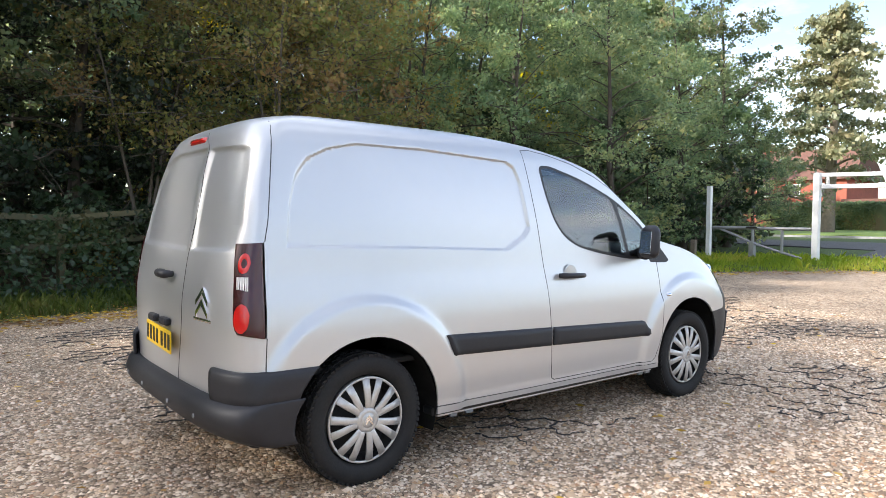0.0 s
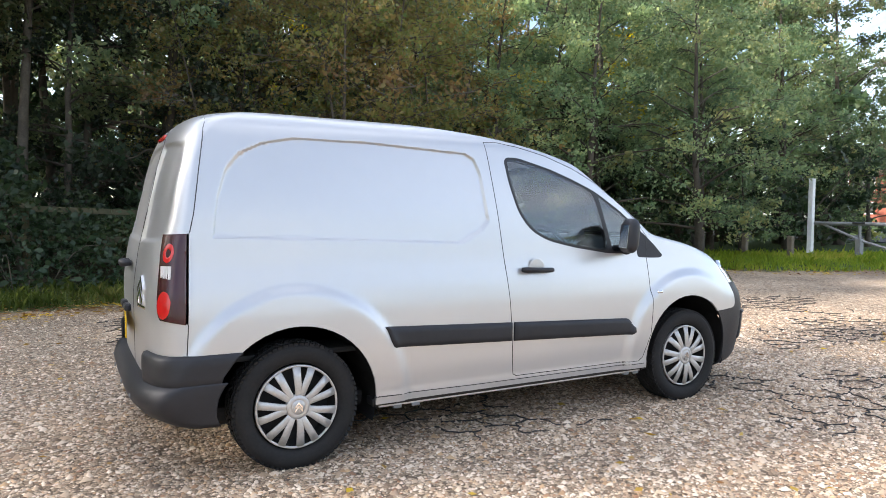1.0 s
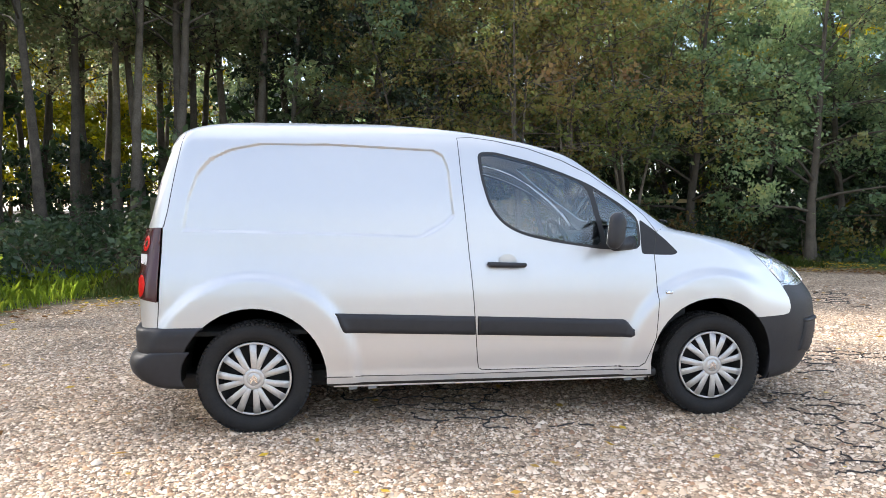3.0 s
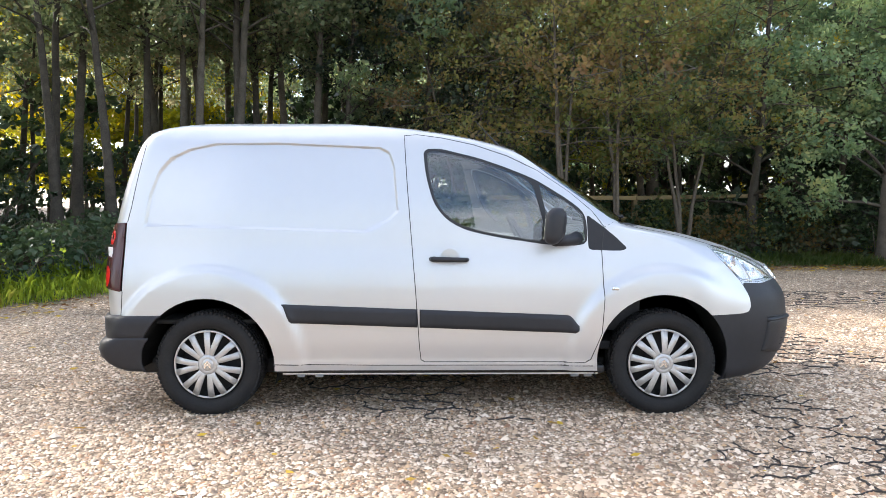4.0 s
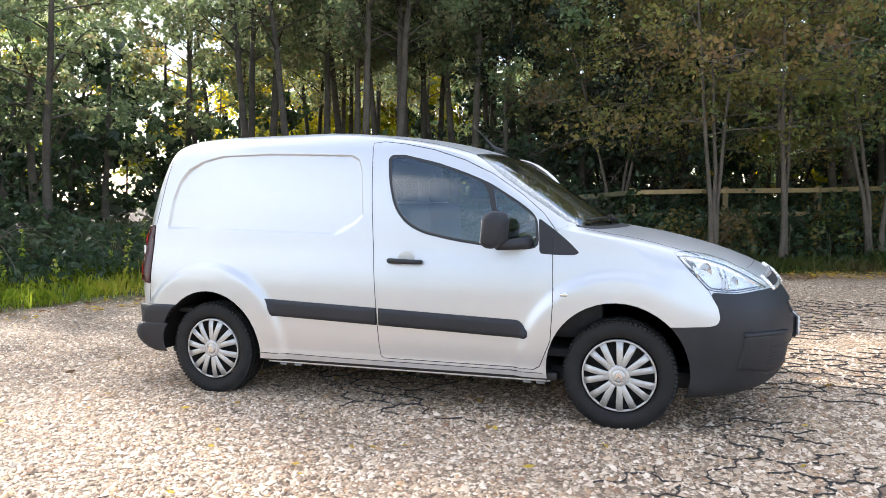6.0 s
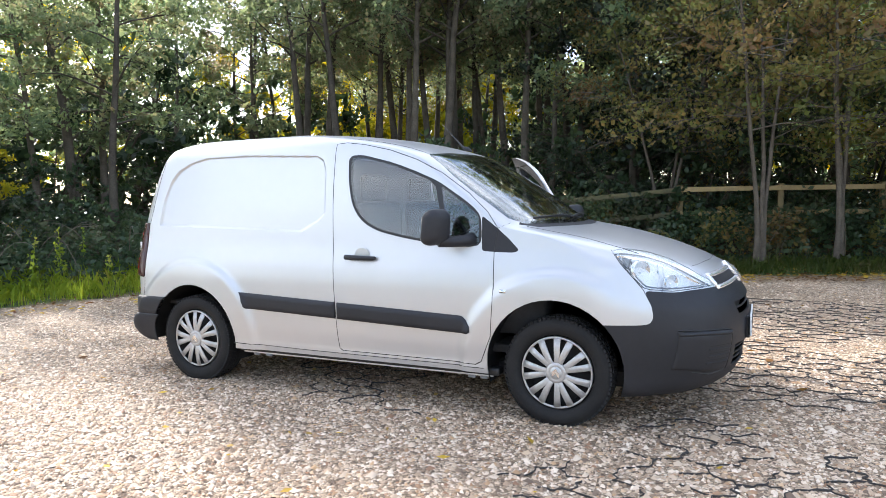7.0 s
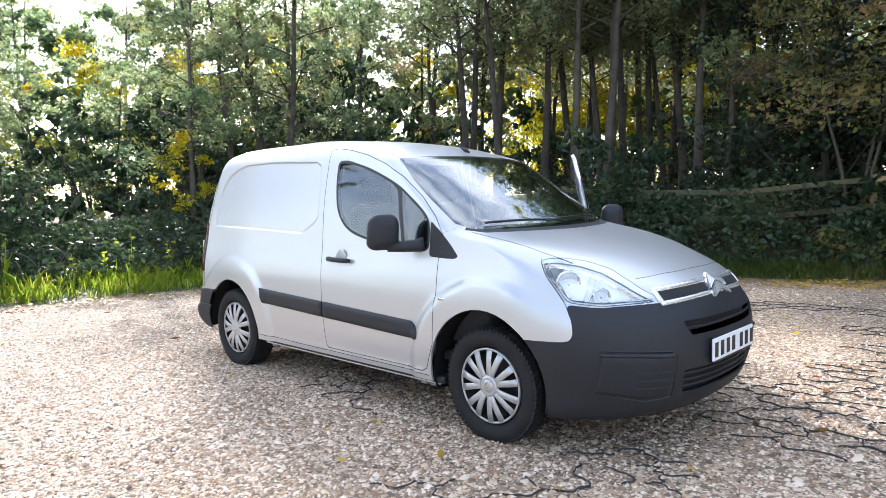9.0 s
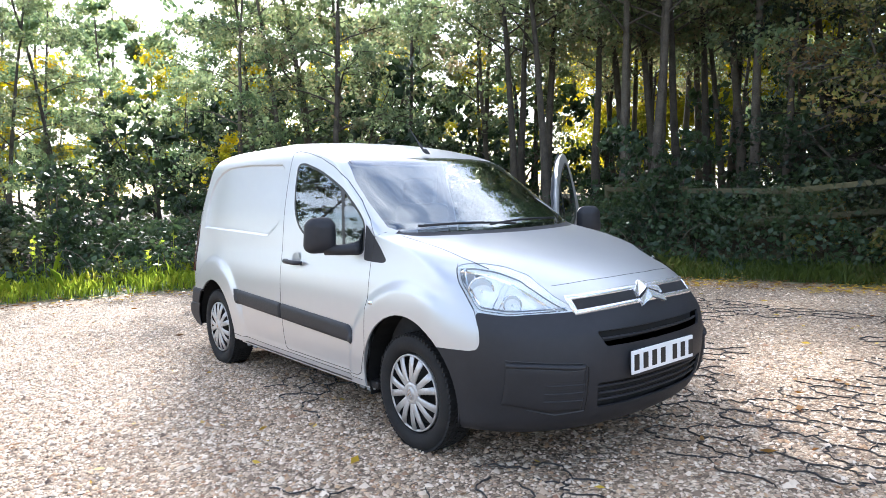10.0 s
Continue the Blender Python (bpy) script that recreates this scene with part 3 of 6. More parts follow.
def body_bm():
    bm = bmesh.new()
    rings = []
    for z in LEVELS:
        x, y, xl = contour(z)
        right = [bm.verts.new((a, b, z)) for a, b in zip(x, y)]
        left = [bm.verts.new((a, -b, z)) for a, b in zip(xl[1:-1], y[1:-1])]
        rings.append(right + left[::-1])
    n = len(rings[0])
    for p, q in zip(rings, rings[1:]):
        for i in range(n):
            j = (i + 1) % n
            bm.faces.new((p[j], p[i], q[i], q[j]))
    h = len(x)
    top = rings[-1]
    for i in range(h - 1):
        a, b = top[i], top[i + 1]
        c, d = top[(n - i - 1) % n], top[(n - i) % n]
        loop = [v for k, v in enumerate((d, a, b, c)) if v not in (d, a, b, c)[:k]]
        if len(loop) > 2:
            bm.faces.new(loop[::-1])
    bm.normal_update()
    return bm


def inside(poly, x, y):
    ok = False
    for (x0, y0), (x1, y1) in zip(poly, poly[1:] + poly[:1]):
        if (y0 > y) != (y1 > y) and x < (x1 - x0) * (y - y0) / (y1 - y0) + x0:
            ok = not ok
    return ok


def cut(bm, tag, poly, axes, where, value):
    """Cuts an outline, seen along the third axis, into the skin, and marks the faces within it."""
    a, b = axes
    lo = [min(p[i] for p in poly) - 0.05 for i in (0, 1)]
    hi = [max(p[i] for p in poly) + 0.05 for i in (0, 1)]

    def near(c):
        return lo[0] < c[a] < hi[0] and lo[1] < c[b] < hi[1] and where(c)

    cand = {f for f in bm.faces if near(f.calc_center_median())}
    for p, q in zip(poly, poly[1:] + poly[:1]):
        x0, x1, y0, y1 = min(p[0], q[0]), max(p[0], q[0]), min(p[1], q[1]), max(p[1], q[1])
        hit = []
        for f in cand:
            us = [v.co[a] for v in f.verts]
            vs = [v.co[b] for v in f.verts]
            if max(us) > x0 - 0.002 and min(us) < x1 + 0.002 and max(vs) > y0 - 0.002 and min(vs) < y1 + 0.002:
                hit.append(f)
        if not hit:
            continue
        no, co = Vector((0, 0, 0)), Vector((0, 0, 0))
        no[a], no[b] = q[1] - p[1], p[0] - q[0]
        if no.length < 1e-7:
            continue
        co[a], co[b] = p
        geom = list({e for f in hit for e in f.edges}) + list({v for f in hit for v in f.verts}) + hit
        res = bmesh.ops.bisect_plane(bm, geom=geom, dist=1e-5, plane_co=co, plane_no=no.normalized())
        cand -= set(hit)
        cand |= {g for g in res["geom"] if isinstance(g, bmesh.types.BMFace)}
    for f in cand:
        if f.is_valid:
            c = f.calc_center_median()
            if inside(poly, c[a], c[b]):
                f[tag] = value


def take(bm, faces, thick=0.0):
    """A new bmesh of some faces, given a thickness inwards."""
    out = bmesh.new()
    seen = {}
    for f in faces:
        vs = []
        for v in f.verts:
            if v not in seen:
                seen[v] = out.verts.new(v.co)
            vs.append(seen[v])
        try:
            out.faces.new(vs)
        except ValueError:
            pass
    for f in out.faces:
        f.smooth = True
    out.normal_update()
    if thick:
        bmesh.ops.solidify(out, geom=list(out.faces), thickness=thick)
        for e in out.edges:
            if len(e.link_faces) == 2 and e.calc_face_angle(0) > 0.7:
                e.smooth = False
    return out


def ring(cx, cz, r, n=44, sx=1.0):
    return [(cx + r * sx * math.cos(2 * math.pi * i / n), cz + r * math.sin(2 * math.pi * i / n)) for i in range(n)]


def rounded(poly, r=0.03, n=5):
    """The outline with its corners rounded off."""
    out = []
    k = len(poly)
    for i in range(k):
        p, c, q = Vector(poly[i - 1]), Vector(poly[i]), Vector(poly[(i + 1) % k])
        d1, d2 = (p - c), (q - c)
        s = min(r, 0.45 * d1.length, 0.45 * d2.length)
        a, b = c + d1.normalized() * s, c + d2.normalized() * s
        for j in range(n + 1):
            t = j / n
            w = a * (1 - t) ** 2 + c * 2 * t * (1 - t) + b * t * t
            out.append((w.x, w.y))
    return out


def inset(poly, d):
    """The outline moved inwards by d (counted along each corner's bisector)."""
    area = sum(p[0] * q[1] - q[0] * p[1] for p, q in zip(poly, poly[1:] + poly[:1]))
    s = 1 if area > 0 else -1
    out = []
    for i in range(len(poly)):
        p, c, q = Vector(poly[i - 1]), Vector(poly[i]), Vector(poly[(i + 1) % len(poly)])
        a, b = (c - p), (q - c)
        if a.length < 1e-9 or b.length < 1e-9:
            out.append((c.x, c.y))
            continue
        a.normalize()
        b.normalize()
        n = Vector((-a.y - b.y, a.x + b.x)) * s
        if n.length < 1e-9:
            out.append((c.x, c.y))
            continue
        n.normalize()
        k = d / max(0.5, n.dot(Vector((-a.y, a.x)) * s))
        w = c + n * k
        out.append((w.x, w.y))
    return out


# outlines seen from the side (x, z)
WINDOW = rounded([(1.290, 1.575), (1.312, 1.598), (1.392, 1.600), (1.627, 1.541), (1.80, 1.480), (1.968, 1.410), (2.167, 1.284), (2.262, 1.206), (2.276, 1.016), (2.040, 1.018), (1.752, 1.060), (1.548, 1.104), (1.43, 1.165), (1.350, 1.268), (1.304, 1.439)], 0.06, 3)
GLASS_1 = rounded([(1.312, 1.570), (1.325, 1.582), (1.390, 1.584), (1.620, 1.526), (1.795, 1.464), (1.945, 1.402), (2.036, 1.036), (1.757, 1.077), (1.555, 1.120), (1.442, 1.178), (1.366, 1.275), (1.322, 1.440)], 0.06, 3)
GLASS_2 = rounded([(1.985, 1.382), (2.160, 1.268), (2.246, 1.196), (2.256, 1.034), (2.066, 1.035)], 0.018, 3)
SAIL = rounded([(2.268, 1.200), (2.365, 1.128), (2.44, 1.066), (2.508, 0.998), (2.478, 0.984), (2.40, 0.984), (2.276, 0.990)], 0.022, 3)
DOOR = [(1.173, 1.682), (1.192, 1.40), (1.213, 1.139), (1.245, 0.75), (1.268, 0.40), (1.276, 0.335), (1.30, 0.322), (2.25, 0.320), (2.285, 0.34), (2.348, 0.494), (2.362, 0.70), (2.354, 0.986), (2.372, 1.125),
        (2.30, 1.222), (2.17, 1.335), (1.98, 1.465), (1.80, 1.553), (1.6, 1.622), (1.4, 1.667), (1.25, 1.688)]
BUMPER = rounded([(2.85, 0.60), (3.10, 0.604), (3.20, 0.608), (3.242, 0.618), (3.256, 0.65), (3.246, 0.71), (3.203, 0.790), (3.27, 0.784), (3.353, 0.776), (3.43, 0.784), (3.54, 0.789), (3.58, 0.795), (4.0, 0.795), (4.0, 0.1), (2.85, 0.1)], 0.035, 3)
LAMP = rounded([(3.015, 1.003), (3.08, 1.008), (3.18, 0.988), (3.30, 0.948), (3.41, 0.892), (3.50, 0.835), (3.562, 0.793), (3.45, 0.787), (3.353, 0.778), (3.27, 0.786), (3.203, 0.792), (3.15, 0.850), (3.08, 0.925)], 0.03, 3)
TAIL = [(-0.488, 1.155), (-0.60, 1.15), (-0.80, 1.15), (-0.80, 0.77), (-0.60, 0.765), (-0.503, 0.745)]
TAIL_BACK = [(0.700, 1.157), (0.722, 1.06), (0.752, 0.90), (0.760, 0.83), (0.768, 0.785), (0.785, 0.757), (0.81, 0.744), (0.98, 0.744), (0.98, 1.157)]
# the bonnet from above (x, y), the windscreen from the front (y, z)
BONNET = [(2.40, -0.70), (2.75, -0.685), (3.0, -0.655), (3.2, -0.60), (3.38, -0.515), (3.50, -0.40), (3.535, -0.25), (3.545, 0), (3.535, 0.25), (3.50, 0.40), (3.38, 0.515), (3.2, 0.60), (3.0, 0.655), (2.75, 0.685), (2.40, 0.70)]
SCREEN = [(-0.650, 1.575), (-0.700, 1.45), (-0.728, 1.32), (-0.738, 1.18), (-0.69, 1.148), (-0.5, 1.141), (0, 1.138), (0.5, 1.141), (0.69, 1.148), (0.738, 1.18), (0.728, 1.32), (0.700, 1.45), (0.650, 1.575), (0.62, 1.59), (0.4, 1.606), (0, 1.612), (-0.4, 1.606), (-0.62, 1.59)]
INTAKE_1 = rounded([(-0.43, 0.700), (-0.39, 0.628), (0.39, 0.628), (0.43, 0.700)], 0.02)
INTAKE_2 = rounded([(-0.44, 0.462), (-0.42, 0.335), (0.42, 0.335), (0.44, 0.462)], 0.02)


def skin_normal(p, front):
    """The body's normal at a point, from its curves."""
    if not front:
        d = float(WID(p.z + 0.01) - WID(p.z - 0.01)) / 0.02
        return Vector((0, math.copysign(1, p.y), -d)).normalized()

    def fx(y, z):
        xf, lf, w = float(XF(z)), float(LF(z)), float(WID(z))
        return xf - lf + lf * math.sqrt(max(0.0004, 1 - (y / w) ** 2))

    return Vector((1, -(fx(p.y + 0.01, p.z) - fx(p.y - 0.01, p.z)) / 0.02, -(fx(p.y, p.z + 0.01) - fx(p.y, p.z - 0.01)) / 0.02)).normalized()


def polish(ob, front=False, shift=Vector((0, 0, 0))):
    """Even normals for a pane, so that it mirrors without ripples."""
    me = ob.data
    out = [Vector((0, 0, 1))] * len(me.loops)
    for f in me.polygons:
        mid = skin_normal(f.center + shift, front)
        flip = -1 if mid.dot(f.normal) < 0 else 1
        rim = abs(mid.dot(f.normal)) < 0.4 and f.area > 1e-7
        for i in f.loop_indices:
            out[i] = f.normal.copy() if rim else skin_normal(me.vertices[me.loops[i].vertex_index].co + shift, front) * flip
    me.normals_split_custom_set(out)


def build_van():
    van = thing("van", "silver panel van parked on gravel, dark plastic bumpers, one door open", "van")
    skin = body_bm()
    tree = BVHTree.FromBMesh(skin)
    tag = skin.faces.layers.int.new("tag")
    SIDE = lambda c: abs(c[1]) > 0.45
    ARCH, BUMP, LENS, SEALT, GL1, GL2, SAILT, SCR, COWL, BON, INT, TAILT, DROP = range(1, 14)
    cut(skin, tag, BUMPER, (0, 2), lambda c: c[2] < 0.9, BUMP)
    cut(skin, tag, LAMP, (0, 2), SIDE, LENS)
    cut(skin, tag, [(-0.73, 1.143), (-0.66, 1.126), (0, 1.121), (0.66, 1.126), (0.73, 1.143), (0.70, 1.16), (-0.70, 1.16)], (1, 2), lambda c: 2.3 < c[0], COWL)
    cut(skin, tag, SCREEN, (1, 2), lambda c: c[0] > 1.5 and c[2] > 1.1, SCR)
    cut(skin, tag, INTAKE_1, (1, 2), lambda c: c[0] > 3.2, INT)
    cut(skin, tag, INTAKE_2, (1, 2), lambda c: c[0] > 3.2, INT)
    for s in (-1, 1):
        cut(skin, tag, [(s * y, z) for y, z in TAIL_BACK], (1, 2), lambda c: c[0] < -0.3 and c[1] * s > 0.5, 99)
    cut(skin, tag, TAIL, (0, 2), lambda c: 0.66 < abs(c[1]), TAILT + 100)
    for f in skin.faces:
        c = f.calc_center_median()
        if f[tag] == TAILT + 100:
            f[tag] = TAILT if inside(TAIL_BACK, abs(c.y), c.z) else 0
        elif f[tag] == 99:
            f[tag] = 0
    cut(skin, tag, WINDOW, (0, 2), SIDE, SEALT)
    cut(skin, tag, GLASS_1, (0, 2), SIDE, GL1)
    cut(skin, tag, GLASS_2, (0, 2), SIDE, GL2)
    cut(skin, tag, SAIL, (0, 2), SIDE, SAILT)
    cut(skin, tag, ring(0.0, 0.302, 0.406), (0, 2), SIDE, ARCH)
    cut(skin, tag, ring(2.715, 0.332, 0.394), (0, 2), SIDE, ARCH)
    for f in skin.faces:
        c = f.calc_center_median()
        if f[tag] == 0 and c.z > 0.88 and inside(BONNET, c.x, c.y) and c.x > 2.35 and f.normal.z > 0.25 and c.z < 1.135:
            f[tag] = BON
        if (c.z < 0.452 or (c.z < 0.585 and abs(c.y) > 0.64)) and c.x < -0.2:
            f[tag] = DROP
        if c.z < 0.262 and 0.2 < c.x < 2.62:
            f[tag] = DROP
    # the door outline: a second mark, so that glass and seals go with their door
    door = skin.faces.layers.int.new("door")
    cut(skin, door, DOOR, (0, 2), SIDE, 1)
    groups = {}
    for f in skin.faces:
        c = f.calc_center_median()
        d = (1 if c.y < 0 else 2) if f[door] else 0
        if f[tag] in (SAILT,) and not f[door]:
            d = 0
        groups.setdefault((f[tag], d, c.y > 0 if f[tag] in (LENS, TAILT, SAILT) else False), []).append(f)

    shell = part("body", take(skin, groups.get((0, 0, False), []), 0.012), M_PAINT, van, "silver metallic painted body shell")
    for side_d, nm in ((1, "driver_door"), (2, "passenger_door")):
        hinge = Vector((2.345, -0.80 if side_d == 1 else 0.80, 0))
        e = new(nm)
        e.parent = van
        tagged(e, "closed silver cab door" if side_d == 1 else "open silver cab door swung outwards")
        e.matrix_basis = Matrix.Translation(hinge)
        if side_d == 2:
            e.matrix_basis = Matrix.Translation(hinge) @ Matrix.Rotation(radians(-58.5), 4, "Z")
        back = Matrix.Translation(-hinge)

        def door_part(name, key, mat, thick, label=""):
            fs = [f for k, v in groups.items() for f in v if k[0] == key and k[1] == side_d]
            if not fs:
                return None
            bm = take(skin, fs, thick)
            bmesh.ops.transform(bm, matrix=back, verts=bm.verts)
            return part(name, bm, mat, e, label)

        door_part("door_skin", 0, M_PAINT, 0.03)
        fs = [f for k, v in groups.items() for f in v if k[0] == 0 and k[1] == side_d]
        inner = take(skin, fs)
        bmesh.ops.translate(inner, vec=(0, 0.80 - 0.834 if side_d == 2 else 0.034, 0), verts=inner.verts)
        bmesh.ops.solidify(inner, geom=list(inner.faces), thickness=0.003)
        bmesh.ops.transform(inner, matrix=back, verts=inner.verts)
        part("inner_frame", inner, M_LINING, e, "dark grey inner door trim")
        door_part("window_seal", SEALT, M_SEAL, 0.03, "black window surround")
        for key in (GL1, GL2):
            pane = door_part("pane", key, M_GLASS, 0.004)
            if pane:
                pane.visible_shadow = False
                polish(pane, False, hinge)
        door_part("sail_panel", SAILT, M_PLASTIC, 0.02)
        # inner lining of the door
        s = -1 if side_d == 1 else 1
        lining = box_bm((0.92, 0.05, 0.62), (-0.56, s * -0.015 - s * 0.02, 0.70), 0.02)
        part("door_lining", lining, M_TRIM, e, "grey moulded door lining")
        pocket = box_bm((0.7, 0.07, 0.14), (-0.56, -s * 0.075, 0.48), 0.02)
        part("door_pocket", pocket, M_PLASTIC, e)
        # handle: a bar over a round dish
        hx, hz = 1.445 - hinge.x, 0.936
        hit = tree.ray_cast(Vector((1.445, s * 2, hz)), Vector((0, -s, 0)))
        hy = hit[0].y - hinge.y
        dish = lathe_bm([(0.001, 0.0), (0.05, 0.002), (0.057, 0.0035)], 28)
        bmesh.ops.translate(dish, vec=(hx + 0.005, hy + s * 0.003, hz + 0.012), verts=dish.verts)
        part("handle_dish", dish, M_PAINT, e)
        bar = tube_bm([(hx - 0.108, hy + s * 0.012, hz + 0.002), (hx - 0.095, hy + s * 0.035, hz + 0.002), (hx - 0.03, hy + s * 0.043, hz), (hx + 0.05, hy + s * 0.042, hz - 0.002), (hx + 0.098, hy + s * 0.03, hz - 0.003), (hx + 0.108, hy + s * 0.01, hz - 0.003)], [0.014, 0.017, 0.016, 0.015, 0.014, 0.012], 10)
        part("door_handle", bar, M_PLASTIC, e, "black plastic door handle", True)
        # mirror
        mx, my, mz = 2.055 - hinge.x, s * 0.972 - hinge.y, 1.136
        head = box_bm((0.108, 0.172, 0.212), (mx, my, mz), 0.05, 6)
        for v in head.verts:
            k = (v.co.x - mx) / 0.056
            if k > 0:
                v.co.y = my + (v.co.y - my) * (1 - 0.30 * k * k)
                v.co.z = mz + (v.co.z - mz) * (1 - 0.30 * k * k)
            if v.co.z > mz:
                v.co.y = my + (v.co.y - my) * (1 - 0.18 * ((v.co.z - mz) / 0.106) ** 2)
            v.co.x += 0.10 * (v.co.z - mz) - 0.36 * s * (v.co.y - my)
        mirror = part("mirror_housing", head, M_PLASTIC, e, "grey black plastic door mirror", True)
        part("mirror_arm", tube_bm([(mx + 0.0, my - s * 0.03, mz - 0.085), (mx + 0.06, my - s * 0.09, mz - 0.09), (mx + 0.12, my - s * 0.14, mz - 0.085), (mx + 0.15, my - s * 0.18, mz - 0.08)], [0.034, 0.032, 0.036, 0.046], 12), M_PLASTIC, e, "", True)
        gl = box_bm((0.004, 0.108, 0.142), (0, 0, 0), 0.0018)
        bmesh.ops.transform(gl, matrix=Matrix.Translation((mx - 0.0532, my, mz - 0.004)) @ Matrix(((1, -0.36 * s, 0.10, 0), (0, 1, 0, 0), (0, 0, 1, 0), (0, 0, 0, 1))), verts=gl.verts)
        part("mirror_glass", gl, M_BOWL, mirror)

    part("window_seal", take(skin, [f for k, v in groups.items() for f in v if k[0] == SEALT and k[1] == 0], 0.01), M_SEAL, van)
    for s in (False, True):
        fs = groups.get((SAILT, 0, s), [])
        if fs:
            part("corner_trim", take(skin, fs, 0.02), M_PLASTIC, van, "black triangular wing trim")
    part("front_bumper", take(skin, groups[(BUMP, 0, False)], 0.012), M_PLASTIC, van, "dark grey unpainted plastic front bumper")
    ws = part("windscreen", take(skin, groups[(SCR, 0, False)], 0.005), M_SCREEN, van, "clear laminated windscreen")
    ws.visible_shadow = False
    polish(ws, True)
    part("cowl", take(skin, groups[(COWL, 0, False)], 0.01), M_PLASTIC, van)
    part("bonnet", take(skin, groups[(BON, 0, False)], 0.01), M_PAINT, van, "short sloping silver bonnet")
    return van, skin, tree, groups, (LENS, TAILT, INT)


van, SKIN, SKIN_TREE, GROUPS, (T_LENS, T_TAIL, T_INT) = build_van()


def on_side(x, z, s=-1, out=0.0):
    """The point of the van's side at (x, z), and its normal."""
    p, n, _, _ = SKIN_TREE.ray_cast(Vector((x, s * 3, z)), Vector((0, -s, 0)))
    return p + n * out, n


def on_front(y, z, out=0.0):
    p, n, _, _ = SKIN_TREE.ray_cast(Vector((6, y, z)), Vector((-1, 0, 0)))
    return p + n * out, n


def on_corner(phi, z, s):
    """The rear corner seen from inside the load space: 0 degrees is straight back, 90 to the side."""
    d = Vector((-math.cos(radians(phi)), s * math.sin(radians(phi)), 0))
    p, n, _, _ = SKIN_TREE.ray_cast(Vector((-0.35, s * 0.6, z)), d)
    return p, n if n.dot(d) > 0 else -n


def on_rear(y, z, out=0.0):
    p, n, _, _ = SKIN_TREE.ray_cast(Vector((-3, y, z)), Vector((1, 0, 0)))
    return p + n * out, n


def on_top(x, y, out=0.0):
    p, n, _, _ = SKIN_TREE.ray_cast(Vector((x, y, 4)), Vector((0, 0, -1)))
    return p + n * out, n


def dense(points, step=0.025):
    out = []
    for p, q in zip(points, points[1:]):
        k = max(1, int(math.hypot(q[0] - p[0], q[1] - p[1]) / step))
        out += [(p[0] + (q[0] - p[0]) * i / k, p[1] + (q[1] - p[1]) * i / k) for i in range(k)]
    return out + [points[-1]]


def seam_bm(points, put, width=0.011, out=0.0016, bm=None):
    """A shut line: a narrow dark strip that follows the skin."""
    bm = bm or bmesh.new()
    hits = [put(a, b) for a, b in dense(points)]
    hits = [h for h in hits if h[0] is not None]
    prev = None
    for i, (p, n) in enumerate(hits):
        d = hits[min(i + 1, len(hits) - 1)][0] - hits[max(i - 1, 0)][0]
        if d.length < 1e-6:
            continue
        s = n.cross(d).normalized() * width / 2
        a, c, e = bm.verts.new(p + s - n * 0.002), bm.verts.new(p + n * out), bm.verts.new(p - s - n * 0.002)
        if prev:
            bm.faces.new((prev[0], prev[1], c, a))
            bm.faces.new((prev[1], prev[2], e, c))
        prev = (a, c, e)
    return bm


def panel_bm(x0, x1, lo, hi, put, thick=0.018, nx=30, nz=8, edge=0.35):
    """A moulding laid on the skin between two curves, its rim rounded down to the skin."""
    bm = bmesh.new()
    grid = []
    for i in range(nx + 1):
        u = i / nx
        x = x0 + (x1 - x0) * (0.5 - 0.5 * math.cos(math.pi * u)) if nx > 12 else x0 + (x1 - x0) * u
        row = []
        for j in range(nz + 1):
            v = 0.5 - 0.5 * math.cos(math.pi * j / nz)
            z = lo(x) + (hi(x) - lo(x)) * v
            e = min(v, 1 - v) * (hi(x) - lo(x)) / (thick * 1.2 + 1e-9)
            f = min(x - x0, x1 - x) / (thick * 1.2 + 1e-9) if x1 > x0 else 1
            k = max(0.0, min(1.0, e, f))
            h = math.sqrt(max(0.0, 1 - (1 - k) ** 2))
            p, n = put(x, z)
            row.append(bm.verts.new(p + n * (thick * h - 0.002 * (k == 0))))
        grid.append(row)
    for i in range(nx):
        for j in range(nz):
            bm.faces.new((grid[i][j], grid[i + 1][j], grid[i + 1][j + 1], grid[i][j + 1]))
    bmesh.ops.remove_doubles(bm, verts=bm.verts, dist=1e-6)
    for f in bm.faces:
        f.smooth = True
    bmesh.ops.recalc_face_normals(bm, faces=bm.faces)
    return bm


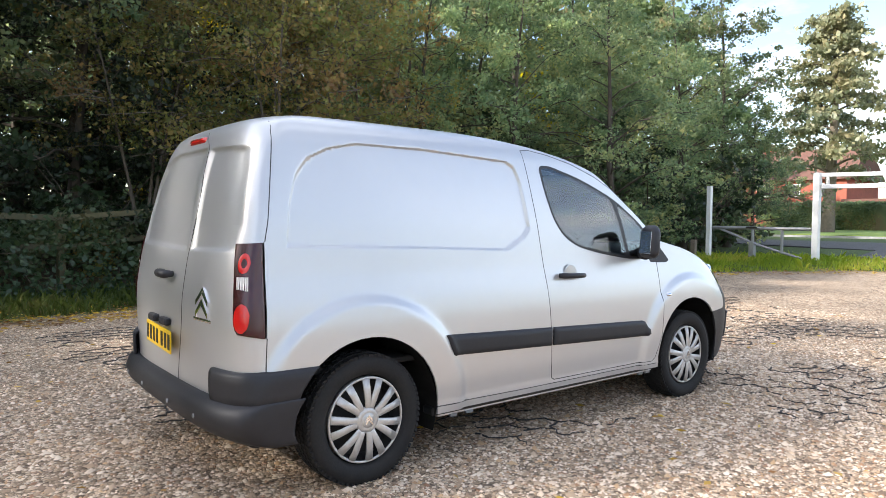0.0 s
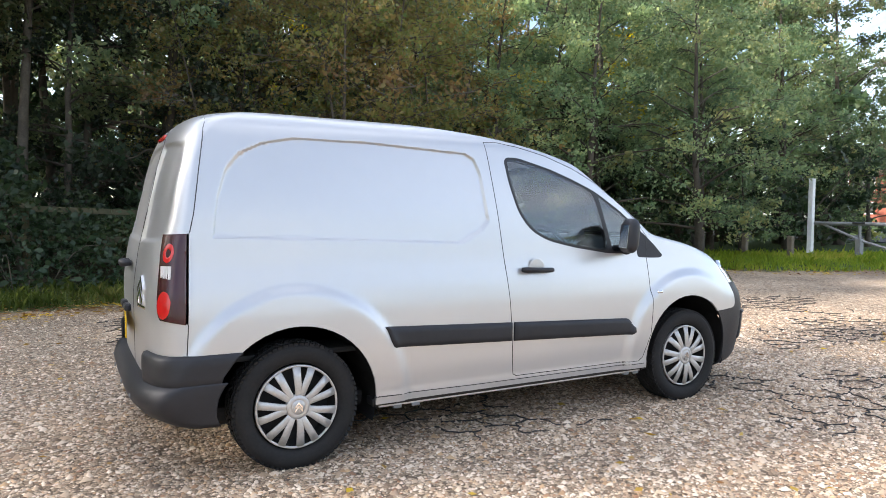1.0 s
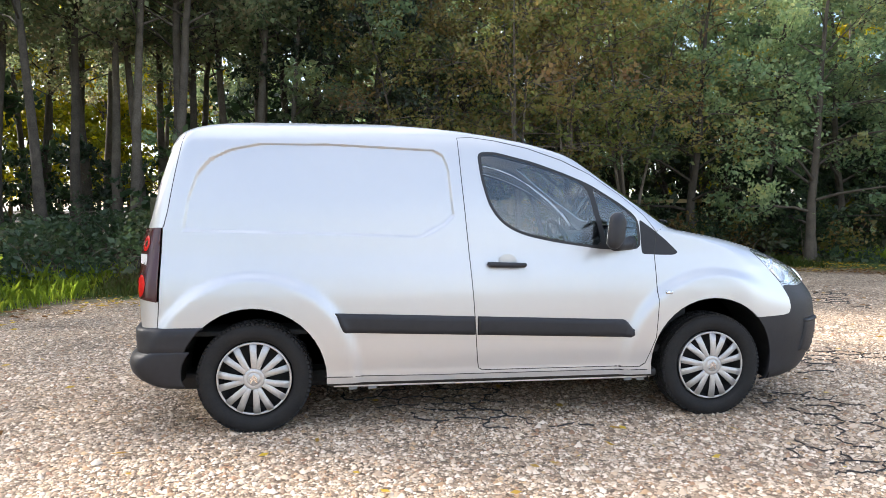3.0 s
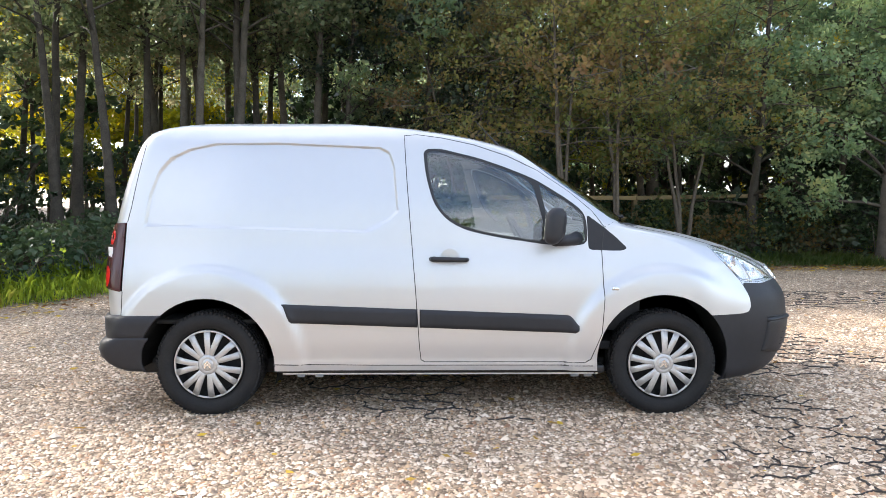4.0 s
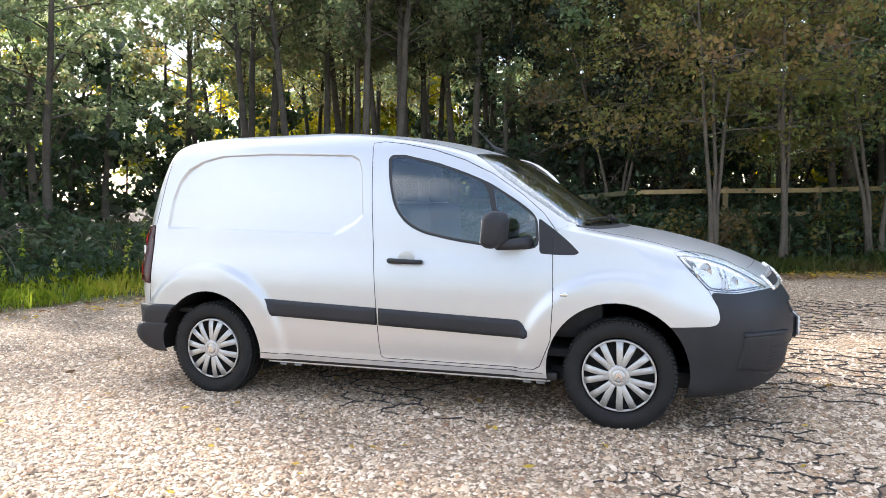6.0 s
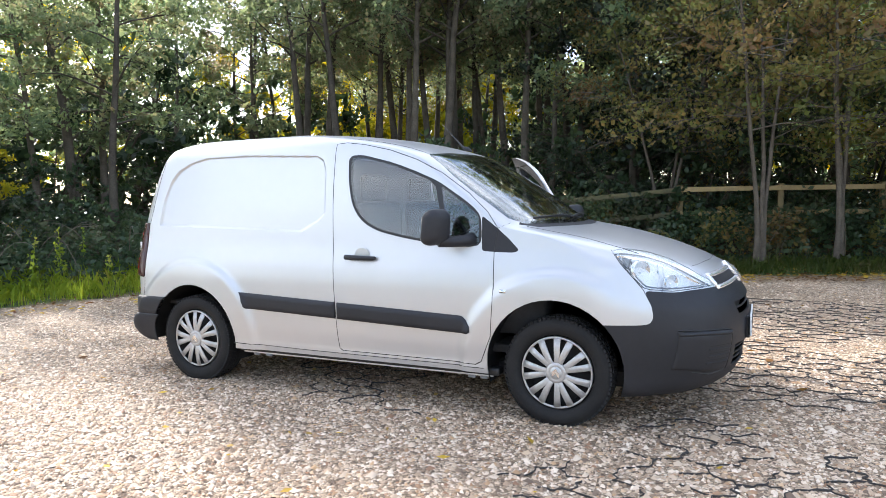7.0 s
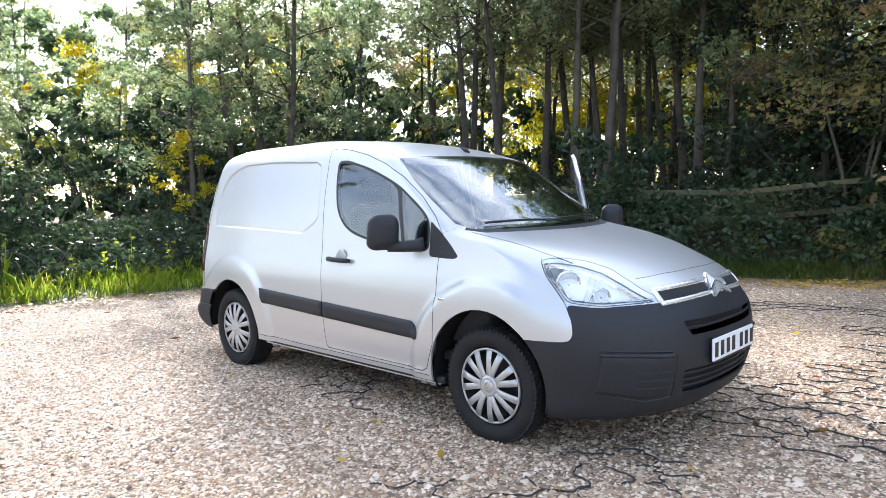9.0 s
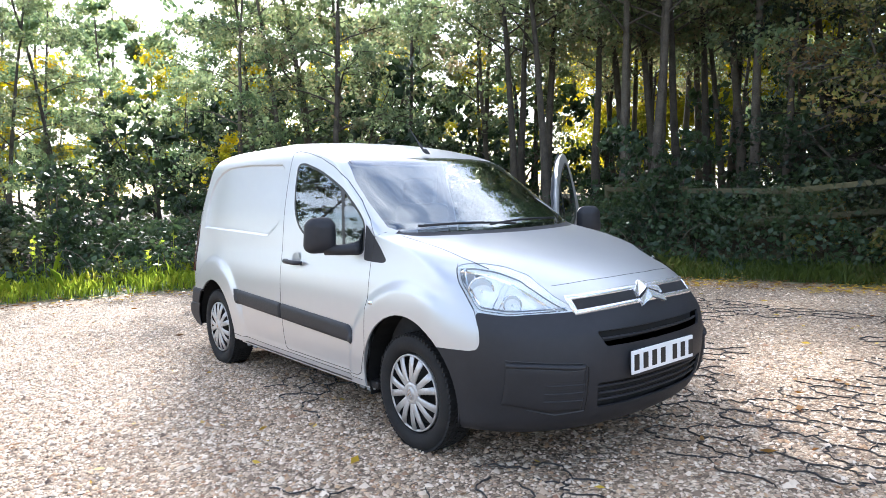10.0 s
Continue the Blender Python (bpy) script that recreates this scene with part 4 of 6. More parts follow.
def wheel_parts(parent, mat, right):
    """Tyre with tread blocks, steel rim, ten-spoke plastic trim with a plain round centre."""
    e = new("wheel")
    e.parent = parent
    e.matrix_basis = mat
    s = -1 if right else 1
    prof = [(0.205, 0.02), (0.215, 0.075), (0.240, 0.094), (0.272, 0.098), (0.296, 0.090), (0.309, 0.074), (0.3135, 0.05), (0.3145, 0.0), (0.3135, -0.05), (0.309, -0.074), (0.296, -0.090), (0.272, -0.098), (0.240, -0.094), (0.215, -0.075), (0.205, -0.02)]
    tyre = part("tyre", lathe_bm(prof, 72), M_RUBBER, e, "black rubber tyre", True)
    bm = bmesh.new()
    for i in range(72):
        for k, (y, wy) in enumerate(((-0.07, 0.03), (-0.035, 0.026), (0.0, 0.026), (0.035, 0.026), (0.07, 0.03))):
            r = 0.3125 if abs(y) < 0.05 else 0.3075
            m = Matrix.Rotation(2 * math.pi * (i + 0.5 * (k % 2)) / 72, 4, "Y") @ Matrix.Translation((0, y, r)) @ Matrix.Rotation(radians(22) * (1 if y > 0 else -1), 4, "Z") @ Matrix.Diagonal((0.020, wy, 0.013, 1))
            bmesh.ops.create_cube(bm, size=1, matrix=m)
    part("tread", bm, M_RUBBER, tyre)
    part("rim", lathe_bm([(0.205, s * 0.085), (0.196, s * 0.06), (0.185, s * 0.0), (0.10, s * 0.01), (0.001, s * 0.02)], 40), M_DARK, e, "black steel rim")
    trim = bmesh.new()
    for r0, r1, y0, y1 in ((0.1945, 0.2070, 0.080, 0.086),):
        lo = lathe_bm([(r0, s * y0), (r0 + 0.002, s * (y0 + 0.004)), (r1 - 0.002, s * y1), (r1, s * (y1 - 0.003)), (r1, s * 0.06)], 72)
        me = bpy.data.meshes.new("tmp")
        lo.to_mesh(me)
        lo.free()
        trim.from_mesh(me)
        bpy.data.meshes.remove(me)
    n = 7
    for i in range(n):
        a0 = radians(80) + 2 * math.pi * i / n
        for half in (-1, 1):
            # each spoke is a broad blade with a notch at the rim, open slots between
            rows = []
            for r, t0, t1, y in ((0.055, 0.0, 25.7, 0.093), (0.064, 0.0, 22.6, 0.096), (0.090, 0.0, 20.2, 0.098), (0.114, 0.5, 19.2, 0.0975), (0.150, 3.6, 18.4, 0.0955), (0.199, 5.4, 17.6, 0.086)):
                pts = []
                for w, dz in ((t0, -0.003 if t0 > 0.1 else 0.0), (t0 + 1.0, 0.0), ((t0 + t1) / 2, 0.001), (t1 - 1.4, 0.0), (t1, -0.006)):
                    a = a0 + half * radians(w)
                    pts.append(trim.verts.new((r * math.cos(a), s * (y + dz), r * math.sin(a))))
                rows.append(pts)
            for p, q in zip(rows, rows[1:]):
                for j in range(4):
                    trim.faces.new((p[j], p[j + 1], q[j + 1], q[j]))
    bmesh.ops.recalc_face_normals(trim, faces=trim.faces)
    for f in trim.faces:
        f.smooth = True
    bmesh.ops.solidify(trim, geom=list(trim.faces), thickness=0.003)
    part("wheel_trim", trim, M_HUB, e, "scuffed silver plastic wheel trim")
    boss = part("hub_cap", lathe_bm([(0.064, s * 0.082), (0.062, s * 0.094), (0.040, s * 0.100), (0.036, s * 0.097), (0.034, s * 0.101), (0.020, s * 0.103), (0.001, s * 0.104)], 36), M_HUB, e, "", True)
    bm = bmesh.new()
    for dz in (-0.006, 0.010):
        chevron(bm, 0, dz, 0.040, 0.016, 0.0075, lambda u, v: (Vector((u, s * 0.1035, v)), Vector((0, s, 0))), 0.0025)
    part("emblem", bm, M_CHROME, boss)
    return e


def chevron(bm, u0, v0, width, height, bar, put, thick):
    """One plain inverted V laid on a surface."""
    pts = [(-width / 2, -height), (0, height * 0.35), (width / 2, -height), (width / 2, -height + bar * 1.25), (0, height * 0.35 + bar * 1.6), (-width / 2, -height + bar * 1.25)]
    lo, hi = [], []
    for u, v in pts:
        p, n = put(u0 + u, v0 + v)
        lo.append(bm.verts.new(p - n * 0.001))
        hi.append(bm.verts.new(p + n * thick))
    for q in ((0, 1, 4, 5), (1, 2, 3, 4)):
        bm.faces.new([hi[i] for i in q])
    for i in range(6):
        j = (i + 1) % 6
        bm.faces.new((lo[i], lo[j], hi[j], hi[i]))
    bmesh.ops.recalc_face_normals(bm, faces=bm.faces)


def build_van_parts():
    for hub in (HUB_R, HUB_F):
        for right in (True, False):
            s = -1 if right else 1
            spin = 0.0 if hub is HUB_R else 0.05
            wheel_parts(van, Matrix.Translation((hub.x, s * 0.745, 0.305)) @ Matrix.Rotation(spin, 4, "Y"), right)
            # wheel housing
            r = 0.415 if hub is HUB_R else 0.405
            zc = 0.302 if hub is HUB_R else 0.332
            cx = 0.0 if hub is HUB_R else 2.715
            bm = bmesh.new()
            rings = []
            for y in (0.835, 0.70, 0.5):
                rings.append([bm.verts.new((cx + r * math.cos(a), s * y, zc + r * math.sin(a))) for a in np.linspace(-0.30, math.pi + (0.06 if hub is HUB_R else 0.30), 30)])
            for p, q in zip(rings, rings[1:]):
                for i in range(29):
                    bm.faces.new((p[i], p[i + 1], q[i + 1], q[i]))
            bm.faces.new(rings[-1])
            bmesh.ops.solidify(bm, geom=list(bm.faces), thickness=0.004)
            part("wheel_housing", bm, M_DARK, van)
    # floor pan, sills, axle
    part("underbody", box_bm((3.9, 1.30, 0.10), (1.45, 0, 0.255), 0.03), M_DARK, van)
    for s in (-1, 1):
        part("sill", box_bm((1.98, 0.09, 0.05), (1.39, s * 0.780, 0.270), 0.015), M_SEAL, van)
        part("sill_flange", box_bm((1.90, 0.012, 0.018), (1.39, s * 0.812, 0.247), 0.003), M_PAINT, van)
        for x in (0.55, 0.66, 2.20, 2.28):
            part("jacking_clip", box_bm((0.05, 0.02, 0.02), (x, s * 0.81, 0.232), 0.006), M_TRIM, van)
    part("axle", tube_bm([(0, -0.7, 0.30), (0, 0.7, 0.30)], [0.035, 0.035], 10), M_DARK, van)
    part("exhaust", tube_bm([(-0.55, 0.45, 0.24), (-0.2, 0.45, 0.25), (0.3, 0.3, 0.24), (0.9, 0.2, 0.24)], [0.028, 0.09, 0.03, 0.03], 10), M_DARK, van)

    # shut lines
    for s in (-1, 1):
        side = lambda a, b: on_side(a, b, s)
        lines = [DOOR + DOOR[:1]] if s < 0 else []
        lines += [[(-0.372, 1.735), (-0.40, 1.66), (-0.435, 1.45), (-0.465, 1.25), (-0.486, 1.157)], [(-0.503, 0.745), (-0.512, 0.60)],
                  [(2.373, 1.125), (2.43, 1.150), (2.47, 1.17)], [(0.395, 0.31), (1.0, 0.302), (2.30, 0.300)]]
        for ln in lines:
            part("shut_line", seam_bm(ln, side), M_SEAL, van)
        part("shut_line", seam_bm([(3.015, 1.004), (3.08, 0.926), (3.15, 0.851), (3.200, 0.794), (3.246, 0.71)], side, 0.008), M_SEAL, van)
        top = lambda a, b: on_top(a, b)
        part("shut_line", seam_bm([(2.52, s * 0.715), (2.75, s * 0.70), (3.0, s * 0.68), (3.15, s * 0.645)], top, 0.006), M_SEAL, van)
        # roof joint
        part("roof_joint", seam_bm([(1.25, s * 0.60), (1.5, s * 0.605), (1.72, s * 0.612), (1.9, s * 0.635)], top, 0.008), M_SEAL, van)
    part("shut_line", seam_bm([(-0.49, 0.900), (-0.3, 0.911), (0, 0.915), (0.3, 0.911), (0.49, 0.900)], on_front, 0.006), M_SEAL, van)

    # rubbing strips: one piece on the load side, one on the door
    hi = lambda x: 0.672 - 0.0395 * (x - 0.457)
    lo = lambda x: hi(x) - 0.112 + 0.002 * (x - 0.457)

    def nose_hi(x):
        return hi(x) - 0.060 * smooth(2.13, 2.218, x) ** 2.2

    def nose_lo(x):
        return lo(x) + 0.016 * smooth(2.185, 2.216, x) ** 2

    def tail_lo(x):
        return lo(x) + 0.105 * (1 - smooth(0.452, 0.515, x)) ** 1.5

    for s in (-1, 1):
        side = lambda a, b: on_side(a, b, s)
        part("rubbing_strip", panel_bm(0.452, 1.256, tail_lo, hi, side, 0.020, 40), M_PLASTIC, van, "dark grey plastic rubbing strip")
        if s < 0:
            part("rubbing_strip", panel_bm(1.268, 2.215, nose_lo, nose_hi, side, 0.020, 40), M_PLASTIC, van, "dark grey plastic rubbing strip")
        # side repeater
        part("side_repeater", panel_bm(2.403, 2.446, lambda x: 0.752, lambda x: 0.774, side, 0.010, 10, 6), M_BOWL, van, "clear oval side repeater")

    # tail lamps
    for s in (-1, 1):
        fs = GROUPS.get((T_TAIL, 0, s > 0), [])
        if fs:
            lens = take(SKIN, fs)
            for v in lens.verts:
                v.co += Vector((-0.012, s * 0.006, 0))
            bmesh.ops.solidify(lens, geom=list(lens.faces), thickness=0.03)
            lamp = part("tail_lamp", lens, M_REDDARK, van, "smoked red rear lamp cluster")
            for zc, ph, wide, tall, nm in ((1.064, 35.2, 5.2, 0.043, "red_ring"), (0.832, 37.0, 6.3, 0.062, "stop_lens")):
                bm = bmesh.new()
                rings = []
                for k in range(9):
                    f = k / 8
                    vs = []
                    for a in np.linspace(0, 2 * math.pi, 25)[:-1]:
                        p, n = on_corner(ph + wide * f * math.cos(a), zc + tall * f * math.sin(a), s)
                        h = 0.0128 + 0.002 * math.sqrt(1 - f ** 2 * 0.98) - (0.007 if nm == "red_ring" and f < 0.5 else 0)
                        vs.append(bm.verts.new(p + n * h))
                    rings.append(vs)
                for p, q in zip(rings, rings[1:]):
                    for i in range(24):
                        bm.faces.new((p[i], p[(i + 1) % 24], q[(i + 1) % 24], q[i]))
                bmesh.ops.remove_doubles(bm, verts=bm.verts, dist=1e-5)
                bmesh.ops.recalc_face_normals(bm, faces=bm.faces)
                part(nm, bm, M_RED, lamp, "", True)
            bm = bmesh.new()
            for i in range(7):
                p, n = on_corner(32.0 + 1.35 * i, 0.957, s)
                turn = Matrix.Rotation(math.atan2(n.y, n.x), 4, "Z")
                bmesh.ops.create_cube(bm, size=1, matrix=Matrix.Translation(p + n * 0.009) @ turn @ Matrix.Diagonal((0.009, 0.0050, 0.10, 1)))
            part("reversing_lens", bm, M_REFLECT, lamp, "clear ribbed reversing lens")

    # rear doors: pressed window fields, centre joint, handle, plate
    split = pchip([(0.40, -0.15), (0.5, -0.165), (0.8, -0.25), (1.11, -0.268), (1.6, -0.195), (1.7, -0.06), (1.75, -0.05)])
    part("shut_line", seam_bm([(float(split(z)), z) for z in np.linspace(0.46, 1.74, 30)], on_rear, 0.010, 0.002), M_SEAL, van)
    lamp3 = panel_bm(-0.085, 0.15, lambda y: 1.645, lambda y: 1.675, on_rear, 0.014, 10, 6)
    part("high_stop_lamp", lamp3, M_RED, van, "red high-level stop lamp")
    p, n = on_rear(-0.05, 0.985)
    part("rear_handle", tube_bm([p + Vector((-0.015, 0.07, 0)), p + Vector((-0.045, 0.05, 0)), p + Vector((-0.048, -0.05, 0)), p + Vector((-0.012, -0.075, 0))], [0.018, 0.022, 0.022, 0.014], 10), M_PLASTIC, van, "black rear door handle", True)
    for y in (0.16, -0.03):
        p, n = on_rear(y, 0.742)
        part("plate_light", box_bm((0.035, 0.11, 0.04), p + Vector((-0.015, 0, 0)), 0.012), M_PLASTIC, van)
    p, n = on_rear(0.07, 0.655)
    plate = part("number_plate", box_bm((0.008, 0.52, 0.112), (0, 0, 0), 0.003), M_YELLOW, van, "yellow rear number plate")
    plate.matrix_basis = Matrix.Translation(p + Vector((-0.022, 0, 0))) @ Matrix.Rotation(radians(-3.6), 4, "Z")
    for i in range(7):
        y = 0.225 - 0.072 * i - (0.03 if i > 3 else 0)
        part("plate_bar", box_bm((0.002, 0.038, 0.075), (-0.005, y, 0)), M_BLACK, plate)
    bm = bmesh.new()
    for dz in (0.0, 0.055):
        chevron(bm, -0.51, 0.852 + dz * 0.95, 0.125, 0.040, 0.019, on_rear, 0.008)
    part("emblem", bm, M_CHROME, van, "chrome double chevron shape")
    part("badge_bar", panel_bm(-0.60, -0.40, lambda y: 0.792, lambda y: 0.810, on_rear, 0.004, 8, 4), M_CHROME, van)
    # rear bumper: a low step right round, and raised corners
    bm = bmesh.new()
    rows = []
    zs = [0.268, 0.285, 0.315, 0.355, 0.40, 0.44, 0.462, 0.472, 0.472]
    grow = [-0.05, -0.008, 0.03, 0.055, 0.060, 0.048, 0.03, 0.012, -0.03]
    for z, g in zip(zs, grow):
        x, y, _ = contour(max(0.3, min(z, 0.6)))
        rim = math.sqrt(max(0.0, 0.376 ** 2 - (z - 0.302) ** 2))
        keep = [(a, b) for a, b in zip(x, y) if a < -rim]
        row = []
        idx = np.linspace(0, len(keep) - 1, 46)
        keep = [(float(np.interp(i, range(len(keep)), [q[0] for q in keep])), float(np.interp(i, range(len(keep)), [q[1] for q in keep]))) for i in idx]
        for a, b in keep + [(a, -b) for a, b in keep[::-1][1:]]:
            k = min(1.0, max(0.0, (-0.33 - a) / 0.25))
            row.append(bm.verts.new((a - g * k * 1.25, b * (1 + (0.016 + 0.25 * g * k)), z)))
        rows.append(row)
    for p, q in zip(rows, rows[1:]):
        for i in range(len(p) - 1):
            bm.faces.new((p[i], p[i + 1], q[i + 1], q[i]))
    for f in bm.faces:
        f.smooth = True
    bmesh.ops.recalc_face_normals(bm, faces=bm.faces)
    bmesh.ops.solidify(bm, geom=list(bm.faces), thickness=0.008)
    bumper = part("rear_bumper", bm, M_PLASTIC, van, "dark grey plastic rear bumper with step")
    for s in (-1, 1):
        bm = bmesh.new()
        rows = []
        for z, g in ((0.43, 0.02), (0.50, 0.022), (0.55, 0.022), (0.585, 0.020), (0.602, 0.012), (0.606, -0.01)):
            x, y, _ = contour(z)
            keep = [(a, b) for a, b in zip(x, y) if a < -0.20 and abs(b) > 0.60]
            keep = [(a, b) for a, b in keep if math.hypot(a, z - 0.302) > 0.402]
            k = 26
            idx = np.linspace(0, len(keep) - 1, k)
            row = []
            for i in idx:
                a = np.interp(i, range(len(keep)), [q[0] for q in keep])
                b = np.interp(i, range(len(keep)), [q[1] for q in keep])
                t = smooth(-0.42, -0.6, a)
                row.append(bm.verts.new((a - g * t * 1.4, -s * b * (1.0168 if g > 0.015 else 1 + g * 0.55), z)))
            rows.append(row)
        for p, q in zip(rows, rows[1:]):
            for i in range(len(p) - 1):
                bm.faces.new((p[i], p[i + 1], q[i + 1], q[i]))
        for f in bm.faces:
            f.smooth = True
        bmesh.ops.recalc_face_normals(bm, faces=bm.faces)
        bmesh.ops.solidify(bm, geom=list(bm.faces), thickness=0.012)
        part("bumper_corner", bm, M_PLASTIC, bumper)
    for y in (-0.55, -0.22, 0.22, 0.55):
        bm = lathe_bm([(0.001, 0.006), (0.009, 0.005), (0.012, 0.0)], 16, "X")
        bmesh.ops.transform(bm, matrix=Matrix.Translation((float(XR(0.4)) - 0.076 + 0.09 * abs(y) ** 3, y, 0.385)) @ Matrix.Rotation(math.pi, 4, "Z"), verts=bm.verts)
        part("parking_sensor", bm, M_TRIM, bumper)

    # headlamps
    for s in (-1, 1):
        fs = GROUPS.get((T_LENS, 0, s > 0), [])
        if not fs:
            continue
        inner = take(SKIN, fs)
        inner.normal_update()
        rim = poly_distance(LAMP, np.array([v.co.x for v in inner.verts]), np.array([v.co.z for v in inner.verts]))
        sink = [(v, v.co - v.normal * (0.006 + 0.040 * min(1.0, max(0.0, -float(q)) / 0.022))) for v, q in zip(inner.verts, rim)]
        for v, c in sink:
            v.co = c
        bmesh.ops.solidify(inner, geom=list(inner.faces), thickness=0.004)
        for f in inner.faces:
            f.smooth = False
        lamp = part("headlamp", inner, M_REFLECT, van, "large clear swept-back headlamp")
        lens = part("lens", take(SKIN, fs, 0.003), M_CLEAR, lamp, "clear lens")
        lens.visible_shadow = False
        under = lambda a, b: (lambda h: (h[0] - h[1] * 0.020, h[1]))(on_side(a, b, s))
        for margin, w, mat in ((0.012, 0.004, M_TRIM), (0.026, 0.012, M_CHROME)):
            line = inset(LAMP, margin)
            part("bezel", seam_bm(line + line[:1], under, w, 0.006), mat, lamp)
        for x0, z0, x1, z1 in ((3.255, 0.935, 3.275, 0.80), (3.285, 0.915, 3.30, 0.79), (3.12, 0.965, 3.135, 0.895)):
            part("reflector_rib", seam_bm([(x0, z0), ((x0 + x1) / 2 + 0.012, (z0 + z1) / 2), (x1, z1)], under, 0.006, 0.010), M_CHROME, lamp)
        for (x, z, r) in ((3.19, 0.90, 0.060), (3.345, 0.838, 0.043)):
            p, n = on_side(x, z, s)
            bowl = lathe_bm([(0.012, -0.045), (0.6 * r, -0.036), (0.85 * r, -0.02), (r, 0.004), (r * 1.06, 0.004), (r * 1.06, -0.02)], 28, "X")
            d = (Vector((0.80, s * 0.60, 0.0))).normalized()
            bmesh.ops.transform(bowl, matrix=Matrix.Translation(p - n * 0.030) @ d.to_track_quat("X", "Z").to_matrix().to_4x4(), verts=bowl.verts)
            part("reflector", bowl, M_BOWL, lamp, "", True)
            bulb = lathe_bm([(0.001, 0.006), (0.005, 0.004), (0.007, -0.02)], 14, "X")
            bmesh.ops.transform(bulb, matrix=Matrix.Translation(p - n * 0.042) @ d.to_track_quat("X", "Z").to_matrix().to_4x4(), verts=bulb.verts)
            part("bulb", bulb, M_CHROME, lamp, "", True)
        ind = panel_bm(3.06, 3.13, lambda x: 0.955 - (x - 3.06) * 0.6, lambda x: 0.990 - (x - 3.06) * 0.2, lambda a, b: (lambda h: (h[0] - h[1] * 0.03, h[1]))(on_side(a, b, s)), 0.008, 8, 4)
        part("indicator", ind, M_TRIM, lamp)

    # grille: dark slot, two chrome bars that meet the chevrons
    slot = panel_bm(-0.475, 0.475, lambda y: 0.800 - 0.085 * y * y, lambda y: 0.866 - 0.07 * y * y, on_front, 0.004, 30, 6)
    grille = part("grille", slot, M_DARK, van, "black grille slot between chrome bars")
    for c0, c1, h in ((0.863, 0.07, 0.022), (0.804, 0.085, 0.022)):
        bm = panel_bm(-0.485, 0.485, lambda y: c0 - h / 2 - c1 * y * y, lambda y: c0 + h / 2 - c1 * y * y, on_front, 0.013, 40, 6)
        part("chrome_bar", bm, M_EMBLEM, grille, "polished chrome bar")
    for s in (-1, 1):
        bm = panel_bm(min(s * 0.462, s * 0.488), max(s * 0.462, s * 0.488), lambda y: 0.786, lambda y: 0.848, on_front, 0.012, 8, 6)
        part("chrome_bar", bm, M_EMBLEM, grille)
    bm = bmesh.new()
    for dz in (-0.036, 0.006):
        chevron(bm, 0, 0.838 + dz, 0.20, 0.024, 0.022, lambda u, v: (Vector((float(XF(v)) + 0.008 - 0.35 * u * u, u, v)), Vector((0.85, 0, 0.52))), 0.014)
    part("emblem", bm, M_EMBLEM, grille, "chrome double chevron shape")

    # air intakes behind the cut-outs
    back = take(SKIN, GROUPS[(T_INT, 0, False)])
    for v in back.verts:
        v.co.x -= 0.055
        v.co.y *= 1.04
        v.co.z = 0.53 + (v.co.z - 0.53) * 1.12
    bmesh.ops.solidify(back, geom=list(back.faces), thickness=0.01)
    part("intake_backing", back, M_DARK, van)
    for z, w in ((0.664, 0.40), (0.435, 0.43), (0.40, 0.42), (0.365, 0.42)):
        bm = bmesh.new()
        pts = [on_front(y, z, -0.018)[0] for y in np.linspace(-w, w, 24)]
        v, f = tube(pts, [0.007] * 24, 6)
        vs = [bm.verts.new(p) for p in v]
        for q in f:
            bm.faces.new([vs[i] for i in q])
        bmesh.ops.recalc_face_normals(bm, faces=bm.faces)
        part("intake_slat", bm, M_PLASTIC, van, "", True)
    # corner panels with three vanes
    for s in (-1, 1):
        put = lambda a, b: on_front(a, b)
        part("panel_edge", seam_bm([(s * 0.77, 0.578), (s * 0.70, 0.574), (s * 0.58, 0.568), (s * 0.52, 0.562), (s * 0.488, 0.545), (s * 0.480, 0.33), (s * 0.60, 0.318), (s * 0.70, 0.345)], put, 0.012, 0.004), M_SEAL, van)
        y0, y1 = (0.50, 0.77)
        a, b = min(s * y0, s * y1), max(s * y0, s * y1)
        lo2 = lambda y: 0.335 + 0.03 * smooth(0.6, 0.79, abs(y))
        hi2 = lambda y: 0.548 + 0.012 * smooth(0.52, 0.70, abs(y))
        part("bumper_insert", panel_bm(a, b, lo2, hi2, put, 0.012, 24, 10), M_PLASTIC, van)
        part("insert_ledge", panel_bm(a, b, lambda y: hi2(y) - 0.016, lambda y: hi2(y) + 0.010, put, 0.024, 24, 6), M_PLASTIC, van)
        for z in (0.392, 0.430, 0.468):
            part("vane", panel_bm(min(s * 0.50, s * 0.66), max(s * 0.50, s * 0.66), lambda y: z - 0.007, lambda y: z + 0.006, put, 0.030, 16, 6), M_PLASTIC, van)
            part("vane_gap", panel_bm(min(s * 0.50, s * 0.66), max(s * 0.50, s * 0.66), lambda y: z + 0.007, lambda y: z + 0.027, put, 0.0145, 16, 4), M_DARK, van)
    # front plate: flat, with plain bars for its characters
    fx = on_front(0.0, 0.54)[0].x + 0.008
    plate = part("number_plate", box_bm((0.01, 0.52, 0.112), (fx, -0.028, 0.541), 0.003), M_WHITEPL, van, "white front number plate")
    for i in range(7):
        y = -0.253 + 0.072 * i + (0.03 if i > 3 else 0)
        part("plate_bar", box_bm((0.002, 0.038, 0.075), (fx + 0.006, y, 0.540)), M_BLACK, plate)
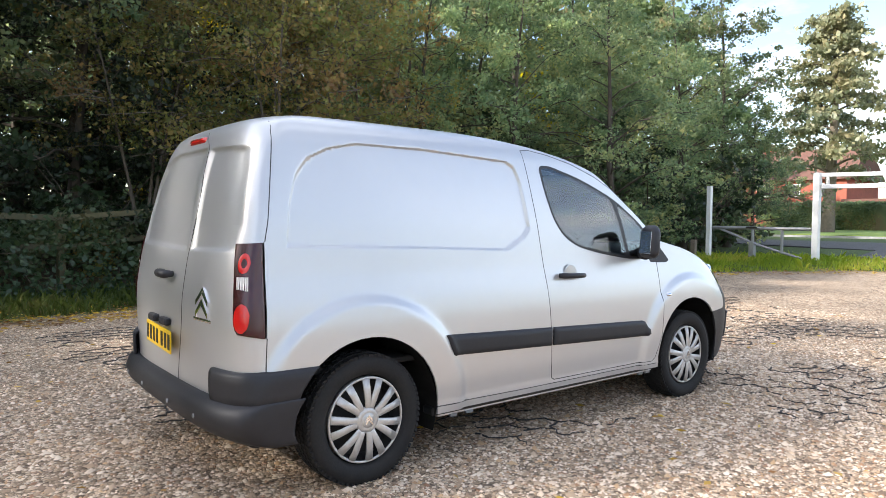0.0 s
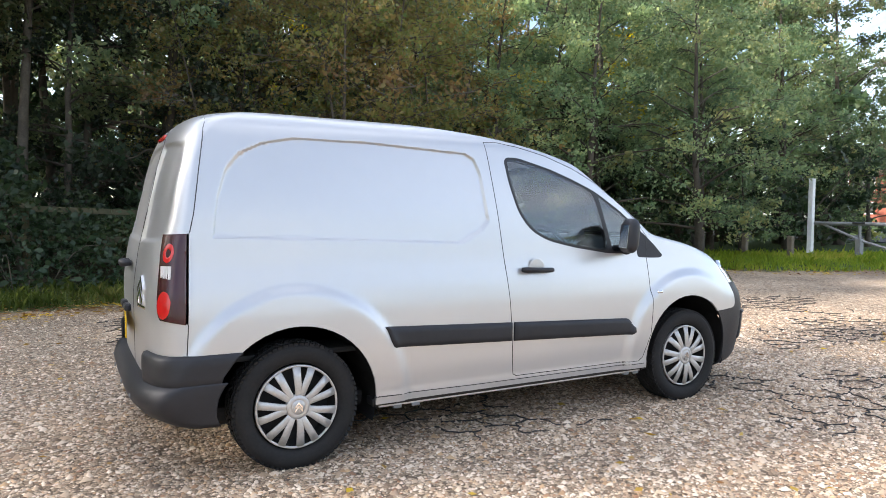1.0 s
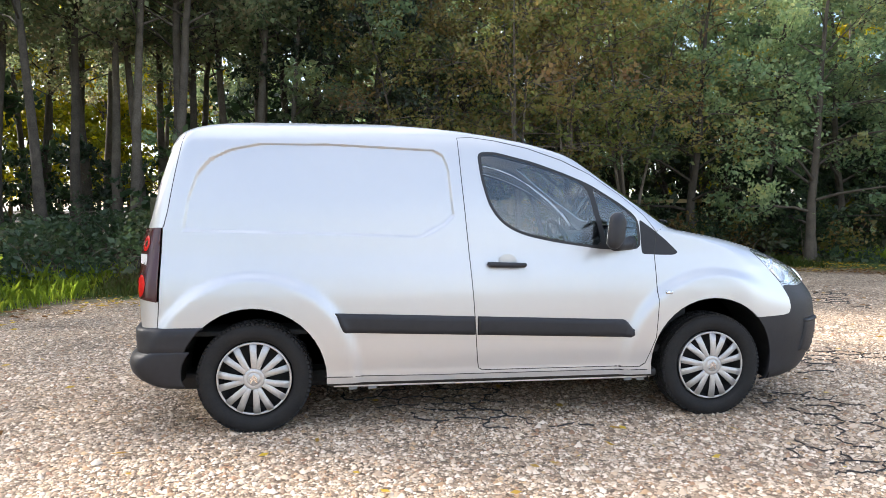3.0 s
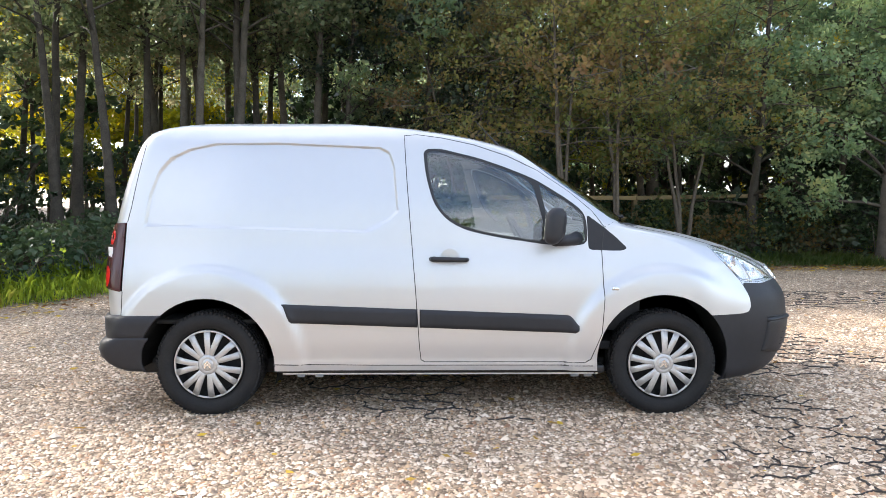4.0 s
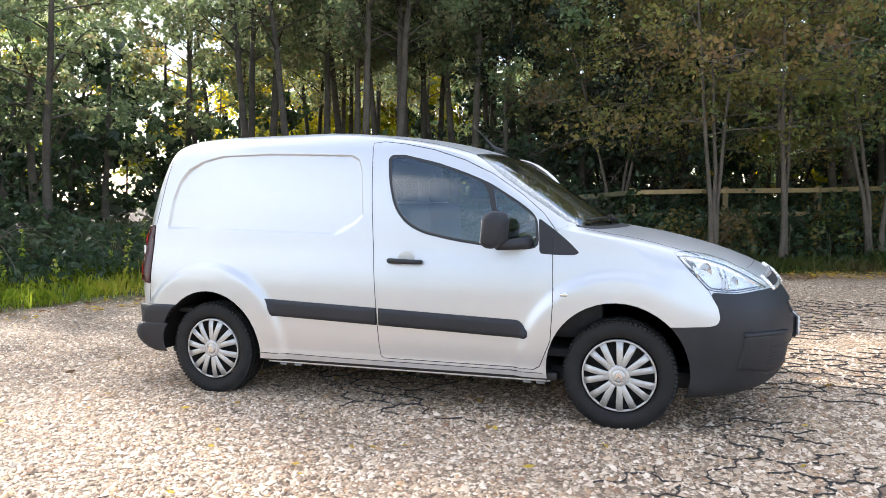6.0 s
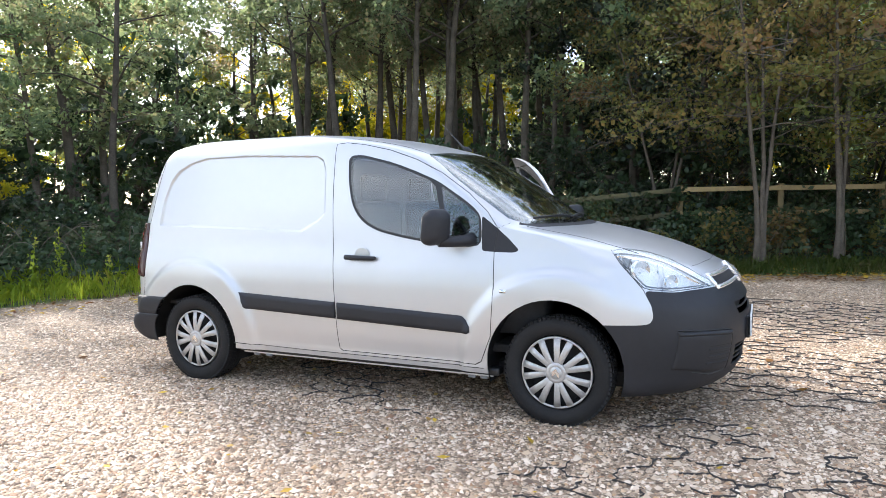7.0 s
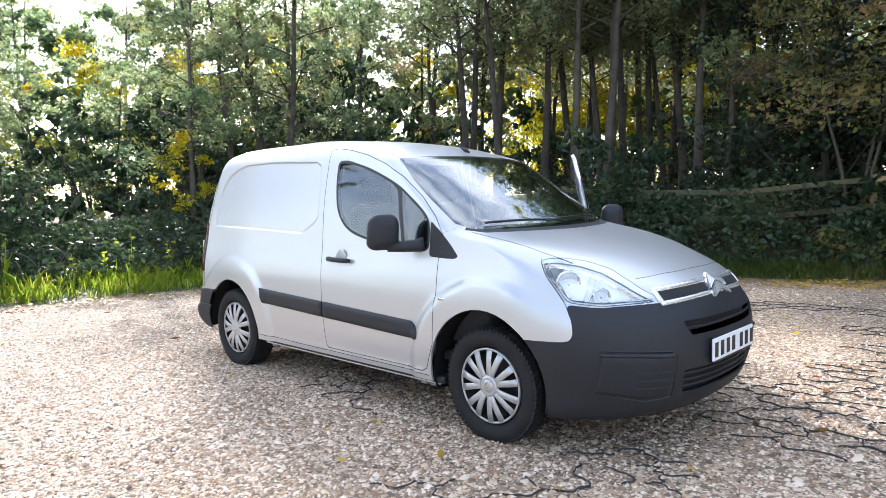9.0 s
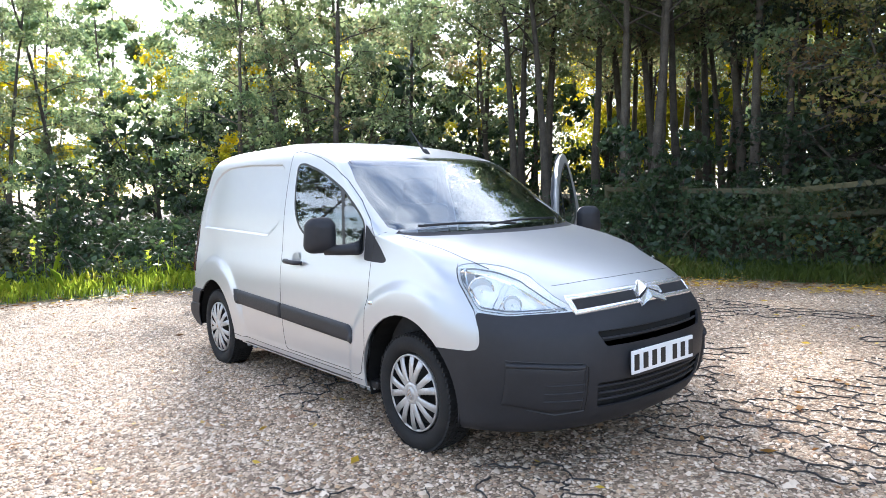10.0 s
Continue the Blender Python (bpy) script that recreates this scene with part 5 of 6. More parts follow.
    part("plate_holder", box_bm((0.03, 0.50, 0.13), (fx - 0.02, 0, 0.53), 0.008), M_PLASTIC, van)

    # aerial, wipers
    p, n = on_top(1.83, 0.0)
    part("aerial", tube_bm([p + Vector((0.05, 0, 0.002)), p + Vector((0.01, 0, 0.022)), p + Vector((-0.02, 0, 0.034)), p + Vector((-0.10, 0, 0.12)), p + Vector((-0.19, 0, 0.215))], [0.006, 0.017, 0.009, 0.0035, 0.002], 8), M_SEAL, van, "short black roof aerial", True)

    def on_screen(y, z, out=0.0):
        p, n, _, _ = SKIN_TREE.ray_cast(Vector((6, y, z)), Vector((-1, 0, 0)))
        return p + n * out, n

    for y0, y1, z0, z1 in ((-0.15, 0.50, 1.155, 1.165), (-0.60, 0.05, 1.165, 1.150)):
        pts = [on_screen(y0 + (y1 - y0) * t, z0 + (z1 - z0) * t + 0.012 * math.sin(math.pi * t), 0.018)[0] for t in np.linspace(0, 1, 12)]
        part("wiper", tube_bm(pts, [0.008] * 12, 6), M_SEAL, van, "black windscreen wiper", True)

    # cab interior
    part("bulkhead", box_bm((0.03, 1.36, 1.30), (1.10, 0, 0.95), 0.01), M_TRIM, van)
    part("cab_floor", box_bm((1.5, 1.5, 0.05), (1.9, 0, 0.40), 0.01), M_DARK, van)
    part("load_floor", box_bm((1.7, 1.5, 0.03), (0.25, 0, 0.55), 0.01), M_DARK, van)
    dash = bmesh.new()
    prof = [(2.62, 1.10), (2.50, 1.115), (2.30, 1.10), (2.14, 1.055), (2.08, 0.98), (2.12, 0.86), (2.20, 0.70), (2.30, 0.5), (2.62, 0.5)]
    rows = [[dash.verts.new((x, y, z - 0.02 * abs(y))) for x, z in prof] for y in np.linspace(-0.70, 0.70, 12)]
    for p, q in zip(rows, rows[1:]):
        for i in range(len(prof)):
            dash.faces.new((p[i], p[(i + 1) % len(prof)], q[(i + 1) % len(prof)], q[i]))
    dash.faces.new(rows[0])
    dash.faces.new(rows[-1][::-1])
    bmesh.ops.recalc_face_normals(dash, faces=dash.faces)
    part("dashboard", dash, M_SEAT, van, "dark grey moulded dashboard", True)
    bm = bmesh.new()
    c, tilt = Vector((1.93, -0.36, 1.02)), Matrix.Rotation(radians(-28), 4, "Y")
    pts = [c + tilt @ Vector((0, 0.185 * math.cos(a), 0.185 * math.sin(a))) for a in np.linspace(0, 2 * math.pi, 33)]
    wheel = part("steering_wheel", tube_bm(pts, [0.016] * 33, 8, False), M_SEAL, van, "black steering wheel", True)
    part("wheel_hub", tube_bm([c + tilt @ Vector((0.02, -0.17, 0)), c + tilt @ Vector((-0.0, -0.05, -0.01)), c + tilt @ Vector((0.0, 0.05, -0.01)), c + tilt @ Vector((0.02, 0.17, 0))], [0.02, 0.055, 0.055, 0.02], 8), M_SEAL, wheel, "", True)
    part("column", tube_bm([c, c + tilt @ Vector((0.28, 0, -0.02))], [0.04, 0.05], 8), M_SEAL, wheel)
    for y in (-0.36, 0.36):
        seat = part("seat_cushion", box_bm((0.5, 0.50, 0.16), (1.55, y, 0.66), 0.06, 4), M_SEAT, van, "dark cloth cab seat", True)
        part("seat_back", box_bm((0.15, 0.48, 0.62), (1.31, y, 0.98), 0.06, 4, None), M_SEAT, seat, "", True)
        part("headrest", box_bm((0.10, 0.27, 0.19), (1.27, y, 1.39), 0.04, 4), M_SEAT, seat, "", True)
        part("seat_base", box_bm((0.4, 0.40, 0.2), (1.55, y, 0.5), 0.02), M_DARK, seat)


build_van_parts()
SKIN.free()

# ---- fence, gate and what lies beyond ----


def gz(x, y):
    return float(ground_z(x, y))


def post_bm(w, d, h, chamfer=0.012, point=0.0):
    bm = box_bm((w, d, h + 0.25), (0, 0, h / 2 - 0.125), chamfer, 1)
    if point:
        for v in bm.verts:
            if v.co.z > h - 0.02:
                v.co.z += point * (1 - abs(v.co.x) / (w / 2))
    return bm


def build_fence():
    """Post-and-rail fence at the wood's edge, half grown over."""
    line = [(-3.2, 8.7), (-1.5, 8.85), (0.3, 9.05), (2.25, 9.9), (4.08, 10.55), (5.87, 10.8), (7.7, 11.2), (9.5, 11.8), (11.3, 12.5)]
    fence = thing("fence", "weathered wooden post and rail fence in undergrowth", "fence")
    top = [gz(x, y) + 1.10 for x, y in line]
    top = [0.5 * t + 0.5 * 1.58 if x > 1 else t for t, (x, y) in zip(top, line)]
    for i, ((x, y), t) in enumerate(zip(line, top)):
        g = gz(x, y)
        a = math.atan2(line[min(i + 1, len(line) - 1)][1] - line[max(i - 1, 0)][1], line[min(i + 1, len(line) - 1)][0] - line[max(i - 1, 0)][0])
        bm = post_bm(0.11, 0.11, t - g + 0.07, 0.01, 0.0)
        p = part("post", bm, M_FENCE if x > 1 else M_FENCEDARK, fence)
        p.matrix_basis = Matrix.Translation((x, y, g)) @ Matrix.Rotation(a + 0.05 * math.sin(9 * i), 4, "Z") @ Matrix.Rotation(0.02 * math.sin(5 * i), 4, "Y")
    for i in range(len(line) - 1):
        for drop in (0.0, 0.48):
            p0 = Vector((*line[i], top[i] - drop))
            p1 = Vector((*line[i + 1], top[i + 1] - drop))
            d = p1 - p0
            bm = box_bm((d.length - 0.004, 0.038, 0.095), (0, 0, 0), 0.006, 1)
            side = Vector((d.y, -d.x, 0)).normalized() * 0.072
            r = part("rail", bm, M_FENCE if line[i][0] > 1 else M_FENCEDARK, fence)
            r.matrix_basis = Matrix.Translation((p0 + p1) / 2 + side - Vector((0, 0, 0.02))) @ d.to_track_quat("X", "Z").to_matrix().to_4x4()
    return fence


def build_gate():
    """White height barrier over the entrance and the grey swing barrier beside it."""
    bar = thing("height_barrier", "white painted steel height barrier over the entrance", "barrier")
    a, b = Vector((17.0, 4.22, gz(17.0, 4.22))), Vector((18.6, -0.3, gz(18.6, -0.3)))
    for p in (a, b):
        ob = part("upright", box_bm((0.16, 0.16, 2.62 - p.z + 0.2), (0, 0, (2.62 - p.z - 0.2) / 2), 0.01, 1), M_WHITEWOOD, bar)
        ob.matrix_basis = Matrix.Translation(p)
    d = b - a
    d.z = 0
    for z, h in ((2.56, 0.10), (2.26, 0.11)):
        ob = part("cross_bar", box_bm((d.length - 0.18, 0.10, h), (0, 0, 0), 0.01, 1), M_WHITEWOOD, bar)
        ob.matrix_basis = Matrix.Translation(((a.x + b.x) / 2, (a.y + b.y) / 2, z)) @ d.to_track_quat("X", "Z").to_matrix().to_4x4()
    for z in (2.41,):
        ob = part("bar_stay", box_bm((0.06, 0.06, 0.24), (0, 0, 0), 0.005, 1), M_WHITEWOOD, bar)
        ob.matrix_basis = Matrix.Translation((a.x + d.x * 0.05, a.y + d.y * 0.05, z))
    tall = Vector((17.0, 7.24, gz(17.0, 7.24)))
    pole = thing("gate_post", "tall white steel gate post in grass", "post")
    ob = part("shaft", box_bm((0.13, 0.13, 2.36 - tall.z + 0.2), (0, 0, (2.36 - tall.z - 0.2) / 2), 0.01, 1), M_WHITEWOOD, pole)
    ob2 = part("cap", box_bm((0.14, 0.14, 0.02), (0, 0, 2.37 - tall.z), 0.004, 1), M_WHITEWOOD, pole)
    ob.matrix_basis = Matrix.Identity(4)
    pole.matrix_basis = Matrix.Translation(tall)
    # swing barrier: level arm, slanted stay, two legs
    swing = thing("swing_barrier", "grey steel swing barrier with slanted stay", "barrier")
    p0, p1 = Vector((16.95, 7.1, 1.16)), Vector((16.95, 4.32, 1.14))
    part("arm", tube_bm([p0, p1], [0.05, 0.05], 10), M_GREYSTEEL, swing)
    part("stay", tube_bm([p0 + Vector((0, -0.25, -0.03)), Vector((16.95, 5.85, 0.72)), Vector((16.95, 4.35, 0.30))], [0.035] * 3, 8), M_GREYSTEEL, swing)
    for y, z in ((5.89, 0.22), (5.07, 0.5)):
        part("leg", tube_bm([(16.95, y, z), (16.95, y, 1.13)], [0.04, 0.04], 8), M_GREYSTEEL, swing)
    part("stop_post", box_bm((0.16, 0.14, 0.55), (16.93, 5.88, gz(16.9, 5.88) + 0.22), 0.01, 1), M_GREYSTEEL, swing)
    part("reflector_strip", box_bm((0.01, 0.32, 0.05), (16.895, 5.9, 1.17), 0.003, 1), M_BLACK, swing)
    # short wooden bollards at the verge
    for i, (x, y, h) in enumerate(((15.2, 7.95, 0.62), (15.4, 6.76, 0.56))):
        b = thing("bollard", "short weathered wooden bollard with pointed top", "bollard", group="bollards at the verge")
        part("shaft", post_bm(0.13, 0.13, h, 0.012, 0.05), M_BARKPALE, b)
        b.matrix_basis = Matrix.Translation((x, y, gz(x, y)))


def build_beyond():
    # the road outside the entrance, with a kerb, and the lawn across it
    def strip(name, pts, z, mat, label, cat):
        bm = bmesh.new()
        top = [bm.verts.new((x, y, gz(x, y) + z)) for x, y in pts]
        low = [bm.verts.new((x, y, gz(x, y) - 0.3)) for x, y in pts]
        bm.faces.new(top)
        for i in range(len(pts)):
            j = (i + 1) % len(pts)
            bm.faces.new((top[i], low[i], low[j], top[j]))
        bmesh.ops.recalc_face_normals(bm, faces=bm.faces)
        return tagged(part(name, bm, mat), label, cat, kind="structure")

    strip("road", [(17.4, 3.7), (18.9, -0.7), (21, -30), (31, -30), (33.5, 12), (37, 30), (30, 31), (27, 12), (25, 5.5)], 0.03, M_ROAD, "grey asphalt road past the entrance", "road")
    strip("lawn", [(41, -30), (62, -30), (62, 12), (56, 27), (41, 20)], 0.14, M_LAWN, "sunlit mown lawn across the road", "lawn")
    kerb = strip("kerb", [(40.2, -30), (40.8, -30), (40.8, 20), (40.2, 20)], 0.10, M_GREYSTEEL, "pale stone kerb along the road", "kerb")
    # clipped hedge in front of a brick house
    rng = np.random.default_rng(31)
    for (x0, y0, x1, y1, h) in ((61.5, 10.0, 57.0, 25.5, 2.3), (64, -18, 61.8, 9.5, 2.6)):
        n = 9000
        t = rng.uniform(0, 1, n)
        face = rng.uniform(0, 1, n)
        off = np.where(face < 0.6, -0.7 + rng.normal(0, 0.06, n), rng.uniform(-0.7, 0.7, n))
        z = np.where(face < 0.6, rng.uniform(0, h, n), h + rng.normal(0, 0.07, n))
        g = gz(59, 15)
        C = np.stack([x0 + (x1 - x0) * t + off, y0 + (y1 - y0) * t, g + z], 1)
        hedge = thing("hedge", "clipped green garden hedge beyond the lawn", "hedge")
        part("foliage", mesh_arrays("foliage", *leaf_cloud(rng, C, 0.22)), M_FRESH, hedge)
        core = box_bm((1.1, math.hypot(x1 - x0, y1 - y0), h - 0.1), ((x0 + x1) / 2, (y0 + y1) / 2, g + (h - 0.1) / 2), 0.1)
        part("core", core, M_OAK, hedge)
    brick = material("red_brick", (0.36, 0.10, 0.06), rough=0.85, color2=(0.26, 0.08, 0.05), scale=3)
    tiles = material("clay_roof_tiles", (0.17, 0.075, 0.05), rough=0.85, color2=(0.11, 0.06, 0.045), scale=5)
    house = thing("house", "red brick house with tiled roof behind a hedge", "house")
    hx, hy, g = 74.0, 30.0, gz(74, 30)
    part("wall", box_bm((8, 13, 5.0), (hx, hy, g + 2.5), 0.02, 1), brick, house)
    bm = bmesh.new()
    pts = [(-4.5, 2.9 - 3), (4.5, -0.1), (0, 3.4)]
    a = [bm.verts.new((hx + x, hy - 7, g + 5.0 + z)) for x, z in pts]
    b = [bm.verts.new((hx + x, hy + 7, g + 5.0 + z)) for x, z in pts]
    bm.faces.new(a)
    bm.faces.new(b[::-1])
    for i in range(3):
        j = (i + 1) % 3
        bm.faces.new((a[i], b[i], b[j], a[j]))
    bmesh.ops.recalc_face_normals(bm, faces=bm.faces)
    roof = part("roof", bm, tiles, house)
    part("chimney", box_bm((0.8, 0.9, 1.8), (hx, hy + 3, g + 8.3), 0.02, 1), brick, roof)
    for y in (-4.2, -1.4, 1.6, 4.6):
        for z in (1.6, 3.9):
            w = part("window", box_bm((0.12, 1.5, 1.25), (hx - 4.0, hy + y, g + z), 0.01, 1), M_WHITEPL, house)
            part("pane", box_bm((0.04, 1.3, 1.05), (hx - 4.07, hy + y, g + z), 0.005, 1), M_SEAL, w)
    # garage with a pale door
    gar = thing("garage", "low brick garage with a white door", "garage")
    part("wall", box_bm((5, 5, 2.6), (71, 20.5, g + 1.3), 0.02, 1), brick, gar)
    part("roof", box_bm((5.6, 5.6, 0.3), (71, 20.5, g + 2.7), 0.03, 1), tiles, gar)
    part("door", box_bm((0.1, 2.4, 2.0), (68.5, 20.6, g + 1.0), 0.01, 1), M_WHITEPL, gar)


build_fence()
build_gate()
build_beyond()

# ---- loose stuff on the ground ----


def along_edge(rng, n, d0, d1, x0=-9.0, x1=17.0, ylow=-8.0):
    """Random places beside the gravel, between two distances outside its rim."""
    out = np.zeros((0, 2))
    while len(out) < n:
        p = np.stack([rng.uniform(x0, x1, 4 * n), rng.uniform(ylow, 13, 4 * n)], 1)
        d = edge_distance(p[:, 0], p[:, 1])
        out = np.concatenate([out, p[(d > d0) & (d < d1)]])
    return out[:n]


def build_gravel():
    """Loose stones over the stretch that the camera passes."""
    rng = np.random.default_rng(41)
    n = 150000
    x, y = rng.uniform(-5.2, 8.2, n * 2), rng.uniform(-3.7, 6.5, n * 2)
    dens = np.clip(1.25 - 0.16 * np.hypot(x - 2.0, (y + 2.6) * 1.1), 0.12, 1)
    ok = (rng.uniform(0, 1, n * 2) < dens) & (edge_distance(x, y) < 0.25 * rng.normal(size=n * 2))
    x, y = x[ok][:n], y[ok][:n]
    n = len(x)
    s = rng.lognormal(math.log(0.0088), 0.38, n).clip(0.005, 0.028)
    base = np.array([(1, 0, -0.25), (-1, 0, -0.25), (0, 1, -0.25), (0, -1, -0.25), (0, 0, 0.95)], float)
    V = base[None] * rng.uniform(0.75, 1.3, (n, 5, 1)) + rng.normal(0, 0.16, (n, 5, 3))
    V *= np.stack([np.ones(n) * 1.15, rng.uniform(0.7, 1.1, n), rng.uniform(0.45, 0.8, n)], 1)[:, None, :]
    a = rng.uniform(0, 2 * np.pi, n)
    c, sn = np.cos(a)[:, None], np.sin(a)[:, None]
    V = np.stack([V[:, :, 0] * c - V[:, :, 1] * sn, V[:, :, 0] * sn + V[:, :, 1] * c, V[:, :, 2]], -1) * s[:, None, None]
    V += np.stack([x, y, ground_z(x, y) + s * 0.22], 1)[:, None, :]
    tri = np.array([(0, 2, 4), (2, 1, 4), (1, 3, 4), (3, 0, 4)])
    F = (tri[None] + 5 * np.arange(n)[:, None, None]).reshape(-1, 3)
    stones = mesh_arrays("loose_gravel", V.reshape(-1, 3), F)
    stones.polygons.foreach_set("use_smooth", [True] * len(stones.polygons))
    tagged(part("loose_gravel", stones, M_STONE), "loose pale mixed gravel stones", "gravel", kind="stuff")


def build_ground_mesh():
    """Black honeycomb ground grid that shows through the worn gravel."""
    rng = np.random.default_rng(43)
    V, F = [], []
    sx, sy = 0.255, 0.20

    def node(i, j):
        r = np.random.default_rng((i + 500) * 7919 + (j + 500) * 104729)
        return np.array([i * sx + (0.5 * sx if j % 2 else 0) + r.normal(0, 0.05), j * sy * 0.86 + r.normal(0, 0.04)])

    def centre(a, b, c):
        return (a + b + c) / 3

    edges = []
    for j in range(-30, 28):
        for i in range(-2, 52):
            o = 1 if j % 2 else 0
            p, q, up, ur = node(i, j), node(i + 1, j), node(i + o, j + 1), node(i + o - 1, j + 1)
            dn, dl = node(i + o, j - 1), node(i + o - 1, j - 1)
            t1, t2, t3 = centre(p, q, up), centre(p, q, dn), centre(p, up, ur)
            edges += [(t1, t2), (t1, t3)]
            edges.append((t3, centre(p, ur, node(i - 1, j))))
    mids = np.array([(a + b) / 2 for a, b in edges])
    rim = edge_distance(mids[:, 0], mids[:, 1])
    for (a, b), (x, y), far in zip(edges, mids, rim):
        wear = noise.noise(Vector((x * 0.55, y * 0.55, 3.1))) + 0.55 * noise.noise(Vector((x * 1.9, y * 1.9, 7.7)))
        near = smooth(-0.3, 0.9, x + y) * (1 - smooth(6.8, 9.5, x))
        if wear < 0.62 - 0.72 * float(near) or far > -0.4 or near < 0.25:
            continue
        k = 5
        pts = [a + (b - a) * i / (k - 1) for i in range(k)]
        d = b - a
        L = np.hypot(*d)
        if L < 0.02 or L > 0.5:
            continue
        nrm = np.array([-d[1], d[0]]) / L
        ofs = rng.normal(0, 0.012, k)
        ofs[0] = ofs[-1] = 0
        if rng.uniform() < 0.17:
            continue
        w = rng.uniform(0.0010, 0.0042) * np.clip(0.7 + 0.6 * wear, 0.3, 1.3)
        base = len(V)
        for i, p in enumerate(pts):
            q = p + nrm * ofs[i]
            ww = w * rng.uniform(0.25, 1.7)
            for sgn, h in ((-1.6, 0.003), (-0.8, 0.0105), (0.8, 0.0105), (1.6, 0.003)):
                V.append((q[0] + nrm[0] * ww * sgn, q[1] + nrm[1] * ww * sgn, h))
        for i in range(k - 1):
            for s in range(3):
                o = base + 4 * i + s
                F.append((o, o + 1, o + 5, o + 4))
    V = np.array(V)
    V[:, 2] += ground_z(V[:, 0], V[:, 1])
    tagged(part("ground_grid", mesh_arrays("ground_grid", V, np.array(F)), M_GRID), "black plastic ground grid showing through gravel", "ground grid", kind="stuff")


def build_fallen():
    rng = np.random.default_rng(47)
    n1, n2 = 430, 5200
    p1 = np.stack([rng.uniform(-4.5, 8, n1), rng.uniform(-3.6, 5, n1)], 1)
    p2 = along_edge(rng, n2, -0.9, 0.5)
    p3 = along_edge(rng, 3800, -0.7, 0.7, x0=-2, x1=11)
    p4 = along_edge(rng, 5200, 0.5, 4.0, x0=1.5, x1=11)
    P = np.concatenate([p1, p2, p3, p4])
    C = np.column_stack([P, ground_z(P[:, 0], P[:, 1]) + 0.022])
    V, F = leaf_cloud(rng, C, 0.060, flat=0.85)
    V[:, 2] = np.repeat(C[:, 2], 4) + (V[:, 2] - np.repeat(C[:, 2], 4)) * 0.35
    tagged(part("fallen_leaves", mesh_arrays("fallen_leaves", V, F), M_FALLEN), "scattered yellow and brown fallen leaves", "leaves", kind="stuff")


def build_grass():
    rng = np.random.default_rng(53)
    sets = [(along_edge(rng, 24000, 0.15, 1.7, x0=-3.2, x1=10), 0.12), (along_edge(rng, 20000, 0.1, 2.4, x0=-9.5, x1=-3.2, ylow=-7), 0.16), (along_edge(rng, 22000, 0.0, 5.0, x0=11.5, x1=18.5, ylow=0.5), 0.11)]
    for k, (P, h) in enumerate(sets):
        n = len(P)
        keep = np.array([noise.noise(Vector((x * 1.3, y * 1.3, 1.0))) for x, y in P]) + rng.uniform(-0.5, 0.5, n) > -0.25
        P = P[keep]
        n = len(P)
        z = ground_z(P[:, 0], P[:, 1])
        a = rng.uniform(0, 2 * np.pi, n)
        ln = h * rng.lognormal(0, 0.35, n)
        w = rng.uniform(0.004, 0.008, n) * (1.5 if h > 0.2 else 0.9)
        lean = rng.uniform(0.1, 0.6, n)
        d = np.stack([np.cos(a), np.sin(a)], 1)
        s = np.stack([-np.sin(a), np.cos(a)], 1)
        B = np.column_stack([P, z - 0.01])
        M = np.column_stack([P + d * (ln * lean * 0.35)[:, None], z + ln * 0.6])
        T = np.column_stack([P + d * (ln * lean)[:, None], z + ln * (1 - 0.35 * lean)])
        S = np.column_stack([s * w[:, None], np.zeros(n)])
        V = np.stack([B - S, B + S, M + S * 0.8, T, M - S * 0.8], 1).reshape(-1, 3)
        F = (np.array([0, 1, 2, 3, 4])[None] + 5 * np.arange(n)[:, None])
        # the first stretch takes the grass with shade in its colours
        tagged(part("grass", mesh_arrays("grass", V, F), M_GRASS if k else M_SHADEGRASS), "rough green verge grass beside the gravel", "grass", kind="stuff")


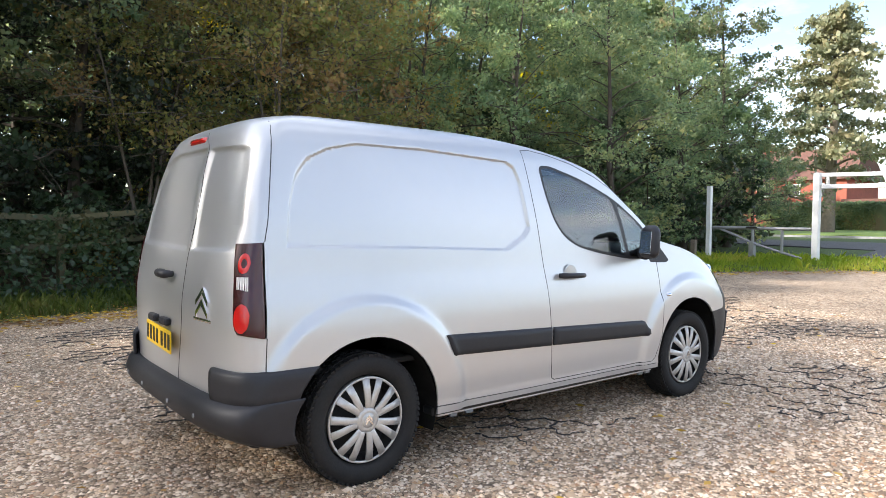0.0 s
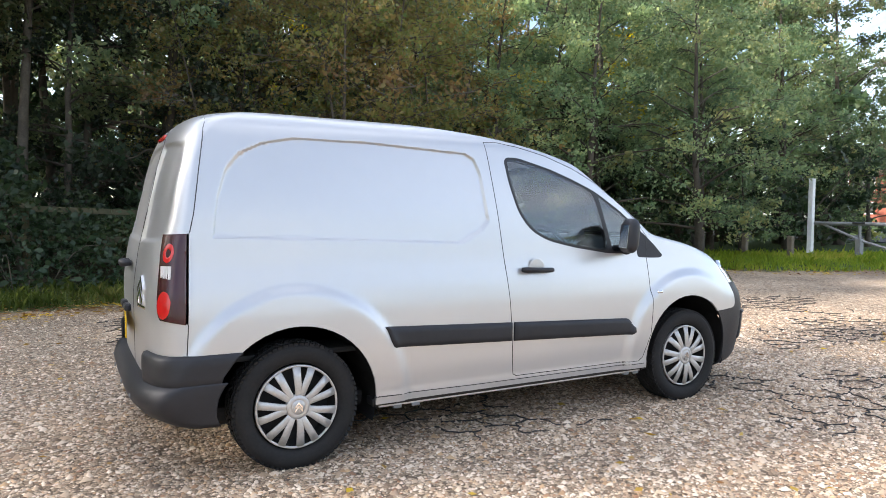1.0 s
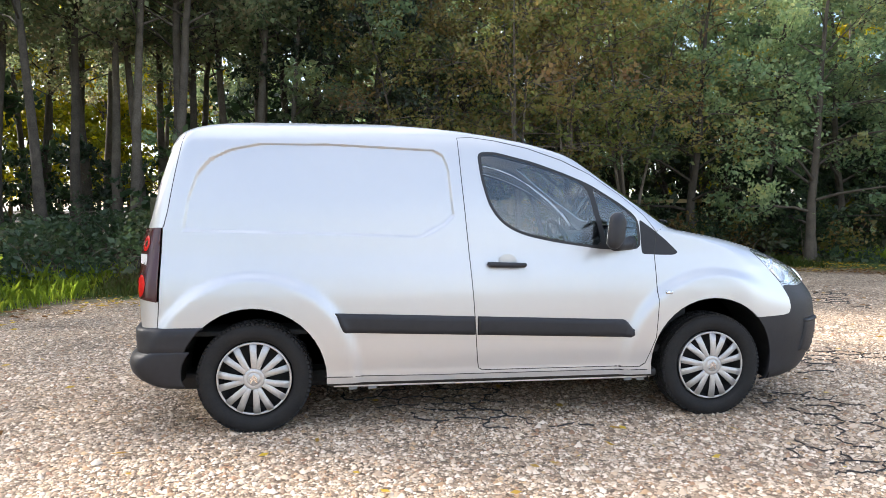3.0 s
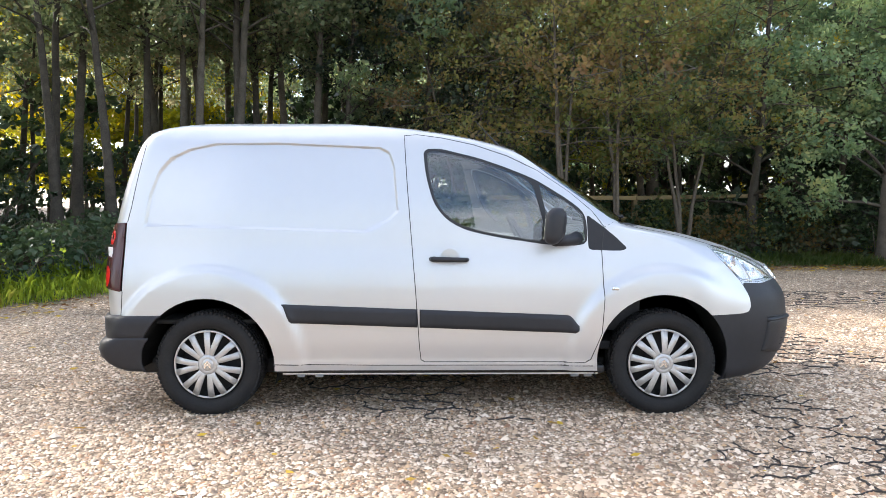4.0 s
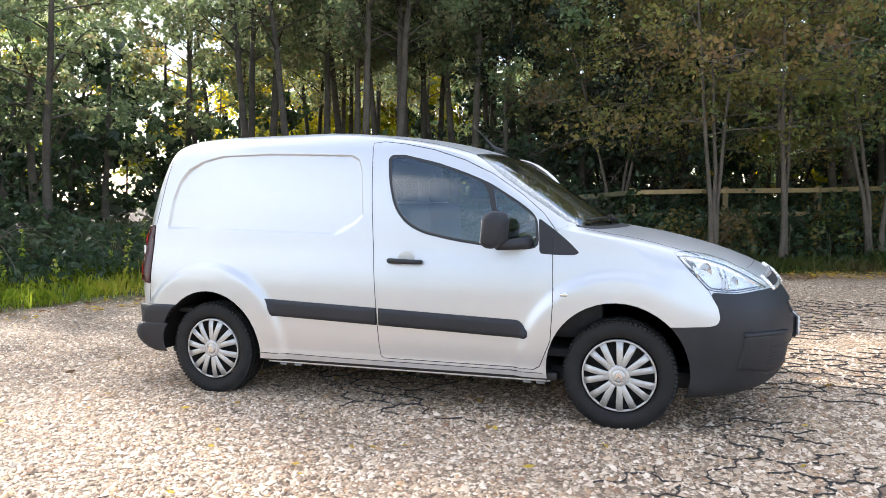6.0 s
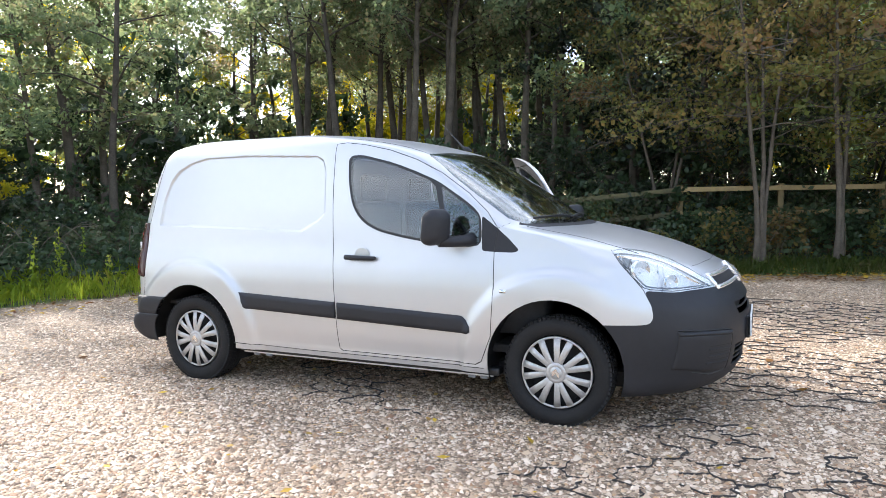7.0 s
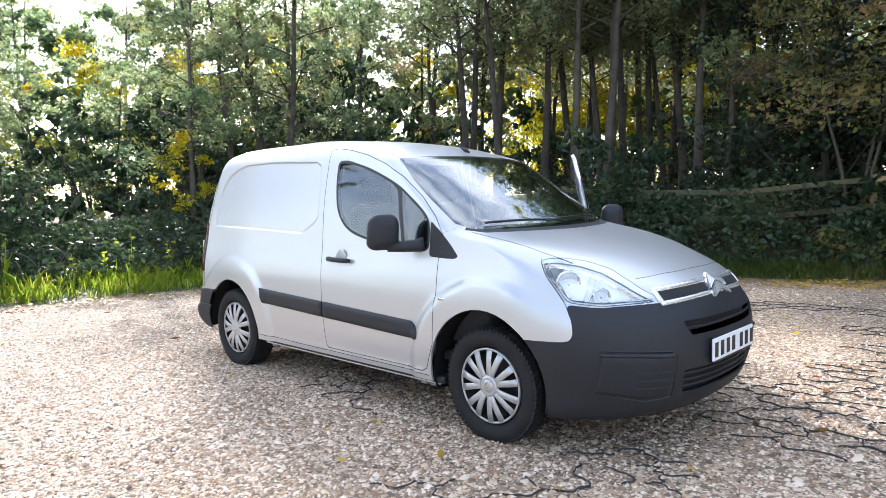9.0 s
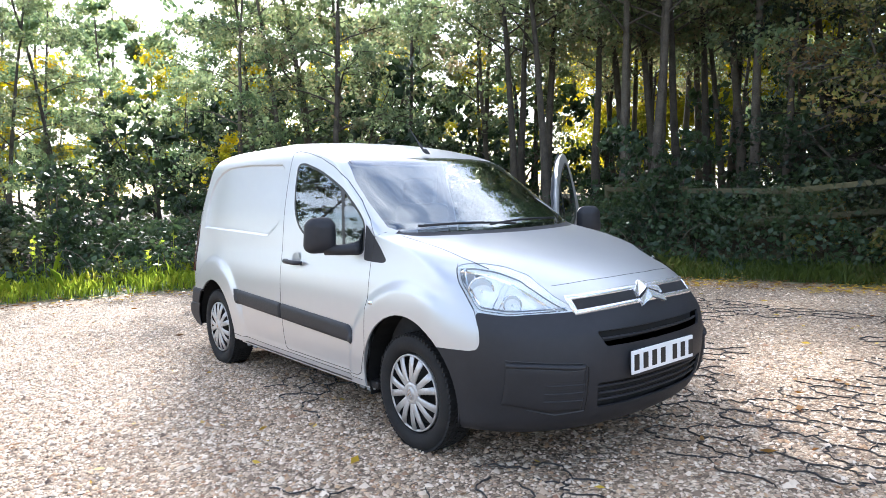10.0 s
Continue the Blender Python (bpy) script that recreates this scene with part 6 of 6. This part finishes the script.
def build_bramble():
    """Low bramble and ivy between verge and trees."""
    rng = np.random.default_rng(59)
    P = along_edge(rng, 62000, 1.1, 5.2, x0=-10.5, x1=11.5, ylow=-7)
    d = edge_distance(P[:, 0], P[:, 1])
    lump = np.array([noise.noise(Vector((x * 0.9, y * 0.9, 5.0))) + 0.5 * noise.noise(Vector((x * 2.6, y * 2.6, 9.0))) for x, y in P])
    top = (0.88 + 0.85 * lump) * smooth(1.0, 2.0, d) * np.where(P[:, 0] < -4.6, 0.6, 1.0)
    top = np.clip(top, 0.05, 1.6)
    z = ground_z(P[:, 0], P[:, 1]) + top * rng.uniform(0, 1, len(P)) ** 0.45
    V, F = leaf_cloud(rng, np.column_stack([P, z]), 0.095, flat=0.3)
    tagged(part("bramble", mesh_arrays("bramble", V, F), M_IVY), "dark green bramble and ivy thicket", "undergrowth", kind="stuff")
    # second, paler bramble on this stretch, sunlight put into its leaf colour
    P = along_edge(rng, 15000, 1.2, 4.6, x0=0.5, x1=11.5, ylow=4)
    lump = np.array([noise.noise(Vector((x * 1.1, y * 1.1, 15.0))) for x, y in P])
    P, lump = P[lump > 0.0], lump[lump > 0.0]
    z = ground_z(P[:, 0], P[:, 1]) + (0.35 + 1.9 * lump) * rng.uniform(0.2, 1, len(P)) ** 0.5
    tagged(part("bracken", mesh_arrays("bracken", *leaf_cloud(rng, np.column_stack([P, z]), 0.085, flat=0.3)), M_BROWN), "browning bramble patches with sunlight put into their leaf colour", "undergrowth", kind="stuff")
    wood = []
    for i in range(260):
        x, y = along_edge(rng, 1, 1.3, 4.5, x0=-10, x1=11.5, ylow=-7)[0]
        g = gz(x, y)
        a, h = rng.uniform(0, 6.28), rng.uniform(0.5, 1.4)
        t = np.linspace(0, 1, 6)[:, None]
        pts = np.array([x, y, g]) + t * np.array([math.cos(a), math.sin(a), 0]) * h * 0.8 + np.array([0, 0, 1]) * (h * (1.7 * t - 1.2 * t ** 2))
        wood.append(tube(pts, np.linspace(0.009, 0.003, 6), 4))
    tagged(part("bramble_stems", mesh_arrays("bramble_stems", *joined(wood)), M_BARKPALE), "bare arching bramble stems and twigs", "undergrowth", kind="stuff")
    # tall weeds on the sunny verge
    wood, cent = [], []
    for i in range(46):
        x, y = along_edge(rng, 1, 0.9, 2.4, x0=-9, x1=-4.2, ylow=-5)[0]
        g, h = gz(x, y), rng.uniform(0.45, 0.95)
        lean = rng.normal(0, 0.08, 2)
        pts = np.array([[x + lean[0] * t, y + lean[1] * t, g + h * t] for t in np.linspace(0, 1, 5)])
        wood.append(tube(pts, np.linspace(0.006, 0.002, 5), 4))
        for k in range(26):
            t = rng.uniform(0.25, 1)
            cent.append(pts[0] * (1 - t) + pts[-1] * t + rng.normal(0, 0.05 * (1.3 - t), 3))
    weeds = tagged(part("weed_stems", mesh_arrays("weed_stems", *joined(wood)), M_GRASS), "tall weeds in the sunlit verge", "weeds", kind="stuff")
    V, F = leaf_cloud(rng, np.array(cent), 0.06)
    tagged(part("weed_leaves", mesh_arrays("weed_leaves", V, F), M_GRASS), "tall weed leaves in the sunlit verge", "weeds", kind="stuff")



def build_wrapper():
    """Small crumpled blue wrapper lying on the gravel."""
    rng = np.random.default_rng(3)
    bm = bmesh.new()
    grid = [[bm.verts.new((0.018 * i + rng.normal(0, 0.004), 0.016 * j + rng.normal(0, 0.004), 0.020 + abs(rng.normal(0, 0.018)))) for j in range(5)] for i in range(5)]
    for i in range(4):
        for j in range(4):
            bm.faces.new((grid[i][j], grid[i + 1][j], grid[i + 1][j + 1], grid[i][j + 1]))
    bmesh.ops.solidify(bm, geom=list(bm.faces), thickness=0.001)
    ob = part("wrapper", bm, M_BLUE)
    ob.matrix_basis = Matrix.Translation((-1.88, 4.88, gz(-1.88, 4.88)))
    tagged(ob, "small crumpled blue plastic wrapper on gravel", "litter")


build_gravel()
build_ground_mesh()
build_fallen()
build_wrapper()
build_grass()
build_bramble()

# ---- trees ----


def tree_parts(seed, height, radius, base, spread, limbs, leaves, leaf, lean=0.3, droop=0.25, stems=1, top=1.0, twigs=5):
    """Meshes of one tree: trunk with limbs, and a crown of single leaves in loose clumps."""
    rng = np.random.default_rng(seed)
    wood, tips = [], []
    for s in range(stems):
        az = rng.uniform(0, 2 * np.pi)
        off = np.array([math.cos(az), math.sin(az), 0]) * (0.0 if stems == 1 else radius * 1.6)
        bend = np.array([math.cos(az), math.sin(az), 0]) * lean * (1 if stems == 1 else 2.6)
        k = 12
        t = np.linspace(0, 1, k)
        wig = np.cumsum(rng.normal(0, 0.035 * height / k, (k, 3)), axis=0) * np.array([1, 1, 0])
        pts = off + t[:, None] * np.array([0, 0, height]) + (t ** 1.5)[:, None] * bend * height * 0.2 + wig
        pts[0, 2] = -0.15
        flare = 1 + 0.6 * np.exp(-t * 18)
        rad = radius * (1 - 0.88 * t) * flare
        wood.append(tube(pts, rad, 9))
        for i in range(limbs):
            f = base / height + (1 - base / height) * ((i + rng.uniform(0, 0.8)) / limbs) * 0.96
            p0 = np.array([np.interp(f, t, pts[:, c]) for c in range(3)])
            r0 = np.interp(f, t, rad)
            a = 2.4 * i + rng.uniform(-0.5, 0.5)
            rel = (f - base / height) / (1 - base / height)
            ln = spread * (0.55 + 0.6 * math.sin(math.pi * min(1, 0.25 + 0.7 * rel))) * (1 - 0.55 * rel ** 2 * top) * rng.uniform(0.7, 1.2)
            el = rng.uniform(0.15, 0.6) + 0.5 * rel
            q = np.linspace(0, 1, 6)
            dirh = np.array([math.cos(a), math.sin(a), 0])
            bp = p0 + q[:, None] * dirh * ln * math.cos(el) + np.array([0, 0, 1.0]) * (q * ln * math.sin(el) - droop * ln * q ** 2)[:, None]
            bp += np.cumsum(rng.normal(0, 0.03 * ln, (6, 3)), axis=0) * q[:, None]
            wood.append(tube(bp, np.maximum(r0 * 0.42 * (1 - 0.85 * q), 0.006), 5))
            for j in range(twigs):
                g = rng.uniform(0.25, 1.0)
                b0 = np.array([np.interp(g, q, bp[:, c]) for c in range(3)])
                tl = ln * rng.uniform(0.2, 0.45)
                ta = a + rng.uniform(-1.4, 1.4)
                td = np.array([math.cos(ta), math.sin(ta), rng.uniform(-0.5, 0.5)])
                tp = b0 + np.linspace(0, 1, 3)[:, None] * td * tl
                wood.append(tube(tp, [0.012, 0.008, 0.003], 3))
                for g2 in (0.45, 0.75, 1.0):
                    tips.append(b0 + td * tl * g2)
    tips = np.array(tips)
    pick = rng.integers(0, len(tips), leaves)
    clump = rng.normal(0, 1, (len(tips), 3)) * 0.12
    weight = rng.uniform(0.05, 0.22, (len(tips), 1)) * min(1.0, spread / 2)
    centres = tips[pick] + clump[pick] + rng.normal(size=(leaves, 3)) * weight[pick] * np.array([1, 1, 0.7])
    trunk = mesh_arrays("trunk", *joined(wood))
    trunk.polygons.foreach_set("use_smooth", [True] * len(trunk.polygons))
    crown = mesh_arrays("crown", *leaf_cloud(rng, centres, leaf))
    return trunk, crown


def make_tree(label, seed, wood, foliage, name="tree", **kw):
    ob = thing(name, label, "tree", group="woodland trees")
    trunk, crown = tree_parts(seed, **kw)
    part("trunk", trunk, wood, ob)
    part("crown", crown, foliage, ob)
    return ob


PROTO = {
    "oak": make_tree("tall oak with dark green leaves turning brown", 3, M_BARK, M_OAK, height=10.5, radius=0.20, base=2.2, spread=3.3, limbs=22, leaves=7000, leaf=0.135),
    "oak2": make_tree("tall broadleaf tree with dull green leaves", 8, M_BARK, M_OAK, height=10, radius=0.16, base=2.5, spread=2.9, limbs=20, leaves=7200, leaf=0.13, lean=0.6),
    "thin": make_tree("slender woodland tree with a thin high crown", 5, M_BARK, M_OAK, height=9.6, radius=0.095, base=2.6, spread=1.9, limbs=16, twigs=4, leaves=6400, leaf=0.092, lean=0.5),
    "thin2": make_tree("slender leaning woodland tree with sparse leaves", 6, M_BARK, M_FRESH, height=9, radius=0.08, base=2.0, spread=1.8, limbs=16, twigs=4, leaves=6400, leaf=0.088, lean=1.1),
    "hazel": make_tree("small multi-stemmed tree with brown autumn leaves", 11, M_BARK, M_BROWN, height=6.4, radius=0.045, base=2.1, spread=2.0, limbs=14, leaves=10000, leaf=0.078, stems=3, lean=0.5),
    "edge": make_tree("dense green tree at the wood's edge", 14, M_BARK, M_FRESH, height=8.5, radius=0.12, base=0.9, spread=2.7, limbs=26, leaves=12500, leaf=0.096, lean=0.3),
    "edge2": make_tree("dark green bushy tree at the wood's edge", 19, M_BARK, M_OAK, height=9.5, radius=0.15, base=1.0, spread=2.9, limbs=26, leaves=11000, leaf=0.115, lean=0.4),
    "yellow": make_tree("small tree with sunlit yellow-green leaves", 23, M_BARK, M_YELLOWLEAF, height=6.5, radius=0.06, base=0.9, spread=2.2, limbs=12, twigs=3, leaves=4600, leaf=0.125, lean=0.6),
    "holly": make_tree("dense dark evergreen tree inside the wood", 77, M_BARK, M_HOLLY, height=8.8, radius=0.13, base=0.7, spread=2.5, limbs=26, leaves=9500, leaf=0.105, lean=0.2),
    "bush": make_tree("dense leafy shrub in the undergrowth", 29, M_BARK, M_IVY, name="shrub", height=2.4, radius=0.03, base=0.15, spread=1.3, limbs=5, twigs=2, leaves=1050, leaf=0.15, stems=3, lean=1.2),
    "pole": make_tree("slim bare-stemmed woodland tree with a high crown", 44, M_BARK, M_OAK, height=10, radius=0.12, base=4.4, spread=2.8, limbs=15, twigs=4, leaves=6200, leaf=0.105, lean=0.4),
    "deep": make_tree("slender tree deep in the wood", 61, M_BARK, M_OAK, height=9.8, radius=0.11, base=2.4, spread=2.3, limbs=14, twigs=3, leaves=2300, leaf=0.165, lean=0.5),
    "far": make_tree("distant leafy tree beyond the wood", 37, M_BARK, M_FRESH, height=9, radius=0.14, base=0.5, spread=3.1, limbs=16, twigs=3, leaves=4200, leaf=0.22, lean=0.3),
}


def plant(kind, x, y, scale=1.0, turn=None, rng=random, squash=1.0):
    m = Matrix.Translation((x, y, float(ground_z(x, y)) - 0.03)) @ Matrix.Rotation(rng.uniform(0, 6.28) if turn is None else turn, 4, "Z") @ Matrix.Diagonal((scale, scale, scale * squash, 1))
    first = PROTO[kind]
    if kind not in PLANTED:
        PLANTED.add(kind)
        first.matrix_basis = m
        return first
    return copy_thing(first, m)


PLANTED = set()
TALL = {"oak": 11.2, "oak2": 10.6, "thin": 10.2, "thin2": 9.6, "hazel": 6.8, "edge": 9, "edge2": 10, "yellow": 7, "bush": 2.6, "far": 9.5, "pole": 10.6, "holly": 9.2, "deep": 10.4}


def sun_gap(x, y):
    """The greatest height that lets the sun through to the verge and to the gravel beside the van; large where it never matters."""
    across = x * SUN_AZ.y - y * SUN_AZ.x
    along = (x + 5.4) * SUN_AZ.x + (y + 1.0) * SUN_AZ.y
    if along < 0 or not -9.0 < across < 1.2:
        return 99.0
    return max(0.9, along * math.tan(SUN_EL) * 0.75)


rt = random.Random(7)
# the wood's edge behind the van, from the gate round to the sun's side
for kind, x, y, s in (("edge", 12.9, 7.6, 0.86), ("edge", 10.4, 8.9, 1.0), ("edge", 15.2, 9.4, 1.0), ("edge", 8.3, 10.2, 1.0), ("edge", 19.2, 9.4, 0.95), ("edge", 17.0, 10.6, 1.0), ("edge2", 21.8, 11.2, 1.0), ("edge", 12.6, 10.8, 1.0), ("edge2", 14.6, 12.6, 1.05), ("thin2", 10.2, 12.0, 1.05),
                      ("hazel", 3.75, 8.3, 1.0), ("hazel", 5.0, 9.0, 1.05), ("hazel", 6.6, 9.6, 1.0), ("thin2", 6.4, 12.0, 1.1), ("holly", 1.0, 12.0, 1.0), ("holly", -0.5, 12.8, 0.9), ("holly", 2.7, 11.7, 0.85), ("hazel", 1.9, 10.3, 0.9), ("oak2", 3.2, 13.2, 1.0), ("thin", -0.9, 11.6, 0.9),
                      ("thin", -9.9, 4.7, 0.95), ("thin", -12.0, 4.9, 1.0), ("thin2", -9.4, 3.4, 0.8), ("oak2", -9.6, 5.4, 0.8), ("pole", -3.2, 10.6, 1.0), ("pole", -5.6, 11.3, 1.0), ("thin", 9.0, 11.6, 1.0), ("thin", 7.3, 11.9, 1.0), ("thin2", 10.8, 11.2, 1.0), ("pole", -2.0, 14.6, 1.0), ("pole", -3.4, 13.0, 0.95), ("edge2", 0.4, 15.4, 1.05), ("edge2", 20, 14.5, 1.1), ("edge2", 23.4, 10.2, 1.0), ("edge", 27.0, 12.2, 1.05), ("edge", 22.3, 8.6, 0.7), ("edge", 22.5, 17.5, 1.1)):
    plant(kind, x, y, s, rng=rt)
for kind, x, y, s in (("thin", -15.5, -0.5, 0.85), ("thin2", -16.5, 0.8, 0.9), ("thin", -19.5, 1.0, 1.0), ("thin2", -14.2, -2.4, 0.8), ("thin", -18.0, -3.0, 0.95), ("oak2", -21.5, 8.5, 0.95)):
    plant(kind, x, y, s, rng=rt)
placed = []
for i in range(1500):
    if len(placed) >= 88:
        break
    x, y = rt.uniform(-27, 20), rt.uniform(-9, 27)
    d = float(edge_distance(x, y))
    if d < 3.6 or d > 17 or (x > 8 and y < 13):
        continue
    cap = sun_gap(x, y)
    if min((math.hypot(x - px, y - py) for px, py in placed), default=9) < 1.7:
        continue
    placed.append((x, y))
    if cap < 7:
        kind = rt.choice(("yellow", "thin2", "thin2", "thin", "bush"))
    elif d > 8:
        kind = rt.choice(("deep", "deep", "yellow", "deep", "thin2"))
    else:
        kind = rt.choice(("oak", "oak2", "thin", "thin", "thin2", "thin2", "oak2"))
    glade = math.atan2(y + 4.5, x - 3.0)
    if radians(105) < glade < radians(125):
        if kind in ("yellow", "bush"):
            continue
        kind = "pole"
    elif x < 1.5 and y > 9 and kind in ("thin", "oak"):
        kind = "pole"
    s = rt.uniform(0.8, 1.15)
    s = min(s, cap / TALL[kind] * rt.choice((0.8, 0.9, 1.0, 1.12)))
    plant(kind, x, y, max(s, 0.35), rng=rt)
# the far side of the wood, lit from beyond
for i in range(34):
    a = radians(30 + 4.6 * i + rt.uniform(-1.5, 1.5))
    r = 27 + rt.uniform(-2, 3)
    x, y = 0.0 + r * math.cos(a), -1.0 + r * math.sin(a) * 0.98
    if radians(105) < math.atan2(y + 4.5, x - 3.0) < radians(125):
        continue
    kind = rt.choice(("far", "far", "far", "deep") if a < 1.75 else ("far", "yellow", "yellow", "yellow"))
    s = min(1.15, sun_gap(x, y) / TALL[kind])
    plant(kind, x, y, s * rt.uniform(0.9, 1.1), rng=rt)
# the sunlit glade behind the trunks
for i in range(24):
    a, r = radians(106 + 0.8 * i + rt.uniform(-0.4, 0.4)), rt.choice((40.0, 44.0, 48.0)) + rt.uniform(-0.8, 0.8)
    plant("yellow", 3.0 + r * math.cos(a), -4.5 + r * math.sin(a), rt.uniform(1.5, 2.0), rng=rt)
# dark stems standing before the glade
for i in range(17):
    a, r = radians(101 + 1.7 * i + rt.uniform(-0.7, 0.7)), rt.uniform(15.5, 25)
    plant("pole", 2.4 + r * math.cos(a), -4.6 + r * math.sin(a), rt.uniform(0.85, 1.1), rng=rt)
# the next wood, closing the distance
for i in range(36):
    a, r = radians(38 + 4.2 * i + rt.uniform(-1.2, 1.2)), 45 + rt.uniform(-3, 3)
    if radians(104) < a < radians(134):
        continue
    plant("far", 2.0 + r * math.cos(a), -4.5 + r * math.sin(a), rt.uniform(1.5, 1.9) if a < 2 else rt.uniform(1.15, 1.45), rng=rt)
# low growth under the trees by the gate
for x, y in ((18.6, 8.8), (20.4, 9.6), (21.9, 9.9), (23.4, 11.2), (17.3, 9.6), (24.8, 11.6), (15.6, 9.9)):
    plant("bush", x, y, rt.uniform(1.0, 1.3), rng=rt)
# thicket deep in the wood
for i in range(38):
    a, r = radians(50 + 2.9 * i + rt.uniform(-1, 1)), rt.uniform(19, 23)
    x, y = 2.0 + r * math.cos(a), -4.5 + r * math.sin(a)
    if float(edge_distance(x, y)) > 4:
        low = 0.6 if radians(105) < math.atan2(y + 4.5, x - 3.0) < radians(125) else 1.0
        plant("bush", x, y, low * min(rt.uniform(1.3, 1.8), sun_gap(x, y) / 2.6), rng=rt)
# shrubs in the undergrowth
for i in range(34):
    x, y = along_edge(np.random.default_rng(900 + i), 1, 2.0, 6.5, x0=-11, x1=13.5, ylow=-6)[0]
    plant("bush", float(x), float(y), rt.uniform(0.5, 0.95) * (0.75 if x < -4 else 1), rng=rt)
# the open ground behind the camera, with its own tree line
for i in range(13):
    x = -18 + 3.4 * i + rt.uniform(-1.2, 1.2)
    plant("edge", x, -20 + rt.uniform(-2, 2), rt.uniform(0.62, 0.95), rng=rt)


def make_pine():
    """Tall pine by the far lawn: clear trunk, flat tiers of needle tufts."""
    rng = np.random.default_rng(71)
    ob = thing("pine_tree", "tall pine with a bare trunk by the far lawn", "tree")
    wood = [tube(np.array([[0.2 * math.sin(t * 3), 0.1 * math.cos(t * 4), 15.5 * t] for t in np.linspace(0, 1, 12)]), np.linspace(0.48, 0.05, 12), 10)]
    C = []
    for i in range(42):
        f = 0.26 + 0.74 * (i / 42) ** 0.9
        a, z = 2.4 * i + rng.uniform(-0.4, 0.4), 15.5 * f
        ln = (4.2 if f > 0.55 else 5.0) * math.sqrt(max(0.08, 1.06 - f)) * rng.uniform(0.8, 1.25)
        q = np.linspace(0, 1, 6)[:, None]
        bp = np.array([0, 0, z]) + q * np.array([math.cos(a), math.sin(a), 0.12]) * ln + np.array([0, 0, 1]) * (0.9 * q * (1 - q) - 0.25 * q ** 2) * ln * 0.5
        wood.append(tube(bp, np.linspace(0.10, 0.02, 6) * (1.2 - f * 0.6), 5))
        k = 260
        t = rng.uniform(0.3, 1.05, k)
        base = np.array([[np.interp(v, q[:, 0], bp[:, c]) for c in range(3)] for v in t])
        C.append(base + rng.normal(size=(k, 3)) * np.array([0.42, 0.42, 0.2]))
    trunk = mesh_arrays("trunk", *joined(wood))
    trunk.polygons.foreach_set("use_smooth", [True] * len(trunk.polygons))
    part("trunk", trunk, M_BARKPALE, ob)
    part("crown", mesh_arrays("crown", *leaf_cloud(rng, np.concatenate(C), 0.34)), M_PINE, ob)
    return ob


pine = make_pine()
pine.matrix_basis = Matrix.Translation((49.4, 16.8, gz(49, 16) - 0.1))
for x, y, s in ((84, 38, 1.3), (80, 20, 1.1), (82, 2, 1.2), (78, -12, 1.1), (62, 34, 1.2), (55, 30, 1.0), (44, 24, 0.9), (36, 21, 0.9), (30, 17, 0.9), (57, 24.5, 0.62), (63, 26.0, 0.7)):
    plant("far", x, y, s, rng=rt)
